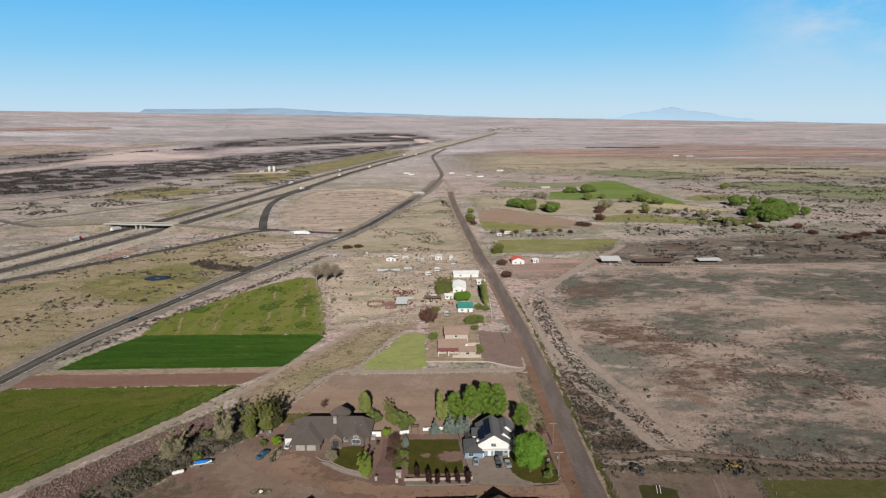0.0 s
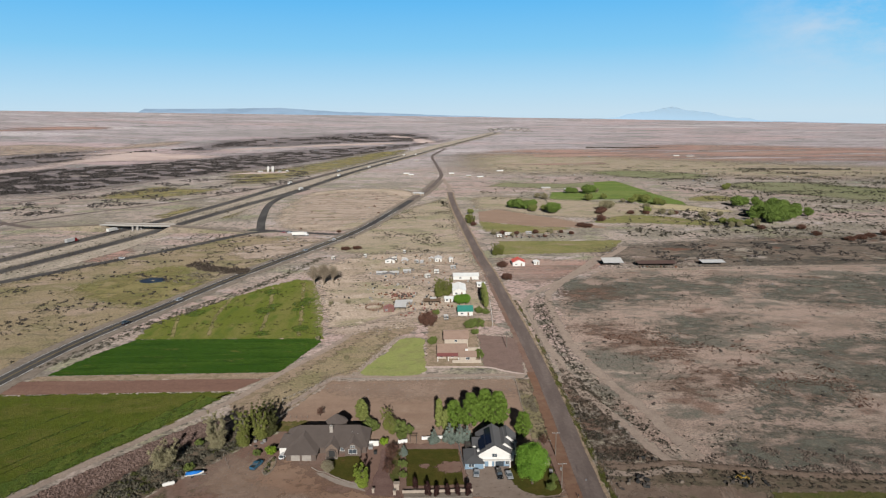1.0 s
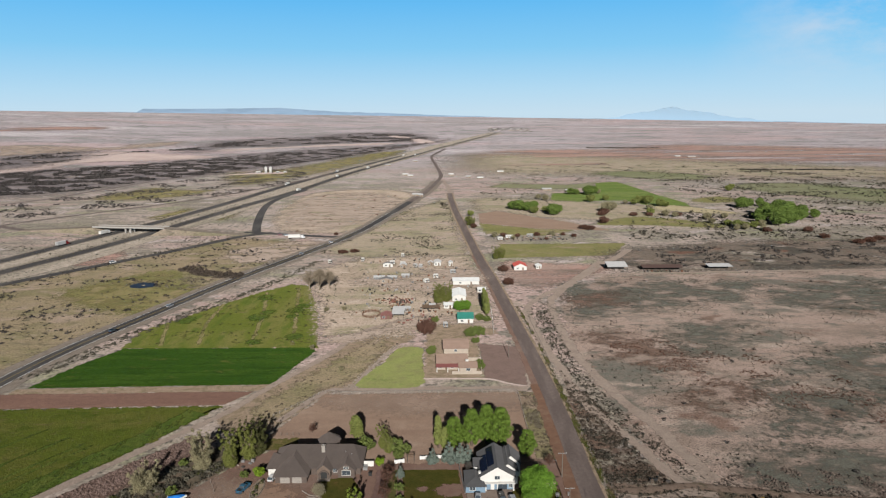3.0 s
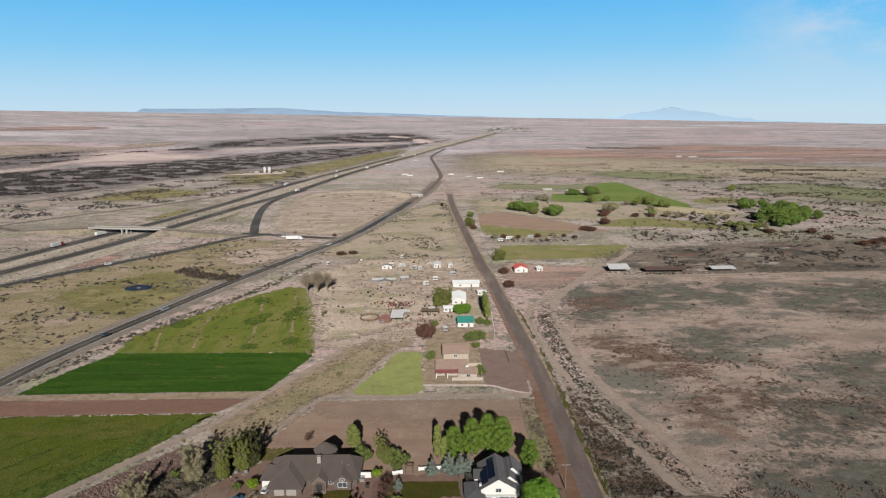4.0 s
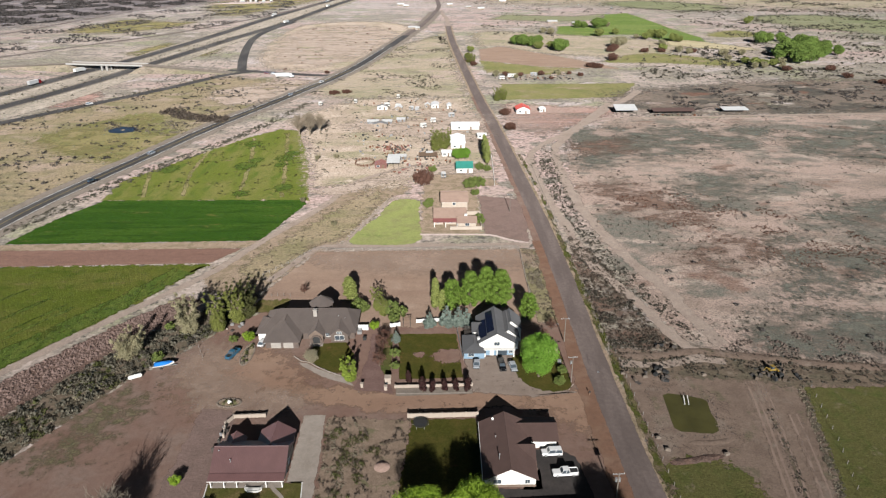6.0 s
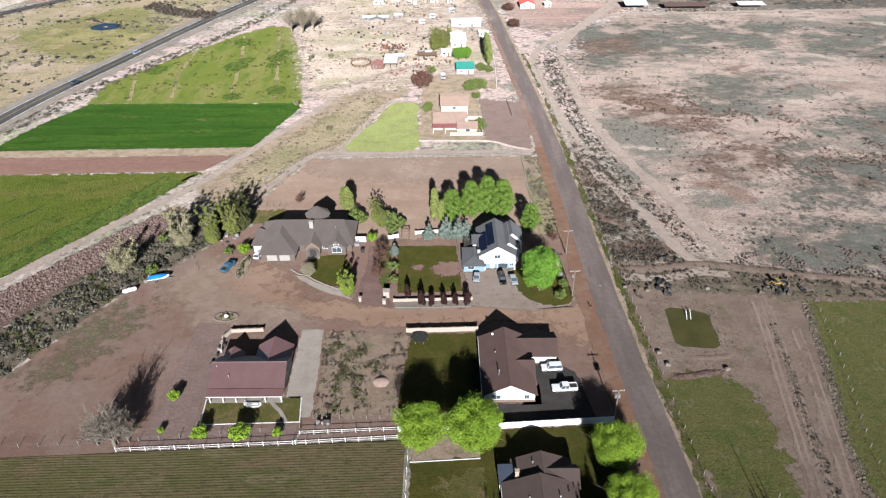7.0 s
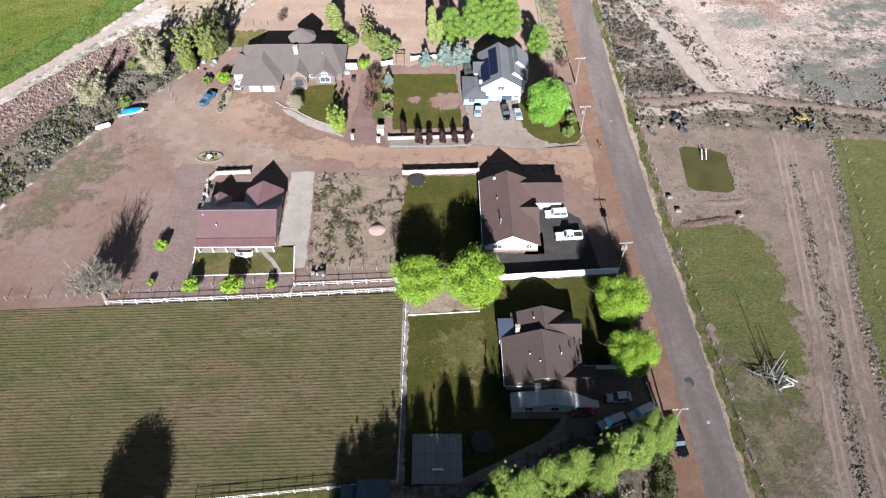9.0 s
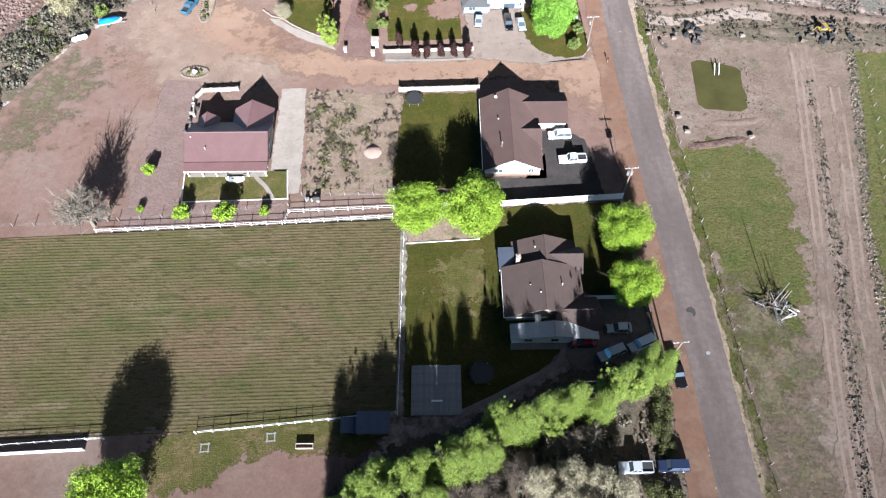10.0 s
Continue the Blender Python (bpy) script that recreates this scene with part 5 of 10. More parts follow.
class House:
    """A house in place: its masses, roofs and fittings as parts under one base."""

    def __init__(self, name, x, y, label, turn=0.0, category="house", group=""):
        self.m = pose(x, y, 0, 0, 0, turn)
        self.x, self.y = x, y
        self.ob = base(name, self.m, label, category, group)

    def add(self, name, bm, mat, label="", parent=None):
        bmesh.ops.translate(bm, verts=bm.verts[:], vec=(-self.x, -self.y, 0))
        return part(name, bm, mat, parent or self.ob, label)

    def mass(self, x0, x1, y0, y1, eave, ridge, axis, wall, roof, over=0.5, hip=(0, 0), z0=0.0, thick=0.2, wall_label="", roof_label=""):
        """Walls under a ridged roof. axis: the way of the ridge; hip: how far the ridge stops short at its low and high end."""
        bm = bmesh.new()
        cx, cy = (x0 + x1) / 2, (y0 + y1) / 2
        drop = (ridge - eave) * over / ((y1 - y0) / 2 if axis == "x" else (x1 - x0) / 2)
        box(bm, x0, x1, y0, y1, z0, eave - 0.05)
        for k, end in ((0, x0 if axis == "x" else y0), (1, x1 if axis == "x" else y1)):
            if hip[k]:
                continue
            inw = 0.12 if k == 0 else -0.12
            tri = [(end, y0 + 0.1), (end, y1 - 0.1), (end, cy)] if axis == "x" else [(x0 + 0.1, end), (x1 - 0.1, end), (cx, end)]
            zz = (eave - 0.06, eave - 0.06, ridge - 0.16)
            a = [bm.verts.new((p[0], p[1], z)) for p, z in zip(tri, zz)]
            b = [bm.verts.new((p[0] + (inw if axis == "x" else 0), p[1] + (0 if axis == "x" else inw), z)) for p, z in zip(tri, zz)]
            bm.faces.new(a)
            bm.faces.new(b[::-1])
            for i in range(3):
                j = (i + 1) % 3
                bm.faces.new((a[i], a[j], b[j], b[i]))
        bmesh.ops.recalc_face_normals(bm, faces=bm.faces[:])
        self.add("wall", bm, wall, wall_label)
        X0, X1, Y0, Y1, Z = x0 - over, x1 + over, y0 - over, y1 + over, eave - drop
        bm = bmesh.new()
        if axis == "x":
            a, b = (X0 + hip[0] if hip[0] else X0, cy, ridge), (X1 - hip[1] if hip[1] else X1, cy, ridge)
            slab(bm, [(X0, Y0, Z), (X1, Y0, Z), b, a], thick)
            slab(bm, [(X1, Y1, Z), (X0, Y1, Z), a, b], thick)
            if hip[0]:
                slab(bm, [(X0, Y1, Z), (X0, Y0, Z), a], thick)
            if hip[1]:
                slab(bm, [(X1, Y0, Z), (X1, Y1, Z), b], thick)
        else:
            a, b = (cx, Y0 + hip[0] if hip[0] else Y0, ridge), (cx, Y1 - hip[1] if hip[1] else Y1, ridge)
            slab(bm, [(X1, Y0, Z), (X1, Y1, Z), b, a], thick)
            slab(bm, [(X0, Y1, Z), (X0, Y0, Z), a, b], thick)
            if hip[0]:
                slab(bm, [(X0, Y0, Z), (X1, Y0, Z), a], thick)
            if hip[1]:
                slab(bm, [(X1, Y1, Z), (X0, Y1, Z), b], thick)
        top = self.add("roof", bm, roof, roof_label)
        # ridge capping
        bm = bmesh.new()
        p, q = Vector(a), Vector(b)
        if (q - p).length > 0.6:
            tube(bm, p + Vector((0, 0, 0.0)), q + Vector((0, 0, 0.0)), 0.11, 0.11, 6)
            self.add("ridge_cap", bm, roof, "", top)
        return top

    def plane(self, pts, mat, thick=0.15, name="roof", label=""):
        bm = bmesh.new()
        slab(bm, pts, thick)
        return self.add(name, bm, mat, label)

    def window(self, face, at, u, z, w=1.2, h=1.1, trim=None):
        """A framed window proud of the wall: face n, s, e or w; at: the wall's plane; u: place along it."""
        fr, pn = bmesh.new(), bmesh.new()
        out = -1 if face in "sw" else 1

        def put(bm, u0, u1, z0, z1, d0, d1):
            d0, d1 = sorted((at + out * d0, at + out * d1))
            box(bm, *((u0, u1, d0, d1) if face in "ns" else (d0, d1, u0, u1)), z0, z1)
        t = 0.09
        put(fr, u - w / 2 - t, u + w / 2 + t, z + h, z + h + t, 0, 0.07)
        put(fr, u - w / 2 - t, u + w / 2 + t, z - t, z, 0, 0.1)
        put(fr, u - w / 2 - t, u - w / 2, z, z + h, 0, 0.07)
        put(fr, u + w / 2, u + w / 2 + t, z, z + h, 0, 0.07)
        put(fr, u - 0.025, u + 0.025, z, z + h, 0, 0.05)
        put(pn, u - w / 2, u + w / 2, z, z + h, -0.02, 0.02)
        ob = self.add("window", fr, trim or M["white"])
        self.add("pane", pn, M["glass"], "", ob)

    def garage_door(self, face, at, u, w=2.7, h=2.2, mat=None):
        bm = bmesh.new()
        out = -1 if face in "sw" else 1
        for i in range(4):
            d0, d1 = sorted((at, at + out * 0.06))
            z0, z1 = i * h / 4 + 0.02, (i + 1) * h / 4 - 0.02
            box(bm, *((u - w / 2, u + w / 2, d0, d1) if face in "ns" else (d0, d1, u - w / 2, u + w / 2)), z0, z1)
        self.add("garage_door", bm, mat or M["white"], "white sectional garage door")

    def door(self, face, at, u, w=0.95, h=2.05, mat=None):
        bm = bmesh.new()
        out = -1 if face in "sw" else 1
        d0, d1 = sorted((at, at + out * 0.06))
        box(bm, *((u - w / 2, u + w / 2, d0, d1) if face in "ns" else (d0, d1, u - w / 2, u + w / 2)), 0.05, h)
        self.add("door", bm, mat or M["wood"])

    def pipe(self, x, y, z, h=0.6, r=0.09):
        bm = bmesh.new()
        tube(bm, (x, y, z - 0.4), (x, y, z + h), r, r, 8)
        tube(bm, (x, y, z + h), (x, y, z + h + 0.12), r * 1.9, r * 0.6, 8)
        self.add("vent_pipe", bm, M["steel"])

    def chimney(self, x, y, z0, z1, w=0.9, mat=None):
        stack = self.add("chimney", boxes((x - w / 2, x + w / 2, y - w / 2, y + w / 2, z0, z1), (x - w / 2 - 0.1, x + w / 2 + 0.1, y - w / 2 - 0.1, y + w / 2 + 0.1, z1, z1 + 0.15)), mat or M["brick"])
        bm = bmesh.new()
        tube(bm, (x, y, z1 + 0.1), (x, y, z1 + 0.5), 0.18, 0.16, 8)
        self.add("flue", bm, M["steel"], "", stack)

    def posts(self, spots, h, r=0.12, mat=None):
        for x, y in spots:
            self.add("post", boxes((x - r, x + r, y - r, y + r, 0, h), (x - r * 1.5, x + r * 1.5, y - r * 1.5, y + r * 1.5, 0, 0.2), (x - r * 1.5, x + r * 1.5, y - r * 1.5, y + r * 1.5, h - 0.15, h)), mat or M["white"])

    def slabs(self, name, mat, *rows):
        return self.add(name, boxes(*rows), mat)


def plum_house():
    h = House("house", -42, 161, "low house with a plum-red metal roof and white porch")
    h.mass(-50.4, -34.6, 156.4, 166.6, 2.7, 5.6, "x", M["tanwall"], M["purpleroof"], 0.45)
    h.plane([(-50.85, 154.2, 2.25), (-34.15, 154.2, 2.25), (-34.15, 156.1, 2.72), (-50.85, 156.1, 2.72)], M["purpleroof"], 0.12, "porch_roof")
    h.mass(-42.4, -35.0, 162, 170.6, 2.6, 4.9, "y", M["tanwall"], M["purpleroof"], 0.45)
    h.mass(-49.8, -46.0, 164, 168.2, 2.7, 4.1, "y", M["tanwall"], M["purpleroof"], 0.35)
    h.slabs("porch_floor", M["concrete"], (-50.6, -34.6, 154.4, 156.4, 0, 0.16))
    h.posts([(-50.3, 154.6), (-47.4, 154.6), (-44.6, 154.6), (-38.2, 154.6), (-34.7, 154.6)], 2.2, 0.1)
    # rounded porch step with a railing
    bm = bmesh.new()
    ring = [(-42.6, 154.4), (-42.6, 153.6), (-42.0, 153.0), (-39.6, 153.0), (-39.0, 153.6), (-39.0, 154.4)]
    slab(bm, [(x, y, 0.35) for x, y in ring], 0.35)
    h.add("porch_step", bm, M["white"])
    for a, b in zip(ring, ring[1:]):
        bm = bmesh.new()
        for z in (0.5, 0.9):
            tube(bm, (*a, z), (*b, z), 0.05, 0.05, 6)
        tube(bm, (*a, 0.3), (*a, 0.95), 0.06, 0.06, 6)
        h.add("railing", bm, M["white"])
    for u in (-48.6, -45.4, -37.0):
        h.window("s", 156.4, u, 0.9, 1.5, 1.2)
    h.door("s", 156.4, -40.8, 1.8, 2.1, M["white"])
    h.window("e", -34.6, 158.6, 0.9)
    h.window("e", -34.6, 161.6, 0.9)
    h.window("n", 170.6, -38.7, 0.9, 1.6)
    h.pipe(-46.6, 158.4, 3.9)
    h.pipe(-49.6, 160.6, 4.9, 0.4)
    # gutters
    h.slabs("gutter", M["white"], (-50.85, -34.15, 154.08, 154.2, 2.08, 2.2))


def brown_house():
    h = House("house", 15, 163, "white house with brown shingle roof and wide gable")
    h.mass(9.6, 20.6, 154.2, 172.6, 2.75, 5.55, "y", M["white"], M["brownroof"], 0.55)
    h.mass(17.5, 27.0, 166.6, 174.4, 2.6, 4.1, "x", M["white"], M["brownroof"], 0.5)
    h.mass(15.6, 20.9, 160.0, 165.2, 2.7, 4.5, "x", M["white"], M["brownroof"], 0.5)
    h.slabs("stone_base", M["stone"], (9.5, 20.7, 154.08, 154.3, 0, 0.7))
    h.slabs("eave_board", M["white"], (8.95, 9.05, 153.7, 173.1, 2.28, 2.5))
    h.garage_door("s", 166.6, 23.2, 4.6, 2.2)
    h.window("s", 154.2, 18.8, 1.0, 1.0, 1.1)
    h.window("s", 154.2, 12.2, 1.0, 1.8, 1.1)
    h.door("e", 20.9, 162.4)
    h.window("e", 20.6, 157.2, 0.9, 1.6)
    for u in (158, 163, 168.5):
        h.window("w", 9.6, u, 0.9, 1.4)
    h.pipe(12.9, 158.0, 4.3, 1.6, 0.1)
    h.pipe(12.6, 165.4, 4.2, 0.5)
    bm = bmesh.new()
    tube(bm, (12.3, 171.6, 3.9), (12.3, 171.6, 4.9), 0.05, 0.05, 6)
    tube(bm, (12.3, 171.4, 4.8), (12.3, 171.25, 4.9), 0.22, 0.3, 10)
    h.add("satellite_dish", bm, M["white"])
    return h


def taupe_house():
    h = House("house", 19, 128, "house with taupe shingle roofs and white trim")
    h.mass(11.9, 25.2, 121.6, 130.6, 2.8, 5.4, "y", M["tanwall"], M["taupe"], 0.5)
    h.mass(14.0, 24.8, 129.0, 136.2, 2.7, 4.9, "y", M["tanwall"], M["taupe"], 0.5)
    h.mass(19.0, 25.8, 130.2, 135.0, 2.7, 4.6, "x", M["tanwall"], M["taupe"], 0.45)
    h.mass(20.6, 27.6, 118.8, 124.6, 2.6, 4.1, "x", M["tanwall"], M["taupe"], 0.45)
    h.mass(12.6, 27.2, 117.2, 119.6, 2.3, 3.5, "y", M["white"], M["tinroof"], 0.3, wall_label="white gable front in tree shade")
    h.plane([(11.0, 130.6, 2.55), (13.9, 130.6, 2.7), (13.9, 135.4, 2.7), (11.0, 135.4, 2.55)], M["shed"], 0.12, "side_roof", "flat bluish side roof")
    h.posts([(11.2, 131), (11.2, 135.0)], 2.45, 0.08)
    h.slabs("eave_board", M["white"], (11.4, 19.0, 121.0, 121.1, 2.3, 2.5), (11.3, 11.4, 121.1, 130.8, 2.3, 2.5))
    h.slabs("air_unit", M["steel"], (16.6, 17.6, 119.9, 120.9, 3.0, 3.8))
    h.chimney(14.4, 132.0, 2.8, 4.9, 0.7, M["tanwall"])
    for x, y, z in ((16.2, 126.4, 4.2), (17.8, 124.6, 4.8), (21.8, 126.4, 4.4), (17.6, 134.2, 4.3)):
        h.pipe(x, y, z, 0.4)
    for u in (123.5, 127.5):
        h.window("w", 11.9, u, 0.9, 1.6)
    for u in (15.4, 20.0, 24.4):
        h.window("s", 117.2, u, 0.8, 1.3, 1.1)
    h.window("e", 25.2, 126.6, 0.9, 1.6)
    h.garage_door("e", 27.6, 121.7, 3.6)
    h.slabs("porch_floor", M["concrete"], (12.4, 22.0, 116.0, 117.2, 0, 0.2))


def grey_house():
    h = House("house", -40, 219, "wide stone house with hipped grey shingle roofs")
    h.mass(-53.0, -25.6, 214.6, 227.0, 3.0, 7.1, "x", M["brick"], M["greyroof"], 0.6, (5.0, 3.2))
    h.mass(-51.0, -41.4, 209.8, 221.0, 2.9, 6.1, "y", M["brick"], M["greyroof"], 0.6, (6.2, 0))
    h.mass(-54.2, -46.0, 214.4, 223.6, 2.9, 4.9, "x", M["brick"], M["greyroof"], 0.55, (3.6, 0))
    h.mass(-38.6, -34.6, 212.2, 219.0, 3.2, 5.0, "y", M["stone"], M["greyroof"], 0.4)
    h.mass(-32.4, -27.2, 212.6, 219.0, 3.0, 5.2, "y", M["brick"], M["greyroof"], 0.45)
    # eight-sided turret at the back
    bm = bmesh.new()
    tube(bm, (-36.7, 225.3, 6.6), (-36.7, 225.3, 9.2), 3.9, 0.06, 8)
    h.add("turret_roof", bm, M["greyroof"], "eight-sided grey turret roof")
    bm = bmesh.new()
    tube(bm, (-36.7, 225.3, 0), (-36.7, 225.3, 6.55), 3.4, 3.4, 8)
    h.add("turret", bm, M["brick"])
    h.chimney(-37.6, 219.0, 5.4, 7.6, 1.1, M["creamstack"])
    # arched stone entry
    for k in range(9):
        a = math.pi * k / 8
        bm = bmesh.new()
        tube(bm, (-36.6 + 1.35 * math.cos(a), 211.9, 1.7 + 1.1 * math.sin(a)), (-36.6 + 1.35 * math.cos(a + 0.4), 211.9, 1.7 + 1.1 * math.sin(a + 0.4)), 0.24, 0.24, 6)
        h.add("arch_stone", bm, M["brick"])
    h.slabs("column", M["brick"], (-38.3, -37.8, 211.6, 212.1, 0, 1.8))
    h.slabs("column", M["brick"], (-35.4, -34.9, 211.6, 212.1, 0, 1.8))
    h.slabs("entry_step", M["concrete"], (-38.6, -34.6, 210.6, 212.2, 0, 0.18))
    # flat black panel on the wall, painting the shade inside the arched entry
    h.slabs("entry_shade_panel", M["black"], (-37.6, -35.6, 212.1, 212.17, 0.2, 2.3))
    h.garage_door("s", 209.8, -48.0, 2.9, 2.2, M["creamstack"])
    h.garage_door("s", 209.8, -44.4, 2.9, 2.2, M["creamstack"])
    h.garage_door("s", 214.4, -53.0, 2.3)
    h.window("s", 212.6, -29.8, 1.0, 2.6, 1.5)
    h.window("s", 212.6, -29.8, 3.1, 1.4, 0.6)
    h.window("s", 214.6, -33.5, 1.0, 1.2)
    h.window("e", -25.6, 218, 0.9, 1.6)
    for x, y, z in ((-30.6, 218.6, 5.5), (-28.6, 218.0, 4.9), (-44.2, 222.8, 4.6), (-33.2, 221.0, 5.9)):
        h.pipe(x, y, z, 0.4)
    h.slabs("air_unit", M["steel"], (-25.2, -23.8, 217.0, 219.4, 0, 1.1))
    h.slabs("side_wall", M["white"], (-25.4, -22.0, 219.4, 219.7, 0, 1.9))


def white_house():
    h = House("house", 15, 212, "two-storey white and blue house with solar panels")
    h.mass(11.0, 21.0, 205.4, 219.8, 4.6, 7.6, "y", M["white"], M["slate"], 0.5, wall_label="white upper wall with blue base")
    h.mass(6.6, 12.4, 203.6, 212.4, 2.5, 4.0, "y", M["blue"], M["slate"], 0.4, (2.6, 2.6))
    h.mass(16.4, 22.4, 208.4, 219.0, 4.5, 6.9, "y", M["white"], M["slate"], 0.35)
    h.mass(17.6, 23.6, 212.6, 219.4, 4.7, 7.3, "y", M["white"], M["slate"], 0.35)
    h.mass(9.4, 13.0, 212.0, 216.6, 4.2, 5.6, "x", M["white"], M["slate"], 0.35)
    h.slabs("blue_base", M["blue"], (10.95, 21.05, 205.28, 205.4, 0, 2.5))
    h.slabs("balcony", M["white"], (11.0, 21.2, 204.2, 205.4, 2.45, 2.6))
    h.posts([(12.6, 204.5), (16.0, 204.5), (20.8, 204.5)], 2.45, 0.14)
    h.garage_door("s", 205.28, 17.6, 2.6, 2.1, M["glass"])
    h.door("s", 205.28, 14.6, 1.1, 2.05, M["white"])
    h.window("s", 205.28, 20.0, 0.9, 1.0)
    h.window("s", 205.4, 16.0, 3.3, 1.5, 1.1)
    h.window("s", 203.6, 8.6, 0.9, 1.6)
    h.chimney(10.9, 206.8, 2.4, 5.0, 0.7, M["white"])
    # solar panels in rows on the west slope
    slope = math.atan2(3.0, 5.5)
    for i, (u0, u1, runs) in enumerate(((0.7, 2.4, 10), (2.5, 4.3, 8))):
        for k in range(runs):
            y = 206.2 + k * 1.12 + (1.1 if i == 0 else 0)
            bm = bmesh.new()
            pts = []
            for u, v in ((u0, 0), (u1, 0), (u1, 1.05), (u0, 1.05)):
                pts.append((16.0 - u * 1.14, y + v, 7.6 - (u * 1.14) * math.tan(slope) + 0.16))
            slab(bm, pts, 0.05)
            bmesh.ops.recalc_face_normals(bm, faces=bm.faces[:])
            h.add("solar_panel", bm, M["solar"])


def stucco_house():
    h = House("house", 5, 315, "cream stucco house with salmon tile and maroon roofs")
    h.mass(-2.4, 10.6, 302.0, 314.0, 3.0, 5.2, "x", M["cream"], M["tileroof"], 0.5)
    h.plane([(-2.9, 298.8, 2.5), (7.2, 298.8, 2.5), (7.2, 302.2, 3.0), (-2.9, 302.2, 3.0)], M["maroon"], 0.15, "porch_roof", "maroon porch roof")
    h.posts([(-2.5, 299.2), (2.2, 299.2), (6.9, 299.2)], 2.4, 0.14)
    h.mass(0.6, 11.8, 318.0, 331.0, 4.4, 6.0, "x", M["cream"], M["tileroof"], 0.5)
    h.mass(7.2, 14.6, 298.6, 305.0, 2.6, 3.8, "x", M["cream"], M["tileroof"], 0.5)
    h.slabs("garden_wall", M["cream"], (4.0, 16.6, 296.4, 296.7, 0, 1.5), (16.6, 16.9, 296.4, 312, 0, 1.5))
    h.slabs("yard_wall", M["cream"], (11.4, 17.2, 312.6, 313.0, 0, 1.6))
    for u in (-1.0, 4.2):
        h.window("s", 302.0, u, 0.9, 1.4)
    h.door("s", 302.0, 1.6)
    h.window("s", 298.6, 11, 0.9, 1.6)
    h.window("s", 318.0, 6, 2.6, 1.2)
    h.slabs("roof_vent", M["white"], (10.0, 11.2, 302.4, 303.4, 3.6, 4.4))


def farm_shed(name, x0, x1, y0, y1, h0, h1, wall, roof, label, axis="x", group="", posts=False):
    h = House(name, (x0 + x1) / 2, (y0 + y1) / 2, label, category="shed", group=group)
    if posts:
        n = max(2, int((x1 - x0) / 4))
        h.plane([(x0 - 0.5, y0 - 0.5, h0), (x1 + 0.5, y0 - 0.5, h0), (x1 + 0.5, y1 + 0.5, h1), (x0 - 0.5, y1 + 0.5, h1)], roof, 0.15)
        for i in range(n + 1):
            x = x0 + (x1 - x0) * i / n
            h.posts([(x, y0)], h0 - 0.1, 0.1, M["darkwood"])
        h.slabs("back_wall", wall, (x0, x1, y1 - 0.15, y1, 0, h1 - 0.3))
    else:
        h.mass(x0, x1, y0, y1, h0, h1, axis, wall, roof, 0.35)
        h.door("s", y0, (x0 + x1) / 2 + (x1 - x0) * 0.2)
        h.window("s", y0, (x0 + x1) / 2 - (x1 - x0) * 0.22, 0.9, min(1.3, (x1 - x0) * 0.25), 0.9)
    return h.ob


def trailer(x, y, length, turn, mat, label):
    """A trailer home: rounded body, windows, door, hitch and wheels."""
    m = pose(x, y, 0, 0, 0, turn)
    ob = base("trailer", m, label, "trailer", "trailers on the plain")
    bm = boxes((-length / 2, length / 2, -1.25, 1.25, 0.5, 2.9))
    bmesh.ops.bevel(bm, geom=bm.edges[:], offset=0.18, segments=2, affect="EDGES")
    body = part("body", bm, mat, ob)
    part("hitch", boxes((length / 2, length / 2 + 1.2, -0.1, 0.1, 0.5, 0.65)), M["black"], ob)
    for u in (-0.3, 0.1, 0.35):
        part("window", boxes((u * length - 0.45, u * length + 0.45, -1.29, -1.25, 1.5, 2.2)), M["glass"], body)
    part("door", boxes((-0.08 * length - 0.35, -0.08 * length + 0.35, -1.29, -1.25, 0.6, 2.4)), M["tanwall"], body)
    for u in (-0.5, 0.5):
        for s in (-1, 1):
            bm = bmesh.new()
            tube(bm, (u, s * 1.0, 0.36), (u, s * 1.24, 0.36), 0.36, 0.36, 12)
            part("wheel", bm, M["black"], ob)
    return ob


plum_house()
brown_house()
taupe_house()
grey_house()
white_house()
stucco_house()
farm_shed("cottage", 8.2, 16.4, 369, 379, 2.8, 4.6, M["white"], M["tealroof"], "small white cottage with a teal metal roof", "x")
farm_shed("metal_building", 6, 14, 412, 428, 3.4, 4.6, M["white"], M["whiteroof"], "white metal building with a low roof", "y")
farm_shed("long_house", 7, 24, 452, 461, 2.8, 3.8, M["white"], M["whiteroof"], "long white house with a pale roof", "x")
farm_shed("garden_shed", 1, 6, 397, 401, 2.4, 3.2, M["white"], M["whiteroof"], "small white garden shed", "x")
farm_shed("open_shed", -11, -2, 393, 397, 2.0, 2.5, M["darkwood"], M["wood"], "low open shed with a brown board roof", posts=True)
farm_shed("barn", -33.5, -27.6, 377, 383, 2.2, 3.2, M["redtin"], M["redtin"], "small faded red tin barn", "y")
farm_shed("hay_barn", -27.2, -21.4, 379, 391, 2.6, 3.3, M["tanwall"], M["tinroof"], "open barn with a dull tin roof", posts=True)
farm_shed("white_shed", 22, 27, 432, 436, 2.4, 3.0, M["white"], M["whiteroof"], "low white shed beside a lane", "x")
farm_shed("red_roof_house", 51, 60, 492, 502, 3.0, 5.0, M["white"], M["redroof"], "white house with a red roof", "y")
farm_shed("white_hut", 67, 71, 496, 501, 2.4, 3.0, M["white"], M["whiteroof"], "small white hut beside a house", "y")
farm_shed("pasture_shed", 116.5, 130, 487, 496, 3.2, 5.0, M["darkwood"], M["tinroof"], "open shed with a pale tin roof at a pasture", posts=True)
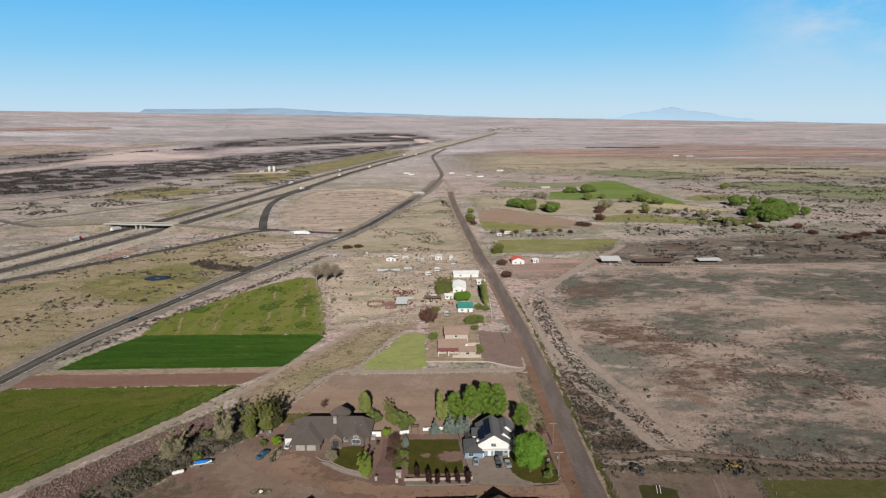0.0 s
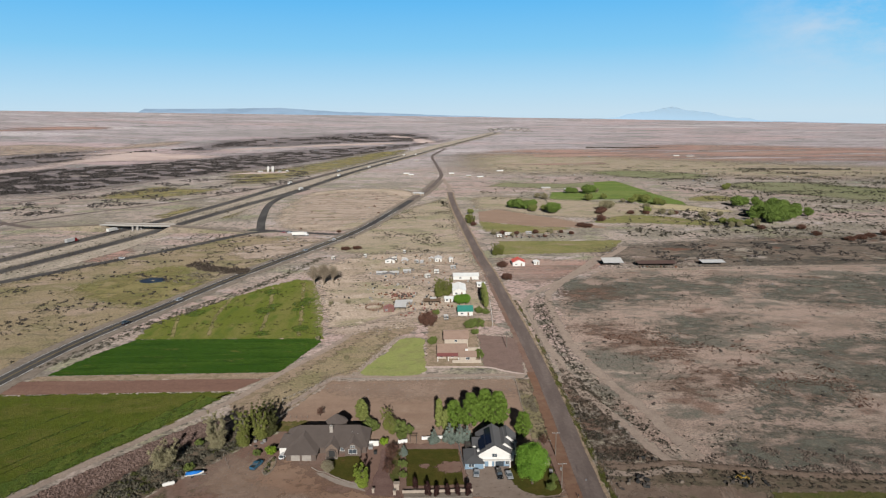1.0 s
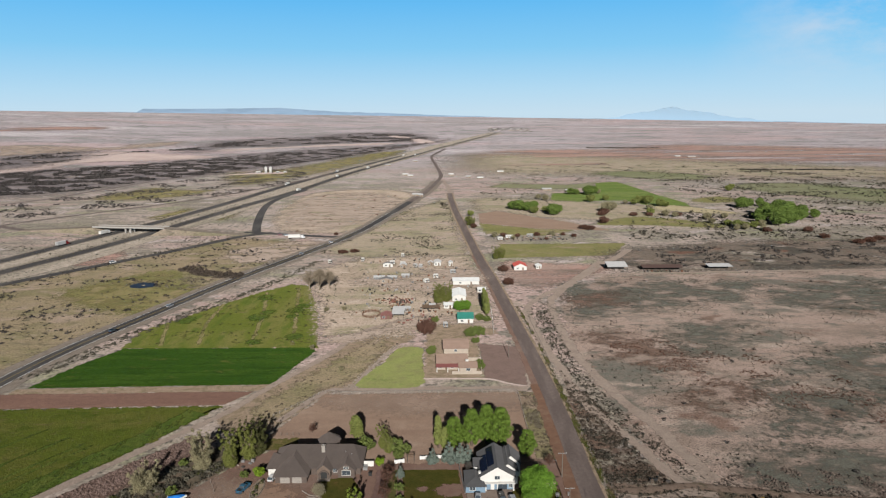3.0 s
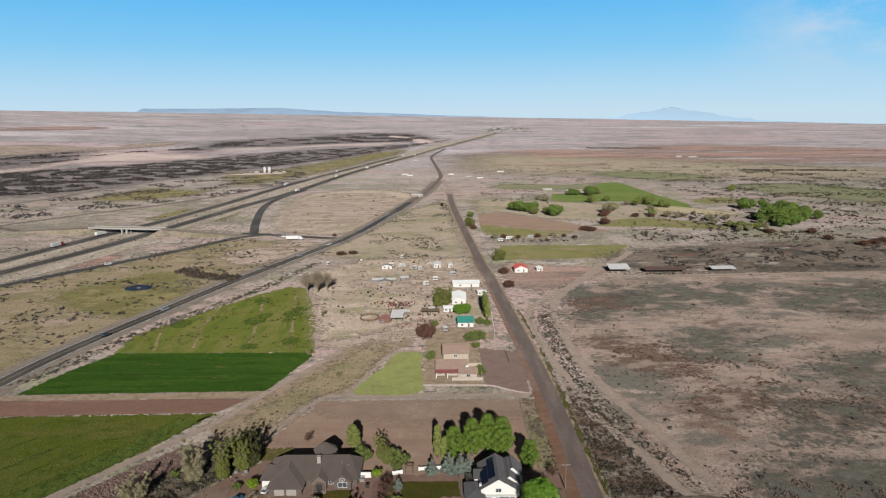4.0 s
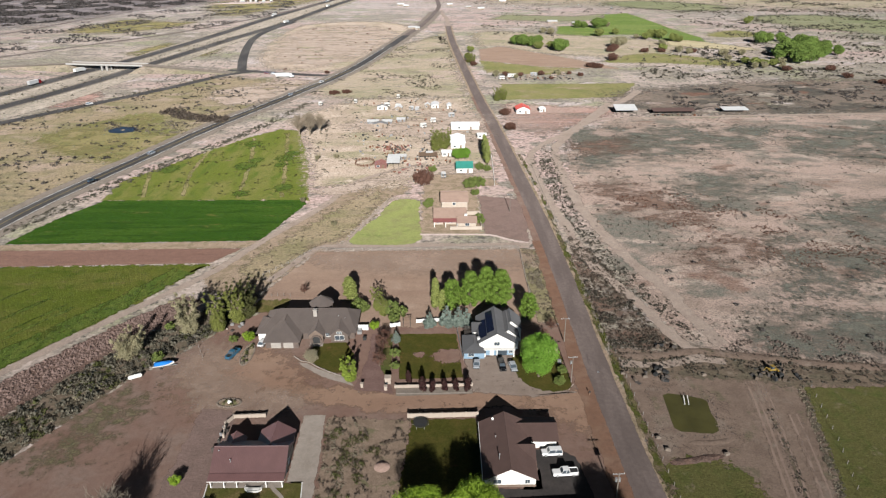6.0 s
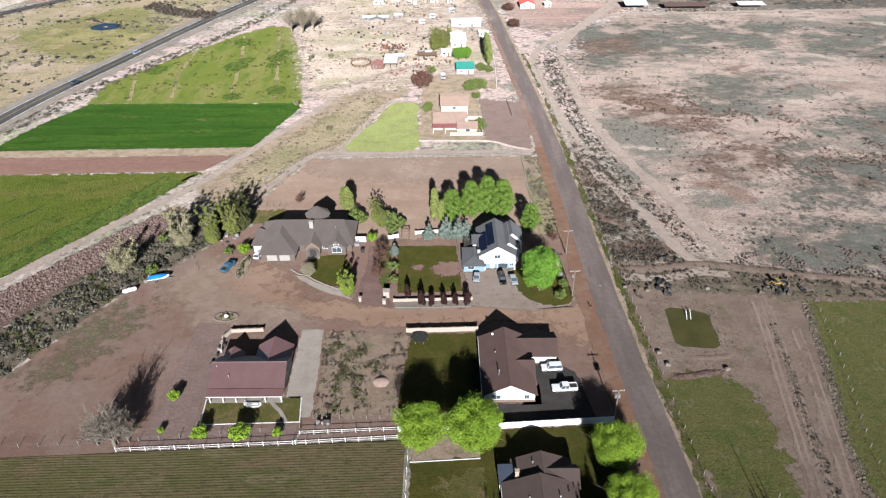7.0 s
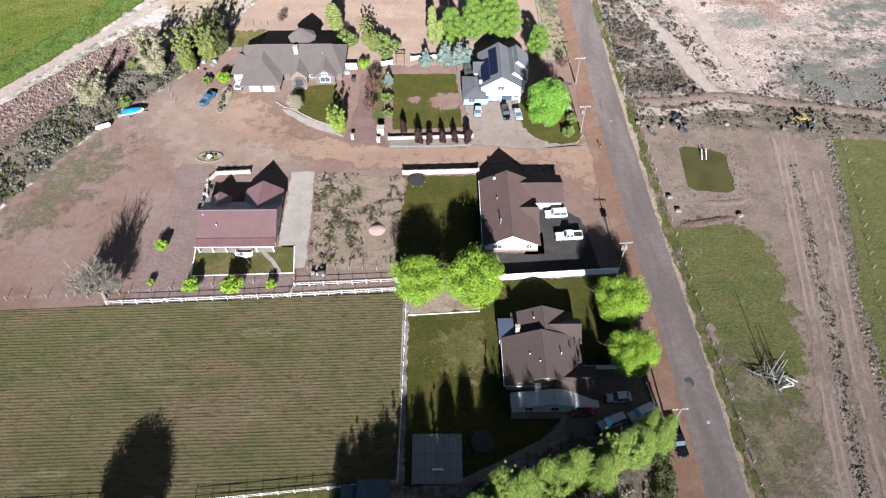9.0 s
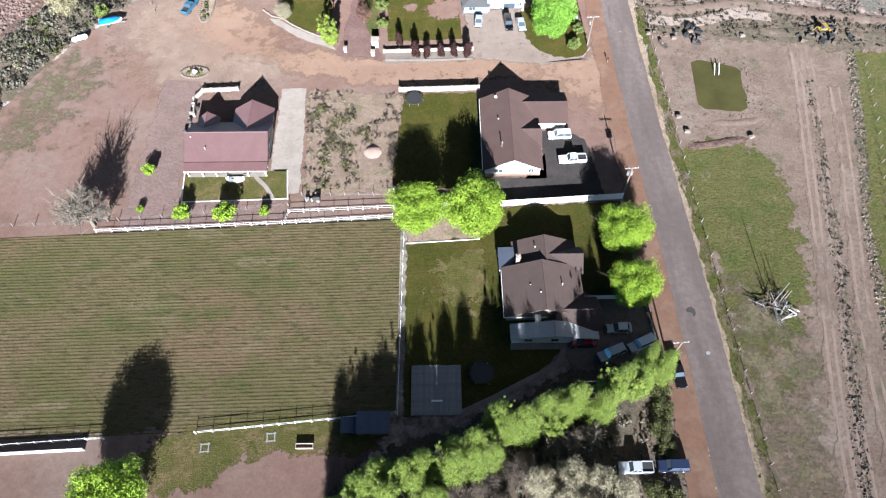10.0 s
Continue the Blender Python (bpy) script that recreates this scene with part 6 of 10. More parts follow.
farm_shed("cattle_shed", 141, 168, 486, 492, 2.6, 3.4, M["darkwood"], M["brownroof"], "long low cattle shed with a dark roof", posts=True)
farm_shed("cattle_shed", 188, 204, 488, 495, 2.6, 3.2, M["darkwood"], M["tinroof"], "small open cattle shed with a grey roof", posts=True)
for k, (x, y, w, d) in enumerate(((-3.4, 513, 5, 8), (-8.6, 511, 3.4, 4), (6.2, 510, 2.8, 4), (-28.2, 504, 4.6, 5), (-39.5, 507, 7, 3), (-37, 460, 8, 4))):
    farm_shed("outbuilding", x - w / 2, x + w / 2, y - d / 2, y + d / 2, 2.6, 3.6, (M["white"], M["tanwall"])[k % 2], (M["tinroof"], M["greywood"])[k > 3], "pale outbuilding with a metal roof on the plain", "y", "outbuildings on the plain")
for x, y, n, t in ((-14.6, 491, 6, 6), (-19.4, 504, 4.6, -20), (1.6, 362, 4, 10), (-44, 540, 3.6, 0), (-30.6, 541, 3.6, 10), (-60, 526, 3.4, -12), (-84, 519, 3.6, 30), (51, 610, 8, 14), (60, 619, 12, -4), (74, 616, 7, 30), (79, 624, 10, 8), (95, 617, 9, -12), (104, 626, 6, 40)):
    trailer(x, y, n * 0.55, t, (M["white"], M["tinroof"], M["tanwall"])[int(abs(x)) % 3], "pale trailer home standing on bare ground")
for x, y, w in ((150, 990, 18), (176, 970, 8), (109, 1290, 16), (600, 1665, 26), (575, 1690, 18), (-34, 937, 16), (-28, 930, 8), (-65, 1246, 14), (-55, 1220, 12), (17, 1240, 12), (46, 1195, 12), (65, 1170, 14), (-114, 1486, 16), (-60, 1600, 14)):
    farm_shed("far_house", x - w / 2.8, x + w / 2.8, y, y + 7, 2.6, 3.8, M["tanwall"], (M["tinroof"], M["whiteroof"])[int(abs(x)) % 2], "far pale farm building", "x", "far farm buildings")


for x, y, w, d in ((-42.5, 469, 7, 4), (-33.6, 469, 6, 3.4), (-25, 474, 5, 3.6), (-20.7, 394, 5, 3)):
    farm_shed("outbuilding", x - w / 2, x + w / 2, y - d / 2, y + d / 2, 1.9, 2.6, M["greywood"], M["tinroof"], "low grey shed of weathered boards among scrap", "x", "outbuildings on the plain")
for x, y, n, t in ((-36.9, 515, 3.6, 20), (-28.8, 511, 3.8, -10), (-15.5, 502, 3.2, 80), (-10.4, 458, 3.4, 35), (-4.3, 471, 3.4, 0), (7.5, 484, 3.6, 15), (-5.8, 397.5, 3.8, 5)):
    trailer(x, y, n, t, (M["white"], M["tinroof"])[int(abs(x)) % 2], "small pale caravan parked among scrap")


# ---- trees and scrub ----
M["bark"] = plain("grey_brown_bark", (0.088, 0.066, 0.0495), 0.95, vary=0.2, bump=0.5)
M["palebark"] = plain("pale_bark", (0.198, 0.1595, 0.1155), 0.95, vary=0.2)
M["twigbark"] = plain("tan_grey_twigs", (0.120, 0.100, 0.078), 0.95, vary=0.2)
M["leaf_bright"] = leafy("bright_spring_leaves", (0.1289, 0.1964, 0.0307), (0.0736, 0.1227, 0.0184))
M["leaf_maple"] = leafy("strong_green_leaves", (0.1439, 0.2633, 0.0316), (0.0807, 0.1667, 0.0193))
M["leaf_elm"] = leafy("yellow_green_leaves", (0.1943, 0.2467, 0.0389), (0.1166, 0.1570, 0.0239))
M["leaf_green"] = leafy("green_leaves", (0.1316, 0.1609, 0.0429), (0.0782, 0.1073, 0.0272))
M["leaf_grove"] = leafy("light_green_leaves", (0.1365, 0.1950, 0.0429), (0.0754, 0.1196, 0.0260))
M["leaf_feather"] = leafy("thin_olive_yellow_leaves", (0.1588, 0.1703, 0.0432), (0.0915, 0.1017, 0.0267))
M["leaf_lime"] = leafy("lime_leaves", (0.1826, 0.2633, 0.0231), (0.1054, 0.1736, 0.0140))
M["leaf_bud"] = leafy("budding_yellow_green_leaves", (0.1930, 0.2145, 0.0608), (0.1287, 0.1502, 0.0429))
M["leaf_tan"] = leafy("tan_catkins", (0.2600, 0.2340, 0.1404), (0.1625, 0.1456, 0.0858))
M["leaf_cream"] = leafy("cream_catkins", (0.2925, 0.2600, 0.1755), (0.1950, 0.1716, 0.1144))
M["leaf_belt"] = leafy("pale_spring_leaves", (0.1674, 0.2160, 0.0432), (0.1134, 0.1566, 0.0292), 0.3)
M["leaf_olive"] = leafy("olive_leaves", (0.0713, 0.0731, 0.0251), (0.0443, 0.0482, 0.0162))
M["leaf_red"] = leafy("dark_red_leaves", (0.0363, 0.0149, 0.0132), (0.0248, 0.0099, 0.0099))
M["leaf_rust"] = leafy("rusty_twigs", (0.1216, 0.0608, 0.0429), (0.0786, 0.0429, 0.0322))
M["leaf_spruce"] = leafy("blue_spruce_needles", (0.1560, 0.1885, 0.1586), (0.0910, 0.1170, 0.1014), 0.1)
M["scrub_grey"] = leafy("grey_sagebrush", (0.106, 0.098, 0.074), (0.068, 0.062, 0.046), 0.15)
M["straw"] = leafy("pale_straw_weeds", (0.198, 0.1705, 0.1265), (0.121, 0.1045, 0.0715), 0.2)
M["scrub_dark"] = leafy("dark_greasewood", (0.0605, 0.055, 0.0413), (0.0358, 0.033, 0.0275), 0.15)
M["scrub_black"] = leafy("dark_river_brush", (0.0633, 0.055, 0.0506), (0.0341, 0.0303, 0.0286), 0.1)
M["scrub_river"] = leafy("dark_river_thicket", (0.0761, 0.0676, 0.0650), (0.0390, 0.0344, 0.0334), 0.1)
M["scrub_green"] = leafy("green_weeds", (0.0743, 0.0798, 0.0275), (0.0495, 0.055, 0.0193), 0.2)
M["scrub_twig"] = leafy("brown_grey_twigs", (0.098, 0.078, 0.062), (0.055, 0.043, 0.035), 0.15)
M["scrub_brown"] = leafy("dry_brown_weeds", (0.098, 0.077, 0.060), (0.058, 0.045, 0.035), 0.2)
RNG = np.random.default_rng(11)


def quads(name, centre, normal, size, mat):
    """A mesh of loose square leaves: centres, facing directions and sizes."""
    n = len(centre)
    t = RNG.normal(size=(n, 3))
    normal = normal / np.linalg.norm(normal, axis=1, keepdims=True)
    t -= normal * (t * normal).sum(1, keepdims=True)
    t /= np.linalg.norm(t, axis=1, keepdims=True)
    b = np.cross(normal, t)
    s = size[:, None]
    bend = normal * s * 0.25
    v = np.stack([centre - t * s, centre - b * s * 0.7 + bend, centre + t * s, centre + b * s * 0.7 + bend], 1).reshape(-1, 3)
    me = bpy.data.meshes.new(name)
    me.vertices.add(4 * n)
    me.vertices.foreach_set("co", v.ravel())
    me.loops.add(4 * n)
    me.loops.foreach_set("vertex_index", np.arange(4 * n, dtype=np.int32))
    me.polygons.add(n)
    me.polygons.foreach_set("loop_start", np.arange(0, 4 * n, 4, dtype=np.int32))
    me.update(calc_edges=True)
    me.materials.append(mat)
    return me


def lobes(kind, height, r, count):
    """Centres and radii of the clumps that a crown is made of."""
    out = []
    for i in range(count):
        u, a = (i + 0.5) / count, 2.399963 * i
        jit = RNG.normal(0, 0.10, 3)
        if kind == "round":
            z = 1 - 2 * u
            out_by = RNG.uniform(0.58, 0.8)
            rad = math.sqrt(max(0.0, 1 - z * z)) * out_by
            c = (rad * r * math.cos(a), rad * r * math.sin(a), height * (0.56 + 0.42 * out_by * z))
            s = r * RNG.uniform(0.26, 0.44)
        elif kind == "column":
            c = (0.35 * r * math.cos(a), 0.35 * r * math.sin(a), height * (0.14 + 0.78 * u))
            s = r * (0.75 - 0.45 * abs(u - 0.35)) * RNG.uniform(0.8, 1.1)
        elif kind == "full":
            k = 0.12 + 0.9 * (1 - u) ** 0.8 * min(1, 0.6 + u * 3)
            c = (0.7 * k * r * math.cos(a), 0.7 * k * r * math.sin(a), height * (0.12 + 0.8 * u))
            s = r * RNG.uniform(0.16, 0.36)
        elif kind == "plume":
            stem, v = i % 11, 0.08 + 0.92 * (i // 11) / max(1, (count - 1) // 11)
            q = 2.4 * stem + 0.4
            top = 1.0 - 0.38 * ((stem * 7) % 11) / 11
            lean = (0.3 + 0.55 * ((stem * 4) % 11) / 11) * (stem > 0)
            c = (r * lean * (0.35 + 0.65 * v) * math.cos(q), r * lean * (0.35 + 0.65 * v) * math.sin(q), height * top * (0.08 + 0.88 * v))
            s = r * (0.27 - 0.17 * v) * RNG.uniform(0.7, 1.2)
        elif kind == "oval":
            k = 0.72 * math.sin(math.pi * min(1, 0.16 + u * 0.8)) ** 0.75
            c = (k * r * math.cos(a), k * r * math.sin(a), height * (0.12 + 0.8 * u))
            s = r * RNG.uniform(0.2, 0.36)
        elif kind == "cone":
            k = 1 - u
            c = (k * r * 0.65 * math.cos(a), k * r * 0.65 * math.sin(a), height * (0.08 + 0.84 * u))
            s = max(0.25, r * 0.5 * k)
        else:
            k = 0.45 + 0.55 * math.sin(math.pi * min(1, u * 1.05))
            c = (0.75 * k * r * math.cos(a), 0.75 * k * r * math.sin(a), height * (0.28 + 0.62 * u))
            s = r * RNG.uniform(0.25, 0.42)
        out.append((c[0] + jit[0] * r, c[1] + jit[1] * r, c[2] + jit[2] * r * 0.6, s))
    return np.array(out)


def make_tree(name, label, kind, height, r, leaf, count=26, leaves=7000, size=0.22, bark=None, limbs=7, fill=0.55):
    """A tapered trunk with limbs, and a crown of loose leaves in uneven clumps."""
    ob = base(name, pose(0, 0, 0), label, "tree", "trees of the place")
    lo = lobes(kind, height, r, count)
    bm = bmesh.new()
    thick = 0.028 * height + 0.06
    fork = height * (0.85 if kind in ("cone", "column") else 0.38)
    pts = [Vector((0, 0, -0.1)), Vector((RNG.normal(0, 0.1), RNG.normal(0, 0.1), fork * 0.5)), Vector((RNG.normal(0, 0.15), RNG.normal(0, 0.15), fork))]
    tube(bm, pts[0], pts[1], thick, thick * 0.8, 8)
    tube(bm, pts[1], pts[2], thick * 0.8, thick * 0.55, 8)
    trunk = part("trunk", bm, bark or M["bark"], ob)
    for i in range(limbs):
        c = lo[(i * count) // max(1, limbs)]
        a = pts[1].lerp(pts[2], 0.35 + 0.6 * i / max(1, limbs))
        if kind in ("cone", "column"):
            a = Vector((0, 0, c[2] * 0.8))
        b = Vector(c[:3])
        mid = a.lerp(b, 0.5) + Vector((0, 0, 0.08 * height))
        bm = bmesh.new()
        tube(bm, a, mid, thick * 0.42, thick * 0.28, 6)
        tube(bm, mid, b, thick * 0.28, thick * 0.08, 6)
        for k in range(2):
            e = b + Vector(RNG.normal(0, 0.35 * r, 3))
            tube(bm, mid.lerp(b, 0.4 + 0.3 * k), e, thick * 0.14, 0.02, 5)
        part("limb", bm, bark or M["bark"], ob)
    if leaves:
        pick = RNG.choice(len(lo), leaves, p=lo[:, 3] ** 2 / (lo[:, 3] ** 2).sum())
        d = RNG.normal(size=(leaves, 3))
        d /= np.linalg.norm(d, axis=1, keepdims=True)
        rad = lo[pick, 3] * RNG.uniform(fill, 1.0, leaves) ** 0.6 * (1 + 0.16 * np.sin(5 * d[:, 0] + pick) * np.cos(4 * d[:, 1] + pick))
        c = lo[pick, :3] + d * rad[:, None]
        c[:, 2] = np.maximum(c[:, 2], 0.25)
        crown = new("crown", quads("crown", c, d + RNG.normal(0, 0.5, (leaves, 3)), size * RNG.uniform(0.6, 1.35, leaves), leaf))
        crown.parent = ob
    return ob


def bare_tree(name, label, height, r, mat, n=9):
    """A leafless tree: trunk, limbs and a haze of twigs, each limb with its own."""
    ob = base(name, pose(0, 0, 0), label, "tree", "trees of the place")
    bm = bmesh.new()
    tube(bm, (0, 0, -0.1), (0.1, 0, height * 0.25), 0.3, 0.22, 8)
    part("trunk", bm, mat, ob)
    for i in range(n):
        a = 2.4 * i
        bm = bmesh.new()
        up = RNG.uniform(0.55, 1.0)
        e = Vector((r * 0.75 * math.cos(a) * (1.25 - up), r * 0.75 * math.sin(a) * (1.25 - up), height * up))
        s = Vector((0.1, 0, height * 0.2))
        tube(bm, s, e, 0.13, 0.04, 6)
        for k in range(16):
            p = s.lerp(e, 0.3 + 0.7 * k / 16)
            q = p + Vector((RNG.normal(0, 0.28 * r), RNG.normal(0, 0.28 * r), RNG.uniform(0.05, 0.3) * height))
            tube(bm, p, q, 0.06, 0.022, 4, False)
            for j in range(4):
                w = p.lerp(q, RNG.uniform(0.3, 1.0))
                tube(bm, w, w + Vector(RNG.normal(0, 0.11 * r, 3)) + Vector((0, 0, 0.1 * r)), 0.034, 0.016, 3, False)
        part("limb", bm, mat, ob)
    return ob


def place(src, x, y, size=1.0, tall=None, turn=None, first=[]):
    """Puts a copy of a tree on the ground; the first use of a tree moves the tree itself."""
    m = Matrix.LocRotScale((x, y, rise(x, y)), Euler((0, 0, RNG.uniform(0, 6.28) if turn is None else turn)), (size, size, tall or size))
    if src.name not in first:
        first.append(src.name)
        src.matrix_basis = m
        return src
    one = copy_thing(src, Matrix.Identity(4))
    one.matrix_basis = m
    return one


shade = make_tree("shade_tree", "round bright green shade tree in full leaf", "round", 10, 5.4, M["leaf_lime"], 64, 52000, 0.125, None, 7, 0.25)
maple = make_tree("shade_tree", "dense tall green tree beside a house", "tall", 12.5, 5.2, M["leaf_maple"], 44, 30000, 0.14, None, 7, 0.4)
grove = make_tree("grove_tree", "tall green tree in a dense row", "oval", 14.5, 3.9, M["leaf_bright"], 60, 30000, 0.125, None, 7, 0.35)
poplar = make_tree("poplar", "narrow upright pale green poplar", "column", 11, 1.6, M["leaf_bud"], 22, 4200, 0.2, limbs=5)
budding = make_tree("cottonwood", "tall cottonwood with thin tan spring buds", "plume", 12.5, 4.4, M["leaf_tan"], 110, 24000, 0.125, M["palebark"], 14, 0.1)
willow = make_tree("willow", "yellow green willow in thin leaf", "plume", 13, 3.8, M["leaf_feather"], 110, 26000, 0.125, M["palebark"], 12, 0.1)
darkwillow = make_tree("willow", "dark olive tree behind a willow", "plume", 11.5, 4.4, M["leaf_olive"], 99, 20000, 0.13, None, 10, 0.1)
elm = make_tree("elm", "small yellow green tree on a front lawn", "plume", 8.6, 3.3, M["leaf_elm"], 99, 16000, 0.12, None, 8, 0.1)
small = make_tree("young_tree", "small round lime green young tree", "round", 3.4, 1.7, M["leaf_lime"], 16, 2200, 0.14, None, 4)
redcol = make_tree("red_leaf_tree", "small upright dark red tree at a wall", "column", 4.4, 0.9, M["leaf_red"], 12, 1800, 0.13, None, 4, 0.4)
plum = make_tree("plum_tree", "brownish red plum tree with thin leaf", "round", 6, 2.4, M["leaf_rust"], 20, 1700, 0.12, None, 10, 0.1)
spruce = make_tree("blue_spruce", "blue grey spruce in a garden", "cone", 6.5, 2.4, M["leaf_spruce"], 30, 5200, 0.15, None, 6, 0.4)
bush = make_tree("green_bush", "rounded green garden bush", "round", 2.6, 1.9, M["leaf_green"], 14, 2400, 0.14, None, 4)
rust = make_tree("rust_bush", "large reddish brown bare bush", "round", 4.6, 4.0, M["leaf_rust"], 26, 4800, 0.2, None, 8, 0.4)
oldtan = make_tree("tan_bush", "spreading pale tan bush beside a bank", "plume", 6.8, 4.8, M["leaf_tan"], 110, 18000, 0.12, M["palebark"], 14, 0.1)
bare = bare_tree("bare_tree", "leafless spreading tree with pale twigs", 7.5, 4.6, M["twigbark"], 11)
greybare = bare_tree("bare_tree", "leafless grey brown cottonwood beside a field", 7.5, 4.6, M["palebark"], 14)
belt = make_tree("belt_tree", "yellow green budding tree in a dense belt", "full", 9.6, 4.6, M["leaf_belt"], 110, 26000, 0.10, None, 8, 0.3)
feather = make_tree("belt_tree", "yellow green feathery tree in a dense belt", "plume", 10.4, 4.4, M["leaf_belt"], 110, 24000, 0.115, None, 8, 0.1)
brushy = make_tree("brush_tree", "grey brown brushy tree without leaves", "round", 7.5, 4.6, M["scrub_twig"], 34, 7000, 0.13, M["bark"], 12, 0.1)
olivebush = make_tree("olive_bush", "olive green shrub beside a lane", "round", 2.6, 2.2, M["leaf_olive"], 18, 3000, 0.12, None, 4)
palebelt = make_tree("bare_belt_tree", "cream coloured budding tree in a belt", "tall", 9, 4.2, M["leaf_cream"], 46, 13000, 0.11, M["palebark"], 14, 0.15)

for x, y, s in ((-3.8, 142.9, 0.93), (7.0, 142.4, 1.06), (34.6, 137.8, 0.88), (34.8, 126.4, 0.8)):
    place(shade, x, y, s)
place(maple, 26.6, 194.8, 0.94, 1.04)
for x, y, s, t in ((3.6, 231.6, 0.82, 0.78), (9.6, 232.8, 0.92, 0.94), (14.6, 234.4, 0.86, 1.0), (19.2, 232.8, 0.98, 0.98), (27.4, 225.4, 0.74, 0.66)):
    place(grove, x, y, s, t)
for x, y, s, t in ((-1.6, 231.4, 1.0, 1.1), (-30.2, 239.6, 1.35, 0.78), (-29.0, 238.2, 1.2, 0.7), (0.4, 229.8, 0.8, 0.8)):
    place(poplar, x, y, s, t)
for x, y, s in ((-75.8, 218.6, 1.15), (-78.2, 223, 0.9)):
    place(budding, x, y, s)
for x, y, s in ((-67.4, 219.2, 1.05), (-62.8, 224.0, 1.0), (-18.0, 227.6, 0.62), (-20.0, 231.0, 0.7)):
    place(willow, x, y, s)
for x, y, s in ((-67.0, 230.0, 1.0), (-61.0, 227.6, 0.95), (-63.6, 233.6, 0.9)):
    place(darkwillow, x, y, s)
place(oldtan, -89.6, 206.8, 1.3, 1.2)
place(palebelt, -36.4, 202.4, 0.5, 0.42)
place(elm, -24.4, 193.4, 1.0)
for x, y, s in ((-58.2, 155.4, 0.75), (-49.2, 144.6, 0.98), (-41.4, 144.2, 1.25), (-33.6, 145.2, 0.62), (-58.2, 146.0, 0.45), (-56.8, 213.6, 1.05), (-20.4, 219.6, 0.9)):
    place(small, x, y, s)
for x in (-4.8, -2.2, 1.0, 3.9, 7.1):
    place(redcol, x, 188.5 + 0.03 * x, RNG.uniform(0.85, 1.1))
place(redcol, -8.6, 192.4, 0.9)
for x, y, s in ((-17.0, 207.4, 1.0), (-16.4, 212.2, 0.8), (-17.2, 200.4, 0.85), (-45.8, 243.2, 0.6), (33.8, 219, 0.7), (30.6, 214, 0.6)):
    place(plum, x, y, s)
for x, y, s in ((-3.4, 221.4, 0.85), (2.0, 222.6, 1.1), (5.4, 222.4, 1.05), (8.0, 221.8, 1.0), (-13.2, 213.0, 0.6)):
    place(spruce, x, y, s)
for x, y, s in ((-25.4, 230.6, 1.5), (-16.0, 229.6, 1.6), (-12.6, 228.2, 1.2), (-14.4, 224.6, 0.9), (-13.0, 205.6, 0.8), (-12.8, 199.4, 0.7), (31.6, 191.4, 0.8), (33.4, 196.6, 0.7), (16.8, 303, 1.0), (16.4, 309, 0.8), (-5.4, 322, 1.1), (-4.8, 326, 1.0), (14, 347, 1.6), (18.6, 349, 1.7), (-4, 371, 1.1), (16, 337, 1.0), (20.4, 374, 1.3), (24, 372, 1.1), (-83, 221, 0.8), (-80.4, 204.4, 0.9), (-61.4, 213.8, 0.7)):
    place(bush, x, y, s)
for x, y, s, t in ((-8.4, 352, 1.15, 1.5), (43, 489, 0.9, 0.9), (43, 452, 0.9, 0.9), (136, 664, 1.4, 0.8), (141, 660, 1.3, 0.8), (-98, 642, 0.5, 0.5), (179, 762, 1.2, 1.2), (172, 748, 1.0, 1.0), (-80, 557, 1.0, 0.6), (-71, 560, 0.9, 0.6)):
    place(rust, x, y, s, t)
for x, y, s in ((-66.4, 142.6, 1.25), (-70.0, 143.0, 0.8), (-64.0, 143.8, 0.7), (-67.8, 144.6, 0.9)):
    place(bare, x, y, s)
# dense belt of budding trees along the south garden
for i in range(46):
    u = i / 45
    place((belt, feather, belt)[i % 3], -15 + 51.5 * u + RNG.normal(0, 0.5), 88.6 + 22.4 * u + RNG.normal(0, 1.4), RNG.uniform(0.56, 0.8) * (1.05 - 0.25 * u), RNG.uniform(0.8, 1.25))
for x, y, s in ((-15, 85.4, 0.7), (-10, 86.4, 0.7), (-6, 88.6, 0.65), (-2, 90.2, 0.6)):
    place(belt, x, y, s, 0.7)
# grey brown brushy trees, a bare tree and a cream one behind the belt
for x, y, s in ((-0.8, 91.4, 0.5), (3.0, 91.0, 0.55), (7.1, 93.2, 0.5), (11.4, 94.6, 0.45), (8.6, 89.4, 0.55), (3.4, 87.4, 0.5), (13.4, 96.8, 0.4)):
    place(brushy, x, y, s, s * 0.9)
for x, y, s in ((20.6, 99.2, 0.62), (24.0, 100.0, 0.6), (17.6, 98.4, 0.5)):
    place(bare, x, y, s, s)
for x, y, s in ((15.4, 92.4, 0.62), (19.8, 93.2, 0.7), (24.0, 92.6, 0.66), (27.0, 91.0, 0.6), (18.6, 89.4, 0.7), (22.6, 88.4, 0.7), (26.0, 87.4, 0.6)):
    place(palebelt, x, y, s, 0.8)
for x, y, s in ((36.5, 108.4, 1.0), (36.8, 105.0, 0.9), (35.8, 101.6, 0.9), (33.2, 92.0, 0.9), (35.4, 90.6, 1.0), (36.4, 98.6, 0.7)):
    place(olivebush, x, y, s, s * 0.7)
place(shade, -49.0, 91.0, 0.98)
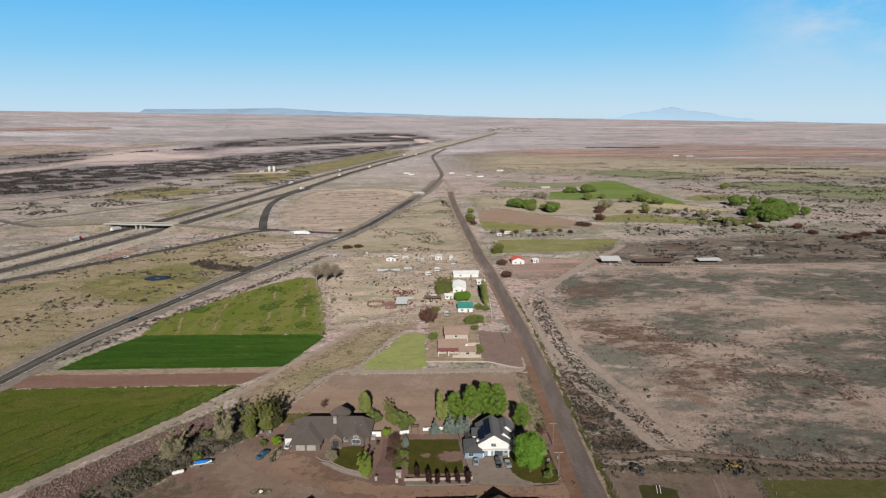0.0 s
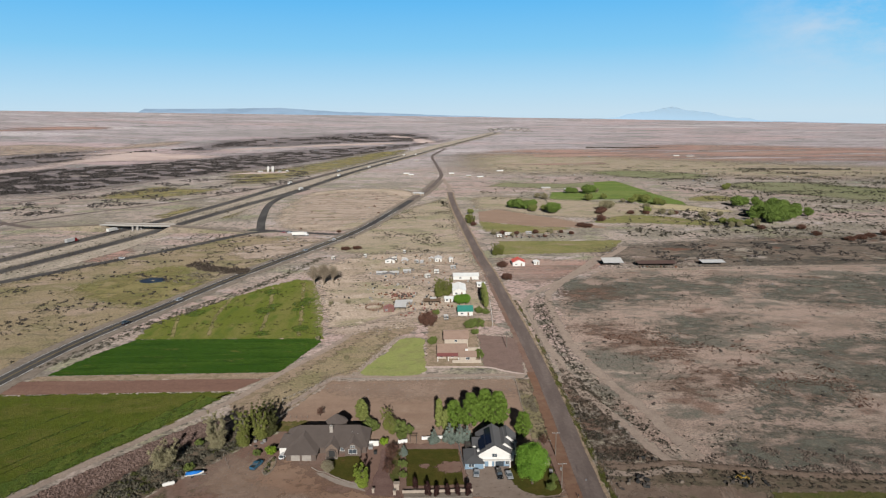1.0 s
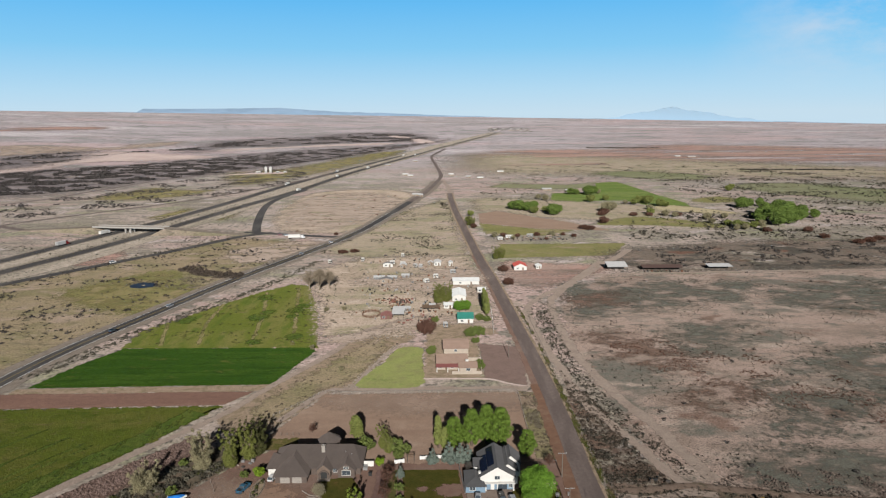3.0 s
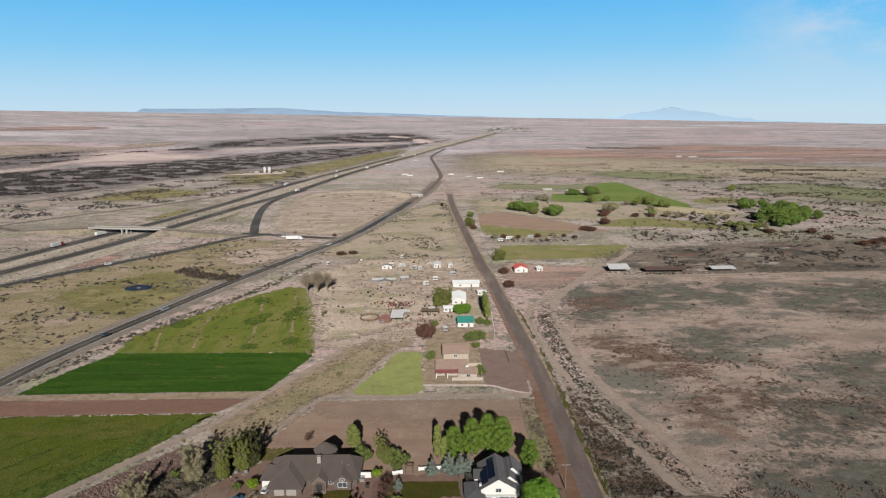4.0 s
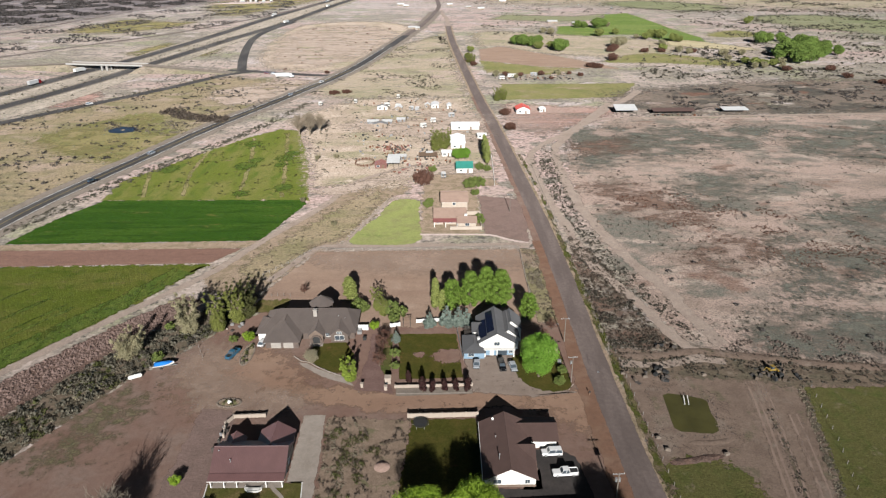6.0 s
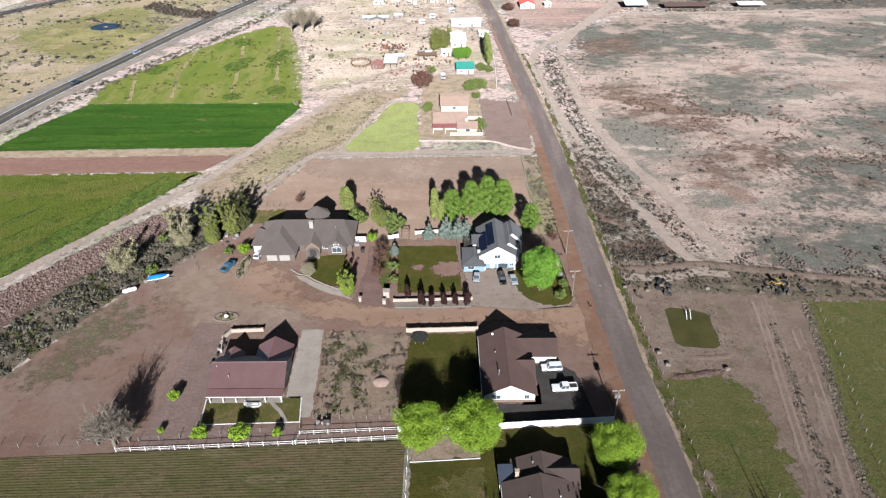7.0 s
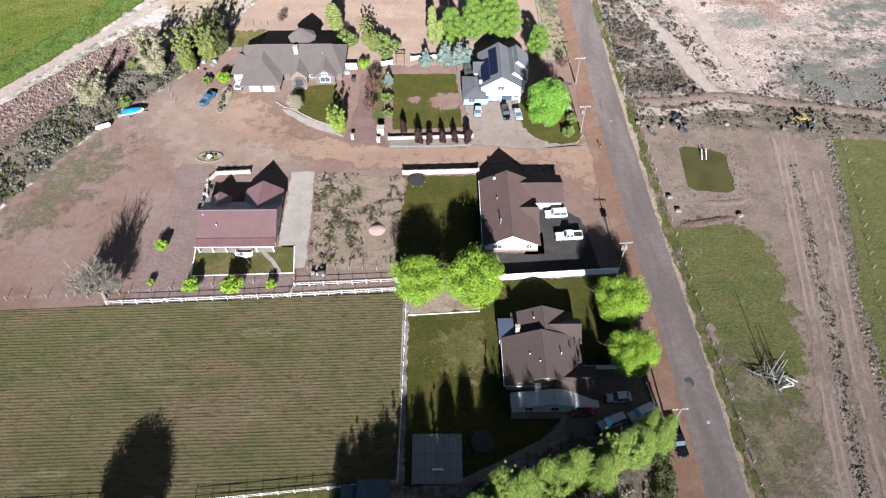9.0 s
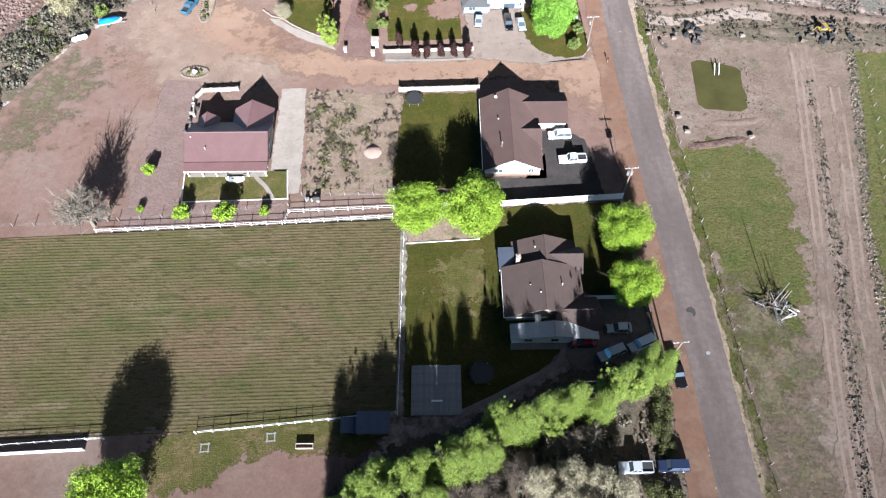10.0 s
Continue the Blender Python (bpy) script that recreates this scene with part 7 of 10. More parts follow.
# middle distance and far, in fewer and larger leaves
fargrove = make_tree("far_tree", "green tree in a far clump", "round", 12, 5.6, M["leaf_grove"], 24, 3600, 0.42, None, 4)
farwillow = make_tree("far_willow", "pale yellow green tree in a far clump", "round", 10, 5.0, M["leaf_bud"], 26, 2200, 0.45, None, 4, 0.4)
farrust = make_tree("far_bush", "reddish brown bare bush on the plain", "round", 4.6, 4.0, M["leaf_rust"], 20, 1200, 0.4, None, 4, 0.4)
fartan = make_tree("far_cottonwood", "pale tan budding tree far off", "round", 9, 4.4, M["leaf_tan"], 22, 1500, 0.4, M["palebark"], 5, 0.3)
for x, y, s in ((24.2, 388, 1.15), (24.6, 382, 1.0), (24.0, 395, 1.1), (24.2, 404, 1.0)):
    place(poplar, x, y, s, s)
for x, y, s in ((9.6, 391, 0.62), (13.2, 392, 0.62)):
    place(maple, x, y, s, 0.5)
for x, y, s in ((-2.6, 408, 1.3), (2.4, 411, 1.25), (-0.4, 414, 1.1), (41, 530, 1.1), (46, 533, 1.0), (27, 690, 1.1), (30, 684, 1.0), (28, 702, 0.9)):
    place(willow, x, y, s, s * 0.75)
for x, y, s in ((-84.5, 443, 1.45), (-78, 441, 1.6), (-73, 448, 1.35), (-80, 452, 1.3)):
    place(greybare, x, y, s)
for x, y, s in ((-44, 302, 0.4), (-56, 396, 0.4), (-66, 394, 0.45), (-62, 330, 0.4)):
    place(oldtan, x, y, s, s * 0.9)
# trees of the eastern farm: green, yellow green and pale budding crowns
for x, y, r in ((81, 802, 6.0), (89, 792, 7.3), (96, 787, 6.6), (109, 816, 4.8), (121, 753, 7.6), (130, 775, 5.2), (174, 941, 5.5), (182, 941, 4.8), (197, 933, 7.9), (206, 946, 6.4), (86, 806, 5.0), (101, 796, 5.4), (126, 764, 5.0)):
    place(fargrove, x, y, r / 5.6, r / 5.6 * 0.8)
for x, y, r in ((102, 768, 5.1), (116, 776, 4.5), (184, 860, 5.8), (207, 876, 4.5), (27, 713, 3.5), (31, 754, 3.8), (249, 839, 6.5), (257, 817, 5.7), (242, 850, 5.9), (226, 752, 4.6), (298, 662, 4.2), (282, 663, 4.8), (288, 659, 4.2), (415, 996, 4.5), (399, 967, 5.2), (231, 834, 5.0), (262, 812, 4.2), (278, 676, 3.8)):
    place(farwillow, x, y, r / 5.0, r / 5.0 * 0.8)
for x, y, r in ((124, 893, 4.5), (131, 880, 5.2), (184, 772, 7.9), (194, 791, 6.1), (239, 742, 4.5), (246, 733, 3.8), (273, 715, 5.1), (294, 722, 3.9), (222, 840, 3.6), (188, 784, 5.0), (268, 690, 4.0)):
    place(fartan, x, y, r / 4.4, r / 4.4 * 0.75)
for x, y, r in ((163, 698, 5.3), (31, 675, 3.4), (176, 756, 5.2)):
    place(farrust, x, y, r / 4.0, r / 4.0)
for x, y, r in ((343, 737, 7.8), (331, 697, 8.2), (326, 672, 7.4), (340, 681, 7.6), (355, 695, 7.4), (368, 710, 6.6), (324, 709, 6.5), (364, 755, 8.1), (370, 740, 8.0), (376, 728, 6.9), (343, 796, 7.0), (353, 801, 5.8), (371, 810, 5.2), (348, 715, 8.4), (334, 722, 7.0), (358, 722, 7.6), (384, 716, 5.4), (316, 690, 4.8)):
    place(fargrove, x, y, r / 5.6, r / 5.6 * 0.92)
for x, y, s in ((395, 604, 0.9), (349, 580, 0.8), (362, 586, 0.9), (376, 596, 0.8), (335, 607, 0.8), (338, 640, 0.9), (420, 600, 1.0), (222, 744, 0.8), (252, 740, 0.8), (206, 745, 0.8), (410, 572, 0.9), (386, 560, 0.8), (300, 640, 0.8), (440, 606, 0.9), (455, 590, 0.9)):
    place(farrust, x, y, s * 1.4, s)
for x, y in ((285, 652), (300, 648), (310, 672), (236, 790), (214, 950), (276, 650)):
    place(fartan, x, y, RNG.uniform(0.7, 1.0), 0.7)
# bare shrubs round the trailers
for x, y, s in ((47, 622, 0.7), (56, 626, 0.8), (68, 624, 0.7), (86, 628, 0.8), (99, 624, 0.7), (110, 630, 0.6), (118, 622, 0.7), (63, 612, 0.5), (92, 610, 0.5)):
    place((farrust, fartan)[int(x) % 2], x, y, s, s * 0.9)


def inside(x, y, pts):
    hit = False
    for (x0, y0), (x1, y1) in zip(pts, pts[1:] + pts[:1]):
        if (y0 > y) != (y1 > y) and x < (x1 - x0) * (y - y0) / (y1 - y0) + x0:
            hit = not hit
    return hit


def scrub(name, pts, count, lo, hi, mat, label, leaves=14, flat=0.7, clump=0.0, leaf=0.3, keep=None):
    """Many small bushes over a piece of ground, as one mass; clump: how far they gather in drifts."""
    x0, x1 = min(p[0] for p in pts), max(p[0] for p in pts)
    y0, y1 = min(p[1] for p in pts), max(p[1] for p in pts)
    cs, ns, ss = [], [], []
    tries = 0
    while len(cs) < count and tries < count * 30:
        tries += 1
        x, y = RNG.uniform(x0, x1), RNG.uniform(y0, y1)
        if not inside(x, y, pts) or (clump and noise.noise(Vector((x / clump, y / clump, len(name)))) < 0.08) or (keep and not keep(x, y)):
            continue
        r = lo + (hi - lo) * RNG.uniform() ** 2
        d = RNG.normal(size=(leaves, 3))
        d[:, 2] = abs(d[:, 2])
        d /= np.linalg.norm(d, axis=1, keepdims=True)
        c = d * r * RNG.uniform(0.5, 1.0, (leaves, 1)) * np.array((1, 1, flat)) + np.array((x, y, rise(x, y) + 0.05))
        cs.append(c)
        ns.append(d + RNG.normal(0, 0.4, (leaves, 3)))
        ss.append(r * leaf * RNG.uniform(0.7, 1.4, leaves))
    ob = new(name, quads(name, np.concatenate(cs), np.concatenate(ns), np.concatenate(ss), mat))
    return tagged(ob, label, "scrub", kind="stuff")


BANK = [(-109, 181), (-94, 210), (-80, 227), (-66, 243), (-61, 241), (-64, 226), (-76, 208), (-86, 194), (-101, 163), (-118, 130), (-136, 130)]
scrub("bank_scrub", BANK, 800, 0.35, 1.8, M["scrub_grey"], "grey sagebrush crowding a bank", 46, 0.7, leaf=0.18)
scrub("bank_straw", BANK, 420, 0.25, 0.9, M["straw"], "pale dry weeds on a bank", 22, 0.8, 6, leaf=0.22)
scrub("bank_weeds", BANK, 500, 0.4, 1.2, M["scrub_green"], "greenish weeds on a bank", 20, 0.7, 9, leaf=0.26)
scrub("bank_dark_scrub", BANK, 130, 0.6, 1.5, M["scrub_dark"], "dark brush on a bank", 20, 0.8, 7, leaf=0.26)
PAST = [(84, 432), (110, 474), (300, 484), (520, 484), (520, 150), (300, 150), (118, 198), (76, 208), (68, 235), (65, 275), (63, 326), (70, 396)]
scrub("pasture_tufts", PAST, 9000, 0.15, 0.55, M["scrub_dark"], "small dark tufts over a pasture", 8, 0.8, 26, leaf=0.4)
scrub("pasture_bushes", PAST, 420, 0.4, 1.2, M["scrub_black"], "scattered dark low bushes in a pasture", 22, 0.9, leaf=0.28)
scrub("pasture_brown_weeds", [(72, 330), (110, 345), (160, 300), (190, 250), (150, 245), (100, 290)], 1500, 0.2, 0.6, M["leaf_rust"], "drift of reddish brown weeds", 8, 0.7, 14, leaf=0.4)
scrub("lane_bank_brush", [(51, 300), (60, 262), (66, 214), (72, 207), (50, 207), (49, 240)], 900, 0.3, 0.9, M["scrub_brown"], "brown brush between lane and track", 16, 0.7, leaf=0.3)
scrub("lane_bank_dark_brush", [(51, 300), (60, 262), (66, 214), (72, 207), (50, 207), (49, 240)], 420, 0.3, 0.9, M["scrub_dark"], "dark brush between lane and track", 16, 0.7, 8, leaf=0.3)
scrub("fence_brush", [(30.6, 238), (36, 236), (36.2, 276), (30.6, 277)], 420, 0.25, 0.8, M["straw"], "pale sticks and dry brush beside a paddock fence", 14, 0.7, 5, leaf=0.24)
scrub("fence_dark_brush", [(31, 226), (36.4, 226), (36.4, 276), (31, 277)], 260, 0.25, 0.7, M["scrub_brown"], "brown brush beside a paddock fence", 14, 0.7, leaf=0.26)
scrub("ditch_brush", [(50, 206), (72, 207.6), (118, 200), (200, 194), (200, 189), (118, 190), (94, 191), (50, 197)], 900, 0.25, 0.9, M["scrub_dark"], "dark weeds along a ditch", 14, 0.7, leaf=0.3)
scrub("ditch_dry_brush", [(50, 206), (72, 207.6), (118, 200), (200, 194), (200, 189), (118, 190), (94, 191), (50, 197)], 700, 0.25, 0.8, M["scrub_brown"], "dry weeds along a ditch", 14, 0.7, leaf=0.3)
scrub("track_brush", [(52, 390), (60, 392), (59, 340), (60, 300), (64.5, 270), (72, 240), (78, 212), (74, 212), (68, 232), (61, 252), (56, 280), (51.5, 327)], 1100, 0.2, 0.8, M["scrub_dark"], "dark weeds between two tracks", 14, 0.7, leaf=0.3)
scrub("outer_track_brush", [(46, 388), (60, 420), (66, 396), (60, 340), (51, 330)], 360, 0.3, 0.9, M["scrub_grey"], "grey weeds between two tracks", 14, 0.7, leaf=0.3)
scrub("verge_weeds", [(50, 20), (52.6, 20), (52.4, 110), (50.8, 150), (50, 200), (48.8, 260), (46.6, 300), (47.8, 230), (48.6, 150), (50, 110)], 650, 0.12, 0.4, M["scrub_green"], "green weeds along a lane", 10, 0.8, leaf=0.4)
scrub("plot_weeds", [(-28.4, 178.4), (-26.9, 150), (-9.6, 149.8), (-7.6, 177.2)], 420, 0.2, 0.65, M["scrub_brown"], "dry brown weeds on a plot", 12, 1.0, 4, leaf=0.32)
scrub("plot_green_weeds", [(-28.4, 176), (-26.9, 151), (-20, 151), (-14, 166), (-20, 174)], 420, 0.2, 0.6, M["leaf_olive"], "olive green weeds on a plot", 14, 1.3, 4, leaf=0.26)
scrub("fence_tufts", [(96.6, 190), (92.4, 172), (84.4, 142), (80.4, 120), (74.8, 92), (73.2, 92), (78.8, 121), (82.8, 143), (90.8, 173), (95, 190)], 300, 0.3, 0.75, M["scrub_grey"], "tan brush along a field fence", 26, 0.5, leaf=0.2)
scrub("windrow", [(60, 60), (67, 91), (71, 110), (75.4, 130), (78.8, 150), (82, 168), (84, 180), (82.4, 180), (80, 165), (76.8, 150), (73.6, 130), (69, 110), (65, 91), (58, 60)], 600, 0.2, 0.6, M["scrub_dark"], "ridge of dark clods and weeds between tracks", 12, 0.7, leaf=0.36)
scrub("field_edge_weeds", [(66, 50), (74, 90), (79.6, 120), (83.4, 141), (91.6, 170), (96, 189), (94, 189), (89.6, 170), (81.8, 141), (78, 120), (72.4, 90), (64, 50)], 1700, 0.15, 0.5, M["straw"], "pale dry weeds along a field's edge", 10, 0.8, leaf=0.36)
scrub("south_brush", [(52, 128), (60, 124), (64, 112), (61, 90), (57, 60), (51.8, 60), (51, 100)], 900, 0.1, 0.3, M["scrub_brown"], "low dry weeds beside a lane", 10, 0.5, 3, leaf=0.4)
scrub("lane_side_weeds", [(-72, 283), (-51, 325), (-44, 350), (-24, 372), (-14, 345), (-24, 331), (-36, 288), (-46, 279), (-62, 246), (-76, 250), (-80, 262)], 260, 0.2, 0.8, M["scrub_brown"], "dry weeds beside a lane", 12, 0.7, leaf=0.32, keep=lambda x, y: True)
scrub("railside_weeds", [(-184, 290), (-160, 360), (-120, 450), (-96, 530), (-90, 528), (-112, 450), (-150, 362), (-172, 300)], 700, 0.4, 1.3, M["scrub_grey"], "weeds along a road bank", 12, 0.7, leaf=0.32)
scrub("flat_brush", [(-330, 380), (-300, 440), (-190, 630), (-110, 600), (-128, 505), (-170, 410), (-200, 300), (-260, 300)], 700, 0.5, 1.8, M["scrub_black"], "scattered dark brush on a flat", 12, 0.7, 24, leaf=0.34)
scrub("pond_reeds", [(-209, 452), (-209, 462), (-203, 468), (-191, 466.6), (-184, 459), (-186, 450), (-188, 458), (-192, 463), (-201, 464.6), (-205.6, 457)], 130, 0.4, 1.0, M["straw"], "pale reeds round a pond", 20, 0.7, leaf=0.2)
scrub("hollow_brush", [(-182, 450), (-183, 474), (-170, 480), (-153, 462), (-163, 442)], 90, 0.6, 1.7, M["straw"], "pale brush beside a pond", 26, 0.8, leaf=0.2)
scrub("thicket", [(-189, 500), (-188, 512), (-172, 502), (-156, 491), (-139, 486), (-138, 472), (-155, 476), (-174, 486)], 170, 1.2, 3.4, M["scrub_twig"], "thicket of brown bare brush", 40, 0.8, leaf=0.18)
scrub("junk_yard_weeds", [(-80, 440), (-60, 350), (-20, 352), (4, 380), (20, 420), (18, 545), (-60, 540), (-95, 480)], 420, 0.25, 1.0, M["scrub_grey"], "grey weeds among sheds", 12, 0.7, 16, leaf=0.34)
scrub("north_brush", [(20, 548), (14, 640), (6, 900), (-30, 820), (-66, 680), (-100, 560), (-60, 543)], 1000, 0.4, 1.3, M["scrub_dark"], "low brush on a flat", 10, 0.7, 30, leaf=0.36)
scrub("triangle_bushes", [(-150, 660), (-80, 655), (-40, 900), (-60, 960), (-150, 980), (-190, 900), (-180, 780)], 60, 0.8, 2.4, M["leaf_rust"], "scattered bushes on bare ground", 30, 0.8, leaf=0.2)
scrub("median_brush", [(-340, 560), (-300, 700), (-260, 900), (-215, 1200), (-120, 1700), (-60, 1950), (-40, 1950), (-100, 1600), (-190, 1100), (-230, 880), (-262, 700), (-310, 500)], 700, 0.5, 1.6, M["scrub_grey"], "dry grass clumps beside a highway", 10, 0.6, leaf=0.36)
scrub("west_brush", [(-560, 800), (-460, 760), (-300, 960), (-230, 1200), (-300, 1500), (-420, 1240), (-520, 1000)], 3000, 0.6, 2.4, M["scrub_river"], "brush on a flat beyond a highway", 10, 0.7, 40, leaf=0.36)
scrub("river_thicket", [(-870, 1290), (-829, 1385), (-767, 1466), (-685, 1555), (-566, 1780), (-428, 1975), (-247, 2105), (-114, 2222), (-43, 2330), (-140, 2064), (-207, 1900), (-337, 1557), (-423, 1338), (-497, 1194), (-540, 1040), (-597, 985), (-700, 940), (-800, 1080)], 20000, 1.2, 4.2, M["scrub_river"], "dark thicket along a dry river", 8, 0.8, 34, leaf=0.36)
scrub("far_thicket", [(-1250, 1560), (-1057, 1770), (-1008, 1920), (-961, 1905), (-926, 1780), (-730, 2110), (-731, 2333), (-667, 2452), (-478, 2628), (-337, 2860), (-149, 2860), (-47, 2586), (-84, 2427), (-345, 2310), (-560, 2190), (-680, 2020), (-860, 1960), (-903, 1516), (-1000, 1400)], 6000, 1.5, 5.5, M["scrub_river"], "far dark thicket", 8, 0.7, 90, leaf=0.4)
scrub("east_plain_brush", [(150, 560), (330, 600), (700, 640), (900, 900), (600, 1300), (320, 1100), (300, 800), (190, 700)], 4200, 0.6, 2.4, M["scrub_dark"], "brush scattered over the plain", 10, 0.7, 50, leaf=0.36, keep=lambda x, y: not (30 < x < 172 and 636 < y < 805 or 140 < x < 336 and 790 < y < 1105 or 40 < x < 160 and 530 < y < 596))
scrub("shed_yard_brush", [(140, 498), (330, 500), (480, 520), (480, 600), (330, 590), (160, 560)], 1600, 0.4, 1.8, M["scrub_black"], "dark brush behind sheds", 12, 0.7, 18, leaf=0.34)
scrub("tree_row", [(560, 1305), (704, 1290), (760, 1280), (760, 1288), (704, 1300), (560, 1316)], 200, 1.5, 4.0, M["scrub_dark"], "far row of dark trees", 16, 0.8, leaf=0.3)
scrub("far_tree_row", [(430, 2050), (640, 2000), (640, 2040), (430, 2080)], 260, 2, 4, M["scrub_dark"], "far line of dark brush", 10, 0.8, leaf=0.34)
scrub("town_trees", [(200, 3050), (400, 3050), (420, 3400), (230, 3400)], 320, 1.5, 4, M["scrub_dark"], "trees of a far settlement", 12, 0.9, leaf=0.3)
scrub("meadow_clumps", [(-200, 262), (-90, 264), (-106, 233), (-126, 202), (-160, 160)], 1500, 0.1, 0.32, M["leaf_olive"], "olive clumps in a meadow", 8, 0.7, 5, leaf=0.4)
scrub("hay_clumps", [(-150, 338), (-150, 360), (-114, 432), (-92, 448), (-72, 392), (-64, 338)], 500, 0.3, 0.9, M["leaf_olive"], "dark grass clumps in a hayfield", 12, 0.5, 12, leaf=0.34)
scrub("belt_understory", [(-22, 84), (-12, 96), (6, 103), (24, 110.6), (38, 113), (38.6, 80), (36, 66), (-20, 66)], 900, 0.3, 1.1, M["scrub_grey"], "grey brush under a tree belt", 16, 0.9, leaf=0.28)


def rocks(name, pts, count, lo, hi, mat, label, clump=0.0):
    """Many rough stones and clods over a piece of ground, as one mass."""
    x0, x1 = min(p[0] for p in pts), max(p[0] for p in pts)
    y0, y1 = min(p[1] for p in pts), max(p[1] for p in pts)
    shape = np.array([(1, 0, 0.2), (0.3, 0.95, 0.25), (-0.85, 0.55, 0.15), (-0.75, -0.6, 0.2), (0.35, -0.9, 0.25), (0.1, 0.1, 0.85)])
    sides = [(0, 1, 5), (1, 2, 5), (2, 3, 5), (3, 4, 5), (4, 0, 5)]
    verts, faces = [], []
    while len(faces) < count * 5:
        x, y = RNG.uniform(x0, x1), RNG.uniform(y0, y1)
        if not inside(x, y, pts) or (clump and noise.noise(Vector((x / clump, y / clump, 3))) < 0.06):
            continue
        r, a = lo + (hi - lo) * RNG.uniform() ** 2, RNG.uniform(0, 6.28)
        v = shape * RNG.uniform(0.65, 1.3, (6, 3)) * r
        k = len(verts)
        for q in v:
            verts.append((x + q[0] * math.cos(a) - q[1] * math.sin(a), y + q[0] * math.sin(a) + q[1] * math.cos(a), q[2]))
        faces += [tuple(k + i for i in f) for f in sides]
    me = bpy.data.meshes.new(name)
    me.from_pydata(verts, [], faces)
    me.materials.append(mat)
    return tagged(new(name, me), label, "rubble", kind="stuff")


def clods(name, a, c):
    m, n, l, b = nodes_of(name, 0.95, spec=0.05)
    l.new(mixed(n, l, n.new("ShaderNodeNewGeometry").outputs["Random Per Island"], a, c), b.inputs["Base Color"])
    return m


M["redclods"] = clods("reddish_grey_clods", (0.1333, 0.0941, 0.0822), (0.0666, 0.0463, 0.0405))
M["darkclods"] = clods("dark_earth_clods", (0.0972, 0.0751, 0.0631), (0.0398, 0.0321, 0.0277))
rocks("bank_rubble", [(-118, 196), (-99, 225), (-88, 239), (-82, 238), (-84, 229), (-96, 211), (-111, 183), (-126, 156), (-134, 168)], 4200, 0.22, 0.62, M["redclods"], "reddish grey rubble heaped along a bank")
rocks("ditch_clods", [(72, 207), (90, 212), (106, 216), (132, 211), (160, 204), (160, 196), (105, 199), (91, 202), (77, 202)], 1500, 0.15, 0.6, M["darkclods"], "dark dug clods along a ditch", 6)
rocks("windrow_clods", [(60, 60), (66.5, 91), (70.5, 110), (75, 130), (78.4, 150), (81.6, 168), (83.6, 180), (81.6, 180), (79.2, 165), (76, 150), (72.8, 130), (68.2, 110), (64.2, 91), (58, 60)], 4200, 0.15, 0.4, M["darkclods"], "dug clods in a windrow")
rocks("field_side_clods", [(70, 60), (76, 91), (80.4, 118), (84.6, 141), (92.4, 170), (91, 170), (83, 141), (78.8, 118), (74.2, 91), (68, 60)], 1200, 0.12, 0.36, M["darkclods"], "dug clods along a field's edge")
rocks("pond_clods", [(56, 170), (69, 168), (71, 172), (70.4, 186), (58, 189.4), (57.6, 187.4), (68.6, 184.4), (67.4, 176), (66.8, 170.8), (57, 171)], 520, 0.12, 0.4, M["darkclods"], "trampled clods round a pond")
M["paleclods"] = clods("pale_field_stones", (0.20, 0.172, 0.148), (0.12, 0.10, 0.083))
rocks("lawn_edge_stones", [(-40, 281), (-37.5, 281), (-28.6, 310), (-22, 331), (-14, 334), (-14, 336), (-23.6, 334), (-31, 312)], 420, 0.2, 0.6, M["paleclods"], "pale stones heaped along a lawn")
rocks("canal_stones", [(-62, 247), (-47, 276.6), (-16, 277.4), (30, 278.6), (30, 280.6), (-16, 280), (-49, 279.4), (-65, 250)], 520, 0.12, 0.42, M["paleclods"], "pale stones along a canal bank")
rocks("scrap_stones", [(-60, 352), (-30, 352), (4, 390), (20, 440), (18, 520), (-60, 530), (-90, 470)], 150, 0.2, 0.6, M["paleclods"], "pale rubble strewn among sheds", 14)
scrub("plot_tufts", [(51.4, 160), (66, 160.4), (69, 154), (67, 136), (64, 130), (57, 124), (52.6, 130)], 1300, 0.08, 0.24, M["scrub_green"], "green tufts on a small plot", 8, 0.8, leaf=0.42)
scrub("east_field_tufts", [(97, 189), (92.6, 170), (84.4, 141), (80.6, 120), (75, 90), (69, 62), (130, 62), (150, 188)], 5200, 0.08, 0.2, M["scrub_green"], "green tufts over a wide field", 6, 0.8, leaf=0.45)
scrub("plot_side_weeds", [(-28.2, 177), (-26.8, 151), (-23, 151), (-18, 160), (-16, 170), (-20, 176)], 420, 0.15, 0.5, M["straw"], "pale dry weeds on a plot", 10, 1.1, 3, leaf=0.34)
scrub("west_flat_brush", [(-420, 480), (-330, 700), (-240, 900), (-180, 640), (-110, 600), (-128, 505), (-165, 410), (-196, 300), (-300, 300)], 1900, 0.25, 1.1, M["scrub_dark"], "small dark brush scattered over a flat", 7, 0.8, 34, leaf=0.42, keep=lambda x, y: not (x > -250 and x < -150 and 400 < y < 530))
scrub("west_flat_pale_brush", [(-420, 480), (-330, 700), (-240, 900), (-180, 640), (-110, 600), (-128, 505), (-165, 410), (-196, 300), (-300, 300)], 900, 0.25, 0.9, M["straw"], "pale dry clumps scattered over a flat", 7, 0.8, 20, leaf=0.42)
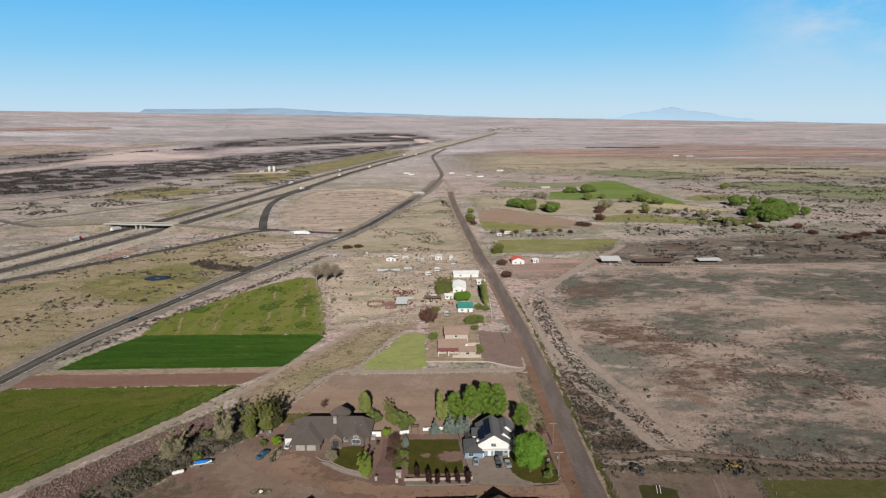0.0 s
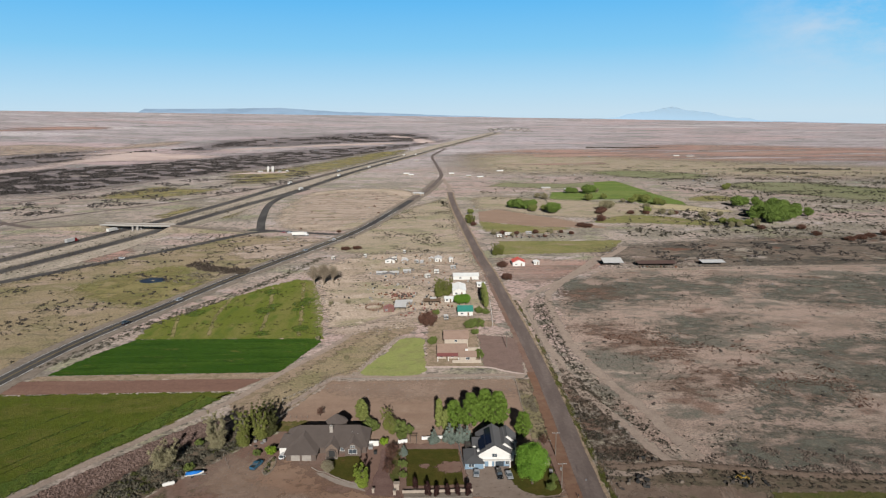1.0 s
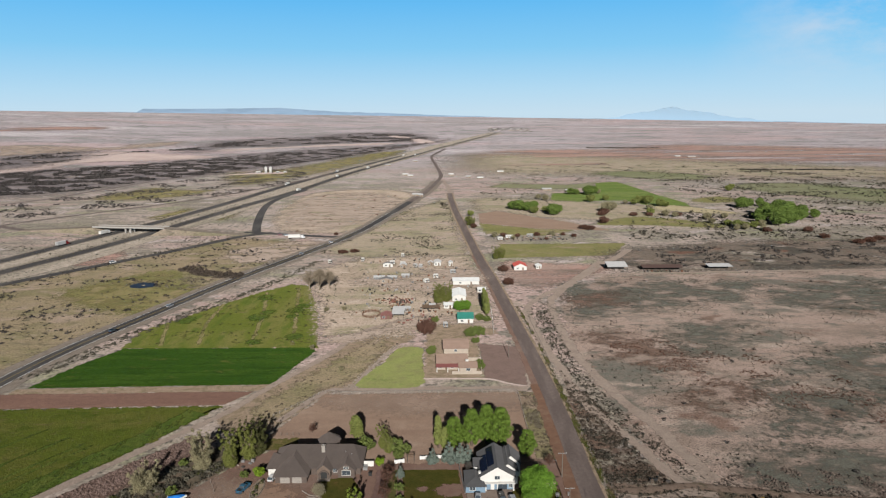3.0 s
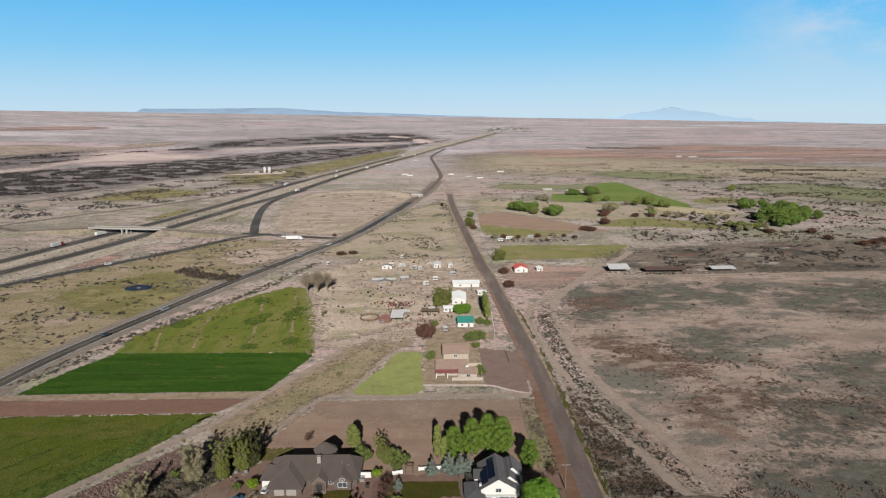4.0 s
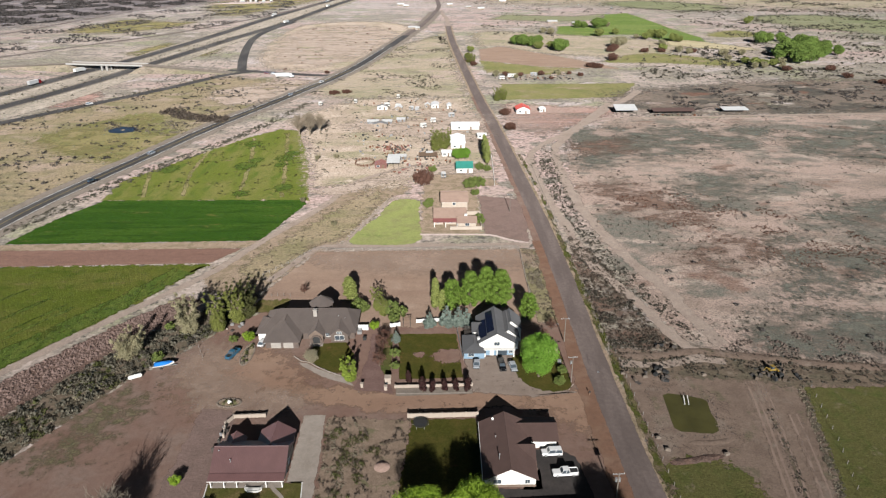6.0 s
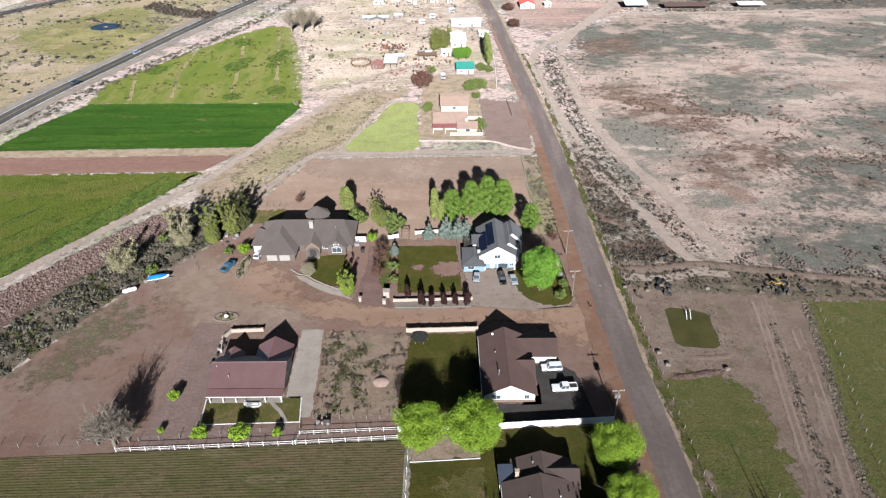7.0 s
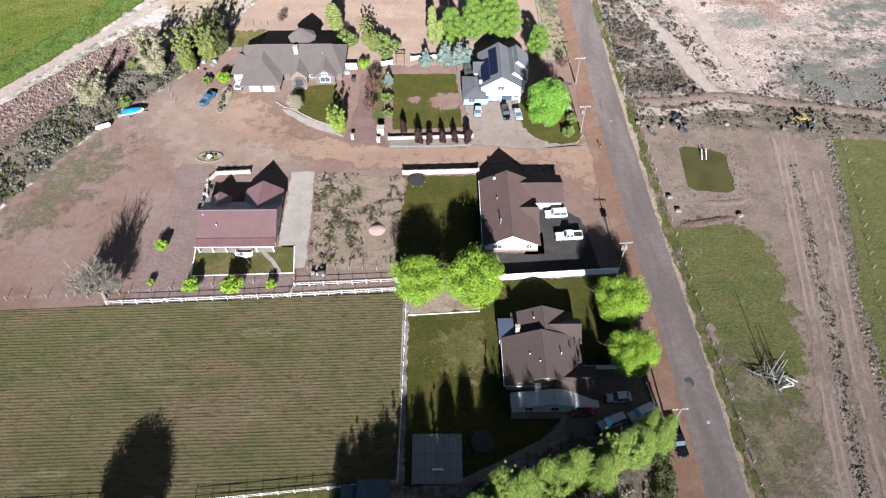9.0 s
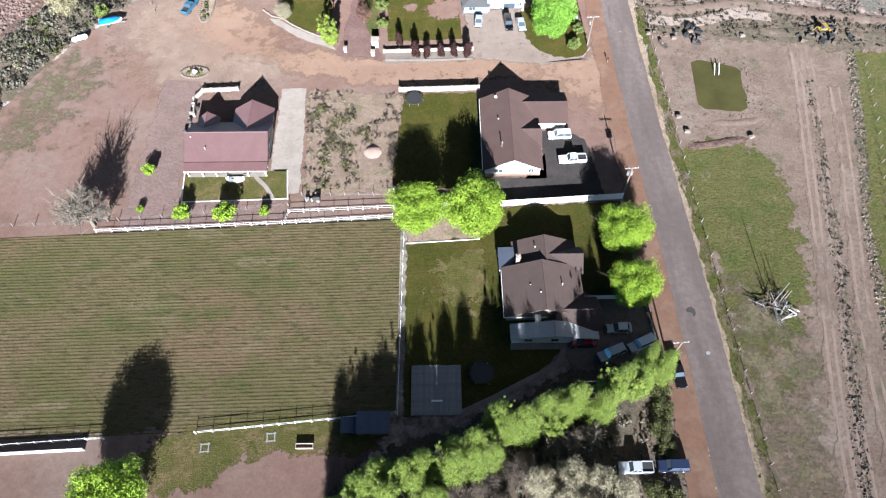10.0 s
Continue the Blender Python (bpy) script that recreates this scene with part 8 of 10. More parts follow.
scrub("north_pale_brush", [(24, 548), (14, 640), (6, 900), (-30, 820), (-66, 680), (-100, 560), (-70, 440), (-20, 420)], 700, 0.2, 0.8, M["straw"], "pale dry clumps on a flat", 7, 0.8, 18, leaf=0.42)
scrub("scrap_yard_brush", [(-80, 440), (-60, 350), (-20, 352), (4, 380), (20, 420), (18, 545), (-60, 540), (-95, 480)], 600, 0.2, 0.8, M["scrub_dark"], "dark weeds and scrap among sheds", 8, 0.8, 12, leaf=0.4)
scrub("east_plain_pale_brush", [(50, 620), (140, 620), (330, 610), (700, 640), (900, 900), (600, 1300), (320, 1100), (60, 1200)], 1500, 0.4, 1.6, M["straw"], "pale dry clumps over the plain", 7, 0.7, 45, leaf=0.4, keep=lambda x, y: not (30 < x < 172 and 636 < y < 805 or 140 < x < 336 and 790 < y < 1105 or 40 < x < 160 and 530 < y < 596))
scrub("east_plain_dark_brush", [(50, 620), (140, 640), (330, 610), (700, 640), (1000, 1000), (700, 1500), (320, 1500), (60, 1400)], 6000, 0.5, 2.0, M["scrub_dark"], "dark low brush over the plain", 7, 0.7, 36, leaf=0.4, keep=lambda x, y: not (30 < x < 172 and 636 < y < 805 or 140 < x < 336 and 790 < y < 1105 or 40 < x < 160 and 530 < y < 596))
scrub("strip_weeds", [(-78, 262), (-70, 283), (-50, 325), (-40, 348), (-24, 366), (-16, 348), (-26, 331), (-38, 286), (-48, 280), (-62, 248)], 350, 0.1, 0.4, M["straw"], "pale dry weeds on a strip", 8, 0.8, 8, leaf=0.4)


# ---- fences, walls and poles ----
M["creamwall"] = plain("cream_block_wall", (0.2526, 0.2105, 0.1754), 0.85, vary=0.08)
M["paleboard"] = plain("weathered_pale_boards", (0.2712, 0.2472, 0.2194), 0.85, vary=0.15)
M["pole"] = plain("weathered_pole_wood", (0.121, 0.1018, 0.0853), 0.9, vary=0.15)
M["wirepost"] = plain("grey_fence_post", (0.165, 0.1485, 0.132), 0.9, vary=0.2, each=0.3)
M["wire"] = plain("fence_wire", (0.121, 0.1155, 0.11), 0.6, 0.6)
M["bridge"] = plain("pale_grey_bridge_concrete", (0.2650, 0.2535, 0.2379), 0.85, vary=0.1)
M["stones"] = plain("brown_field_stone", (0.143, 0.1155, 0.0935), 0.95, vary=0.2, each=0.5)


def along(pts, gap):
    """Even steps along a broken line: place and direction."""
    out = []
    for a, b in zip(pts, pts[1:]):
        a, b = Vector((*a, 0)), Vector((*b, 0))
        n = max(1, round((b - a).length / gap))
        for i in range(n):
            out.append(a.lerp(b, i / n))
    return out + [Vector((*pts[-1], 0))]


def rail_fence(pts, label, gap=2.8, height=1.3, rails=(0.6, 1.15), mat=None, post=0.06, rail=(0.018, 0.034), group="white fences"):
    mat = mat or M["fencewhite"]
    p = along(pts, gap)
    ob = base("rail_fence", pose(p[0].x, p[0].y, 0), label, "fence", group)
    post_me = mesh_of("post", boxes((-post, post, -post, post, -0.05, height), (-post * 1.2, post * 1.2, -post * 1.2, post * 1.2, height, height + 0.05)), mat)
    for i, q in enumerate(p):
        o = new("post", post_me)
        o.parent, o.location = ob, q - p[0]
    for z in rails:
        if rail[0] < 0.01:
            bm = bmesh.new()
            ring = []
            for q in p:
                now = [bm.verts.new(q - p[0] + Vector((0, dy, z + dz))) for dy, dz in ((-rail[0], 0), (rail[0], 0), (0, rail[1]))]
                for k in range(3):
                    if ring:
                        bm.faces.new((ring[k], ring[(k + 1) % 3], now[(k + 1) % 3], now[k]))
                ring = now
            part("wire", bm, M["wire"], ob)
            continue
        for a, b in zip(p, p[1:]):
            d = b - a
            o = part("rail", boxes((0.02, d.length - 0.02, -rail[0], rail[0], z - rail[1], z + rail[1])), mat, ob)
            o.matrix_basis = Matrix.Translation(a - p[0]) @ Matrix.Rotation(math.atan2(d.y, d.x), 4, "Z")
    return ob


def wall_line(name, pts, height, thick, mat, label, gap=2.4, cap=True, category="wall", panel="panel"):
    """A wall or solid fence of panels between piers."""
    p = along(pts, gap)
    ob = base(name, pose(p[0].x, p[0].y, 0), label, category)
    for a, b in zip(p, p[1:]):
        d = b - a
        turn = math.atan2(d.y, d.x)
        n = d.length
        o = part(panel, boxes((0.06, n - 0.06, -thick / 2, thick / 2, 0, height)), mat, ob)
        o.matrix_basis = Matrix.Translation(a - p[0]) @ Matrix.Rotation(turn, 4, "Z")
    for q in p:
        o = part("pier", boxes((-thick * 0.8, thick * 0.8, -thick * 0.8, thick * 0.8, 0, height + (0.08 if cap else 0.0))), mat, ob)
        o.location = q - p[0]
    return ob


def wire_fence(pts, label, gap=4.0, height=1.2):
    return rail_fence(pts, label, gap, height, (0.4, 0.8, 1.15), M["wirepost"], 0.06, (0.008, 0.008), "wire fences")


rail_fence([(-65.6, 141.2), (-48, 141.9), (-30.1, 142.7), (-8.8, 144.0)], "white rail fence between yard and furrowed field")
rail_fence([(-29.6, 142.8), (-29.1, 145.3), (-8.9, 146.2)], "short white rail fence beside a weedy plot")
rail_fence([(-6.5, 144.6), (-6.7, 124), (-6.9, 104.6)], "white rail fence along a lawn")
rail_fence([(-112, 99.0), (-70, 100.2), (-54.1, 101.2)], "white rail fence behind a corral wall")
rail_fence([(-39.4, 101.9), (-15.5, 104.1), (-7.2, 104.9)], "white rail fence along a corral")
rail_fence([(-62.8, 256.5), (-54, 268), (-48.1, 278.2)], "pale rail fence along a canal road", 3.0, 1.2, (0.65, 1.1), M["paleboard"], 0.06, (0.015, 0.03))
rail_fence([(-47, 277.4), (-15.8, 276.4), (30.0, 277.6), (29.7, 236.6)], "pale rail fence round a bare paddock", 3.4, 1.2, (0.65, 1.1), M["paleboard"], 0.06, (0.015, 0.03))
rail_fence([(26, 350), (27, 372), (27.6, 395)], "white fence before a row of cottages", 3.0)
wire_fence([(-110, 141.5), (-66, 143.4), (-29.4, 147.0)], "dark wire fence along a cinder drive")
wire_fence([(-27, 149.6), (-10, 149.4)], "wire fence along a weedy plot", 3)
wire_fence([(52.6, 20), (52.2, 100), (50.8, 150), (50.2, 206)], "wire fence along the lane")
wire_fence([(79, 90), (83.6, 120), (87, 141), (94, 168), (98, 189)], "wire fence along a green field")
wire_fence([(-62.7, 241.4), (-50.1, 241.0)], "low fence behind a house", 2)
wire_fence([(-68, 205), (-79, 226)], "wire fence on a bank", 3)
wire_fence([(48.6, 208), (48.2, 300), (47, 380)], "wire fence beside a track")
wall_line("panel_fence", [(-8.6, 146.0), (12.8, 146.6), (36.4, 148.1)], 1.8, 0.12, M["fencewhite"], "tall white panel fence between two gardens", 2.4, category="fence")
wall_line("panel_fence", [(-112, 97.6), (-70, 98.8), (-56.8, 99.4)], 1.3, 0.12, M["fencewhite"], "white panel fence along a corral", 2.4, category="fence")
wall_line("garden_wall", [(-8.2, 177.7), (0.4, 177.9), (9.2, 178.2)], 1.45, 0.25, M["creamwall"], "cream block wall beside a drive", 2.9)
wall_line("brick_wall", [(-12.1, 190.2), (-2, 190.5), (8.3, 190.9)], 0.95, 0.3, M["creamwall"], "low cream wall with piers before a lawn", 3.4)
wall_line("yard_wall", [(-52.2, 171), (-53.0, 175.6), (-51.6, 178.2), (-44, 178.6)], 1.1, 0.3, M["creamwall"], "low curved wall round a back court", 2.0)
wall_line("white_wall", [(-15.4, 221.0), (-12.6, 221.8)], 1.3, 0.25, M["fencewhite"], "short white garden wall", 1.5)
wall_line("white_wall", [(-7.4, 223.6), (0.6, 224.4)], 1.2, 0.25, M["fencewhite"], "white garden wall behind spruces", 2)
wall_line("board_fence", [(-13.4, 194.6), (-13.8, 206), (-14.2, 218.6)], 1.5, 0.08, M["wood"], "brown board fence beside a lawn", 2.2, category="fence")
wall_line("board_fence", [(5.0, 217.6), (6.4, 203)], 1.5, 0.08, M["greywood"], "grey board fence beside a lawn", 2.2, category="fence")
wall_line("kerb_wall", [(-41.8, 205.2), (-39.4, 203.0), (-37.0, 202.3), (-34.2, 199.9), (-30.6, 197.5), (-27.7, 196.0), (-25.6, 195.6)], 0.28, 0.22, M["concrete"], "low curved pale wall round a front lawn", 1.8)
wall_line("canal_wall", [(-46, 280), (-39.2, 278.8), (-19.7, 279.2), (29, 280.2)], 0.3, 0.4, M["concrete"], "pale concrete canal wall", 4, False)
wall_line("edging_board", [(-5.9, 138.0), (7.8, 138.8)], 0.25, 0.15, M["fencewhite"], "white edging board across a lawn", 3, False)
wall_line("lawn_kerb", [(-30.6, 155.8), (-29.8, 148.8), (-50.7, 148.2), (-51.4, 155.4)], 0.18, 0.2, M["fencewhite"], "white kerb round a small lawn", 3, False)
wall_line("pad_kerb", [(8.2, 188.2), (8.0, 201)], 0.12, 0.15, M["concrete"], "pale kerb of a parking pad", 3, False)
wall_line("pad_kerb", [(20.6, 196), (23.0, 191.0), (26.8, 188.4), (33.6, 188.4), (35.4, 191.2)], 0.12, 0.2, M["creamwall"], "pale kerb round a planted bed", 2, False)
wall_line("court_fence", [(22.0, 125.6), (37.2, 125.8)], 1.5, 0.08, M["fencewhite"], "white fence at a parking court", 2.2, category="fence")
wall_line("court_fence", [(37.2, 125.6), (38.6, 114.2)], 0.9, 0.08, M["darkwood"], "dark fence at a parking court", 2.2, category="fence")


def utility_pole(x, y, h=8.4, turn=0.0, cans=0):
    ob = base("utility_pole", pose(x, y, 0, 0, 0, turn), "wooden utility pole with a crossarm beside the lane", "pole", "utility poles")
    bm = bmesh.new()
    tube(bm, (0, 0, -0.3), (0, 0, h), 0.17, 0.12, 10)
    part("pole", bm, M["pole"], ob)
    arm = part("crossarm", boxes((-1.3, 1.3, 0.11, 0.24, h - 0.6, h - 0.45)), M["greywood"], ob, "pale weathered crossarm")
    for u in (-1.2, -0.6, 0.6, 1.2):
        bm = bmesh.new()
        tube(bm, (u, 0.17, h - 0.45), (u, 0.17, h - 0.28), 0.05, 0.04, 8)
        part("insulator", bm, M["white"], arm)
    for k in range(cans):
        bm = bmesh.new()
        tube(bm, (-0.35 + 0.7 * k, 0.3, h - 2.6), (-0.35 + 0.7 * k, 0.3, h - 1.7), 0.24, 0.24, 12)
        part("transformer", bm, M["steel"], ob)
    return ob


for x, y, c in ((36.9, 149.3, 2), (39.2, 113.4, 0), (35.0, 192.2, 1), (36.4, 212, 0), (30.1, 316.2, 0)):
    utility_pole(x, y, 8.4, 4, c)


# ---- furrowed field ----
def furrows():
    """A field of low straight ridges."""
    bm = bmesh.new()
    y, rows = 101.2, []
    profile = ((0.0, 0.0), (0.19, 0.045), (0.33, 0.06), (0.46, 0.015))
    while y < 145.4:
        for dy, z in profile:
            row = []
            yy = y + dy
            for i in range(61):
                x = -130 + 122.8 * i / 60
                w = 0.16 * noise.noise(Vector((x * 0.06, yy * 0.5, 1))) + 0.022 * (x + 8)
                north = 143.5 + 0.047 * (x + 8)
                south = float(np.interp(x, (-130, -54, -39, -7), (98.9, 101.6, 102.3, 105.2)))
                row.append(bm.verts.new((x, max(min(yy + w, north), south), 0.13 + 0.8 * z * (0.8 + 0.7 * noise.noise(Vector((x * 0.25, y * 3, 0)))))))
            rows.append(row)
        y += 0.64
    for a, b in zip(rows, rows[1:]):
        for i in range(60):
            bm.faces.new((a[i], a[i + 1], b[i + 1], b[i]))
    return thing("furrowed_field", bm, M["stubble"], "furrowed field with thin green growth", "field", kind="structure")


furrows()


# ---- vehicles ----
def paint(name, c):
    return plain(name, c, 0.25, 0.1, 0.02, 2.0, 0.5)


CAR = {"white": paint("white_car_paint", (0.52, 0.52, 0.52)), "silver": paint("silver_car_paint", (0.26, 0.275, 0.295)), "black": paint("black_car_paint", (0.004, 0.004, 0.005)),
       "blue": paint("blue_car_paint", (0.028, 0.09, 0.145)), "red": paint("red_car_paint", (0.155, 0.011, 0.014)), "navy": paint("navy_car_paint", (0.012, 0.018, 0.04))}


def vehicle(kind, x, y, turn, colour, label, s=1.0):
    """A road vehicle from a side outline: body, cabin with glass, four wheels, lamps."""
    L = {"car": 4.5, "suv": 4.8, "pickup": 5.7}[kind] * s
    W = 1.85
    H = {"car": 1.42, "suv": 1.75, "pickup": 1.8}[kind]
    ob = base("car" if kind != "pickup" else "pickup_truck", pose(x, y, 0.2, 0, 0, turn), label, "car" if kind != "pickup" else "pickup", "parked vehicles")
    belt = H * 0.58
    bm = boxes((-L / 2, L / 2, -W / 2, W / 2, 0.28, belt))
    for v in bm.verts:
        if v.co.z > 0.5:
            v.co.y *= 0.94
            if kind == "car":
                v.co.x *= 0.97
                v.co.z -= 0.1 if v.co.x > 0 else 0.03
    bmesh.ops.bevel(bm, geom=bm.edges[:], offset=0.1, segments=2, affect="EDGES")
    body = part("body", bm, CAR[colour], ob, smooth=False)
    f0, f1, r0, r1 = {"car": (0.22, 0.06, -0.42, -0.28), "suv": (0.24, 0.12, -0.49, -0.44), "pickup": (0.2, 0.1, -0.16, -0.12)}[kind]

    def cabin(bm, z0, z1, grow):
        vs = []
        for z, a, b, w in ((z0, r0 * L, f0 * L, W * 0.45), (z1, r1 * L, f1 * L, W * 0.38)):
            for px, py in ((a - grow, -w - grow), (b + grow, -w - grow), (b + grow, w + grow), (a - grow, w + grow)):
                vs.append(bm.verts.new((px, py, z)))
        for q in ((3, 2, 1, 0), (4, 5, 6, 7), (0, 1, 5, 4), (1, 2, 6, 5), (2, 3, 7, 6), (3, 0, 4, 7)):
            bm.faces.new([vs[i] for i in q])
    bm = bmesh.new()
    cabin(bm, belt - 0.08, H - 0.05, 0.0)
    part("cabin", bm, M["glass"], ob, "dark window glass")
    bm = boxes((r1 * L - 0.06, f1 * L + 0.06, -W * 0.39, W * 0.39, H - 0.07, H))
    bmesh.ops.bevel(bm, geom=bm.edges[:], offset=0.03, segments=1, affect="EDGES")
    roof = part("roof", bm, CAR[colour], ob)
    for a, b in ((r0, r1), (f0, f1), ((r0 + f0) / 2 - 0.02, (r1 + f1) / 2 - 0.02)):
        for sd in (-1, 1):
            bm = bmesh.new()
            tube(bm, (a * L, sd * W * 0.455, belt - 0.05), (b * L, sd * W * 0.39, H - 0.04), 0.05, 0.045, 6)
            part("pillar", bm, CAR[colour], ob)
    if kind == "pickup":
        part("cargo_bed", boxes((-L / 2 + 0.12, -0.19 * L, -W * 0.4, W * 0.4, belt - 0.02, belt + 0.02)), M["black"], ob, "dark cargo bed")
        for sd in (-1, 1):
            part("bed_side", boxes((-L / 2 + 0.04, -0.17 * L, sd * W * 0.45 - 0.06, sd * W * 0.45 + 0.06, belt - 0.02, belt + 0.2)), CAR[colour], ob)
        part("tailgate", boxes((-L / 2 + 0.02, -L / 2 + 0.12, -W * 0.4, W * 0.4, belt - 0.02, belt + 0.2)), CAR[colour], ob)
    for u in (-0.31, 0.32):
        for sd in (-1, 1):
            bm = bmesh.new()
            tube(bm, (u * L, sd * (W / 2 - 0.2), 0.34), (u * L, sd * (W / 2 + 0.01), 0.34), 0.34, 0.34, 14)
            wh = part("wheel", bm, M["black"], ob)
            bm = bmesh.new()
            tube(bm, (u * L, sd * (W / 2), 0.34), (u * L, sd * (W / 2 + 0.02), 0.34), 0.2, 0.18, 10)
            part("rim", bm, M["steel"], wh)
    for sd in (-1, 1):
        part("headlight", boxes((L / 2 - 0.06, L / 2 + 0.01, sd * W * 0.36 - 0.16, sd * W * 0.36 + 0.16, belt - 0.3, belt - 0.16)), M["steel"], ob)
        part("tail_light", boxes((-L / 2 - 0.01, -L / 2 + 0.06, sd * W * 0.38 - 0.12, sd * W * 0.38 + 0.12, belt - 0.32, belt - 0.12)), CAR["red"], ob)
    part("bumper", boxes((L / 2 - 0.1, L / 2 + 0.05, -W * 0.46, W * 0.46, 0.3, 0.5)), M["black"], ob)
    part("bumper", boxes((-L / 2 - 0.05, -L / 2 + 0.1, -W * 0.46, W * 0.46, 0.3, 0.5)), M["black"], ob)
    return ob


vehicle("car", 10.0, 200.0, 265, "silver", "silver hatchback parked before a garage", 0.9)
vehicle("suv", 17.0, 199.2, 275, "black", "black sport utility car on a concrete pad")
vehicle("car", 20.0, 198.8, 278, "silver", "silver sedan on a concrete pad")
vehicle("suv", 25.6, 164.2, 183, "white", "white sport utility car on a dark apron")
vehicle("pickup", 27.6, 157.7, 183, "white", "white pickup truck with an open bed")
vehicle("car", 31.6, 119.6, 182, "silver", "silver sedan in tree shade")
vehicle("suv", 35.0, 116.6, 205, "silver", "silver van on a gravel court", 1.08)
vehicle("suv", 29.6, 114.9, 202, "silver", "silver sport utility car partly under trees", 1.05)
vehicle("car", 25.0, 117.0, 180, "red", "red car in deep shade", 0.95)
vehicle("pickup", 40.2, 111.4, 276, "black", "black pickup truck on the lane's shoulder")
vehicle("pickup", 30.6, 95.6, 180, "silver", "silver pickup truck beside a tree belt", 0.95)
vehicle("suv", 36.6, 95.8, 180, "navy", "dark blue sport utility car beside a tree belt")
vehicle("pickup", -59.6, 206.0, 72, "blue", "blue pickup truck on a dirt yard", 0.95)
vehicle("car", -52.4, 212.0, 80, "white", "white sedan before a garage")
vehicle("car", -150, 642, 10, "red", "red car at a junction")
vehicle("suv", -143, 638, 5, "white", "white car at a junction")


def semi(x, y, turn, cab, box_mat, label, n=14.0):
    """An articulated lorry: cab, box and wheels."""
    ob = base("semi_truck", pose(x, y, 0.15, 0, 0, turn), label, "truck", "lorries")
    bm = boxes((-n / 2, n / 2 - 3, -1.25, 1.25, 1.1, 3.9))
    bmesh.ops.bevel(bm, geom=bm.edges[:], offset=0.08, segments=1, affect="EDGES")
    part("box_trailer", bm, box_mat, ob)
    bm = boxes((n / 2 - 2.7, n / 2 - 0.4, -1.15, 1.15, 0.6, 3.4), (n / 2 - 0.5, n / 2 + 0.9, -1.0, 1.0, 0.6, 1.9))
    c = part("cab", bm, CAR[cab], ob)
    part("windscreen", boxes((n / 2 - 0.42, n / 2 - 0.36, -1.0, 1.0, 2.1, 3.1)), M["glass"], c)
    for u in (-n / 2 + 1.0, -n / 2 + 2.3, n / 2 - 2.4, n / 2 + 0.2):
        for s in (-1, 1):
            bm = bmesh.new()
            tube(bm, (u, s * 0.9, 0.5), (u, s * 1.22, 0.5), 0.5, 0.5, 12)
            part("wheel", bm, M["black"], ob)


semi(-131, 624, 3, "white", M["white"], "white lorry trailer parked at a junction")
for x, y, t, c in ((-328, 600, 73, "red"), (-318, 655, 74, "white"), (-208, 1010, 78, "white"), (-184, 1230, 80, "silver"), (-244, 1100, 258, "white"), (-150, 1420, 78, "white"), (-200, 1330, 258, "silver"), (-100, 1820, 256, "white"), (-70, 1840, 76, "white")):
    semi(x, y, t, c, M["white"] if c != "red" else M["tinroof"], "lorry standing on a divided highway", 12)
for x, y, t, c in ((-170, 358, 70, "black"), (-159, 405, 70, "silver"), (-112, 553, 68, "silver"), (-96, 600, 67, "white"), (-250, 527, 55, "white")):
    vehicle("suv", x, y, t, c, "car on a two-lane road")


# ---- things about the yard ----
def round_planter():
    ob = base("round_planter", pose(-54.6, 184.2, 0), "oval stone-edged planter with a pale boulder", "planter")
    me = []
    for k in range(4):
        bm = bmesh.new()
        bmesh.ops.create_icosphere(bm, subdivisions=1, radius=0.36)
        for v in bm.verts:
            v.co *= 1 + 0.25 * noise.noise(v.co * 3 + Vector((k * 7, 0, 0)))
            v.co.z *= 0.8
        me.append(mesh_of("stone", bm, M["stones"]))
    for i in range(30):
        a = 2 * math.pi * i / 30
        o = new("stone", me[i % 4])
        o.parent = ob
        o.location = (3.0 * math.cos(a), 1.7 * math.sin(a), 0.15)
        o.rotation_euler = (0, 0, i * 1.7)
    bm = bmesh.new()
    bmesh.ops.create_circle(bm, cap_ends=True, radius=1, segments=24)
    bmesh.ops.scale(bm, verts=bm.verts[:], vec=(2.8, 1.5, 1))
    bmesh.ops.translate(bm, verts=bm.verts[:], vec=(0, 0, 0.2))
    part("soil", bm, M["weeds"], ob)
    o = new("boulder", me[1])
    o.parent, o.scale, o.location = ob, (2.0, 1.6, 1.8), (0.2, 0, 0.5)
    o.data = o.data.copy()
    o.data.materials[0] = M["white"]
    tagged(o, "pale boulder")
    for i, a in enumerate((0.6, 2.2, 3.6, 5.2)):
        d = RNG.normal(size=(60, 3))
        d[:, 2] = abs(d[:, 2])
        p = new("plant", quads("plant", d / np.linalg.norm(d, axis=1, keepdims=True) * 0.45 + np.array((1.5 * math.cos(a), 0.8 * math.sin(a), 0.2)), d, np.full(60, 0.13), M["scrub_green"]))
        p.parent = ob


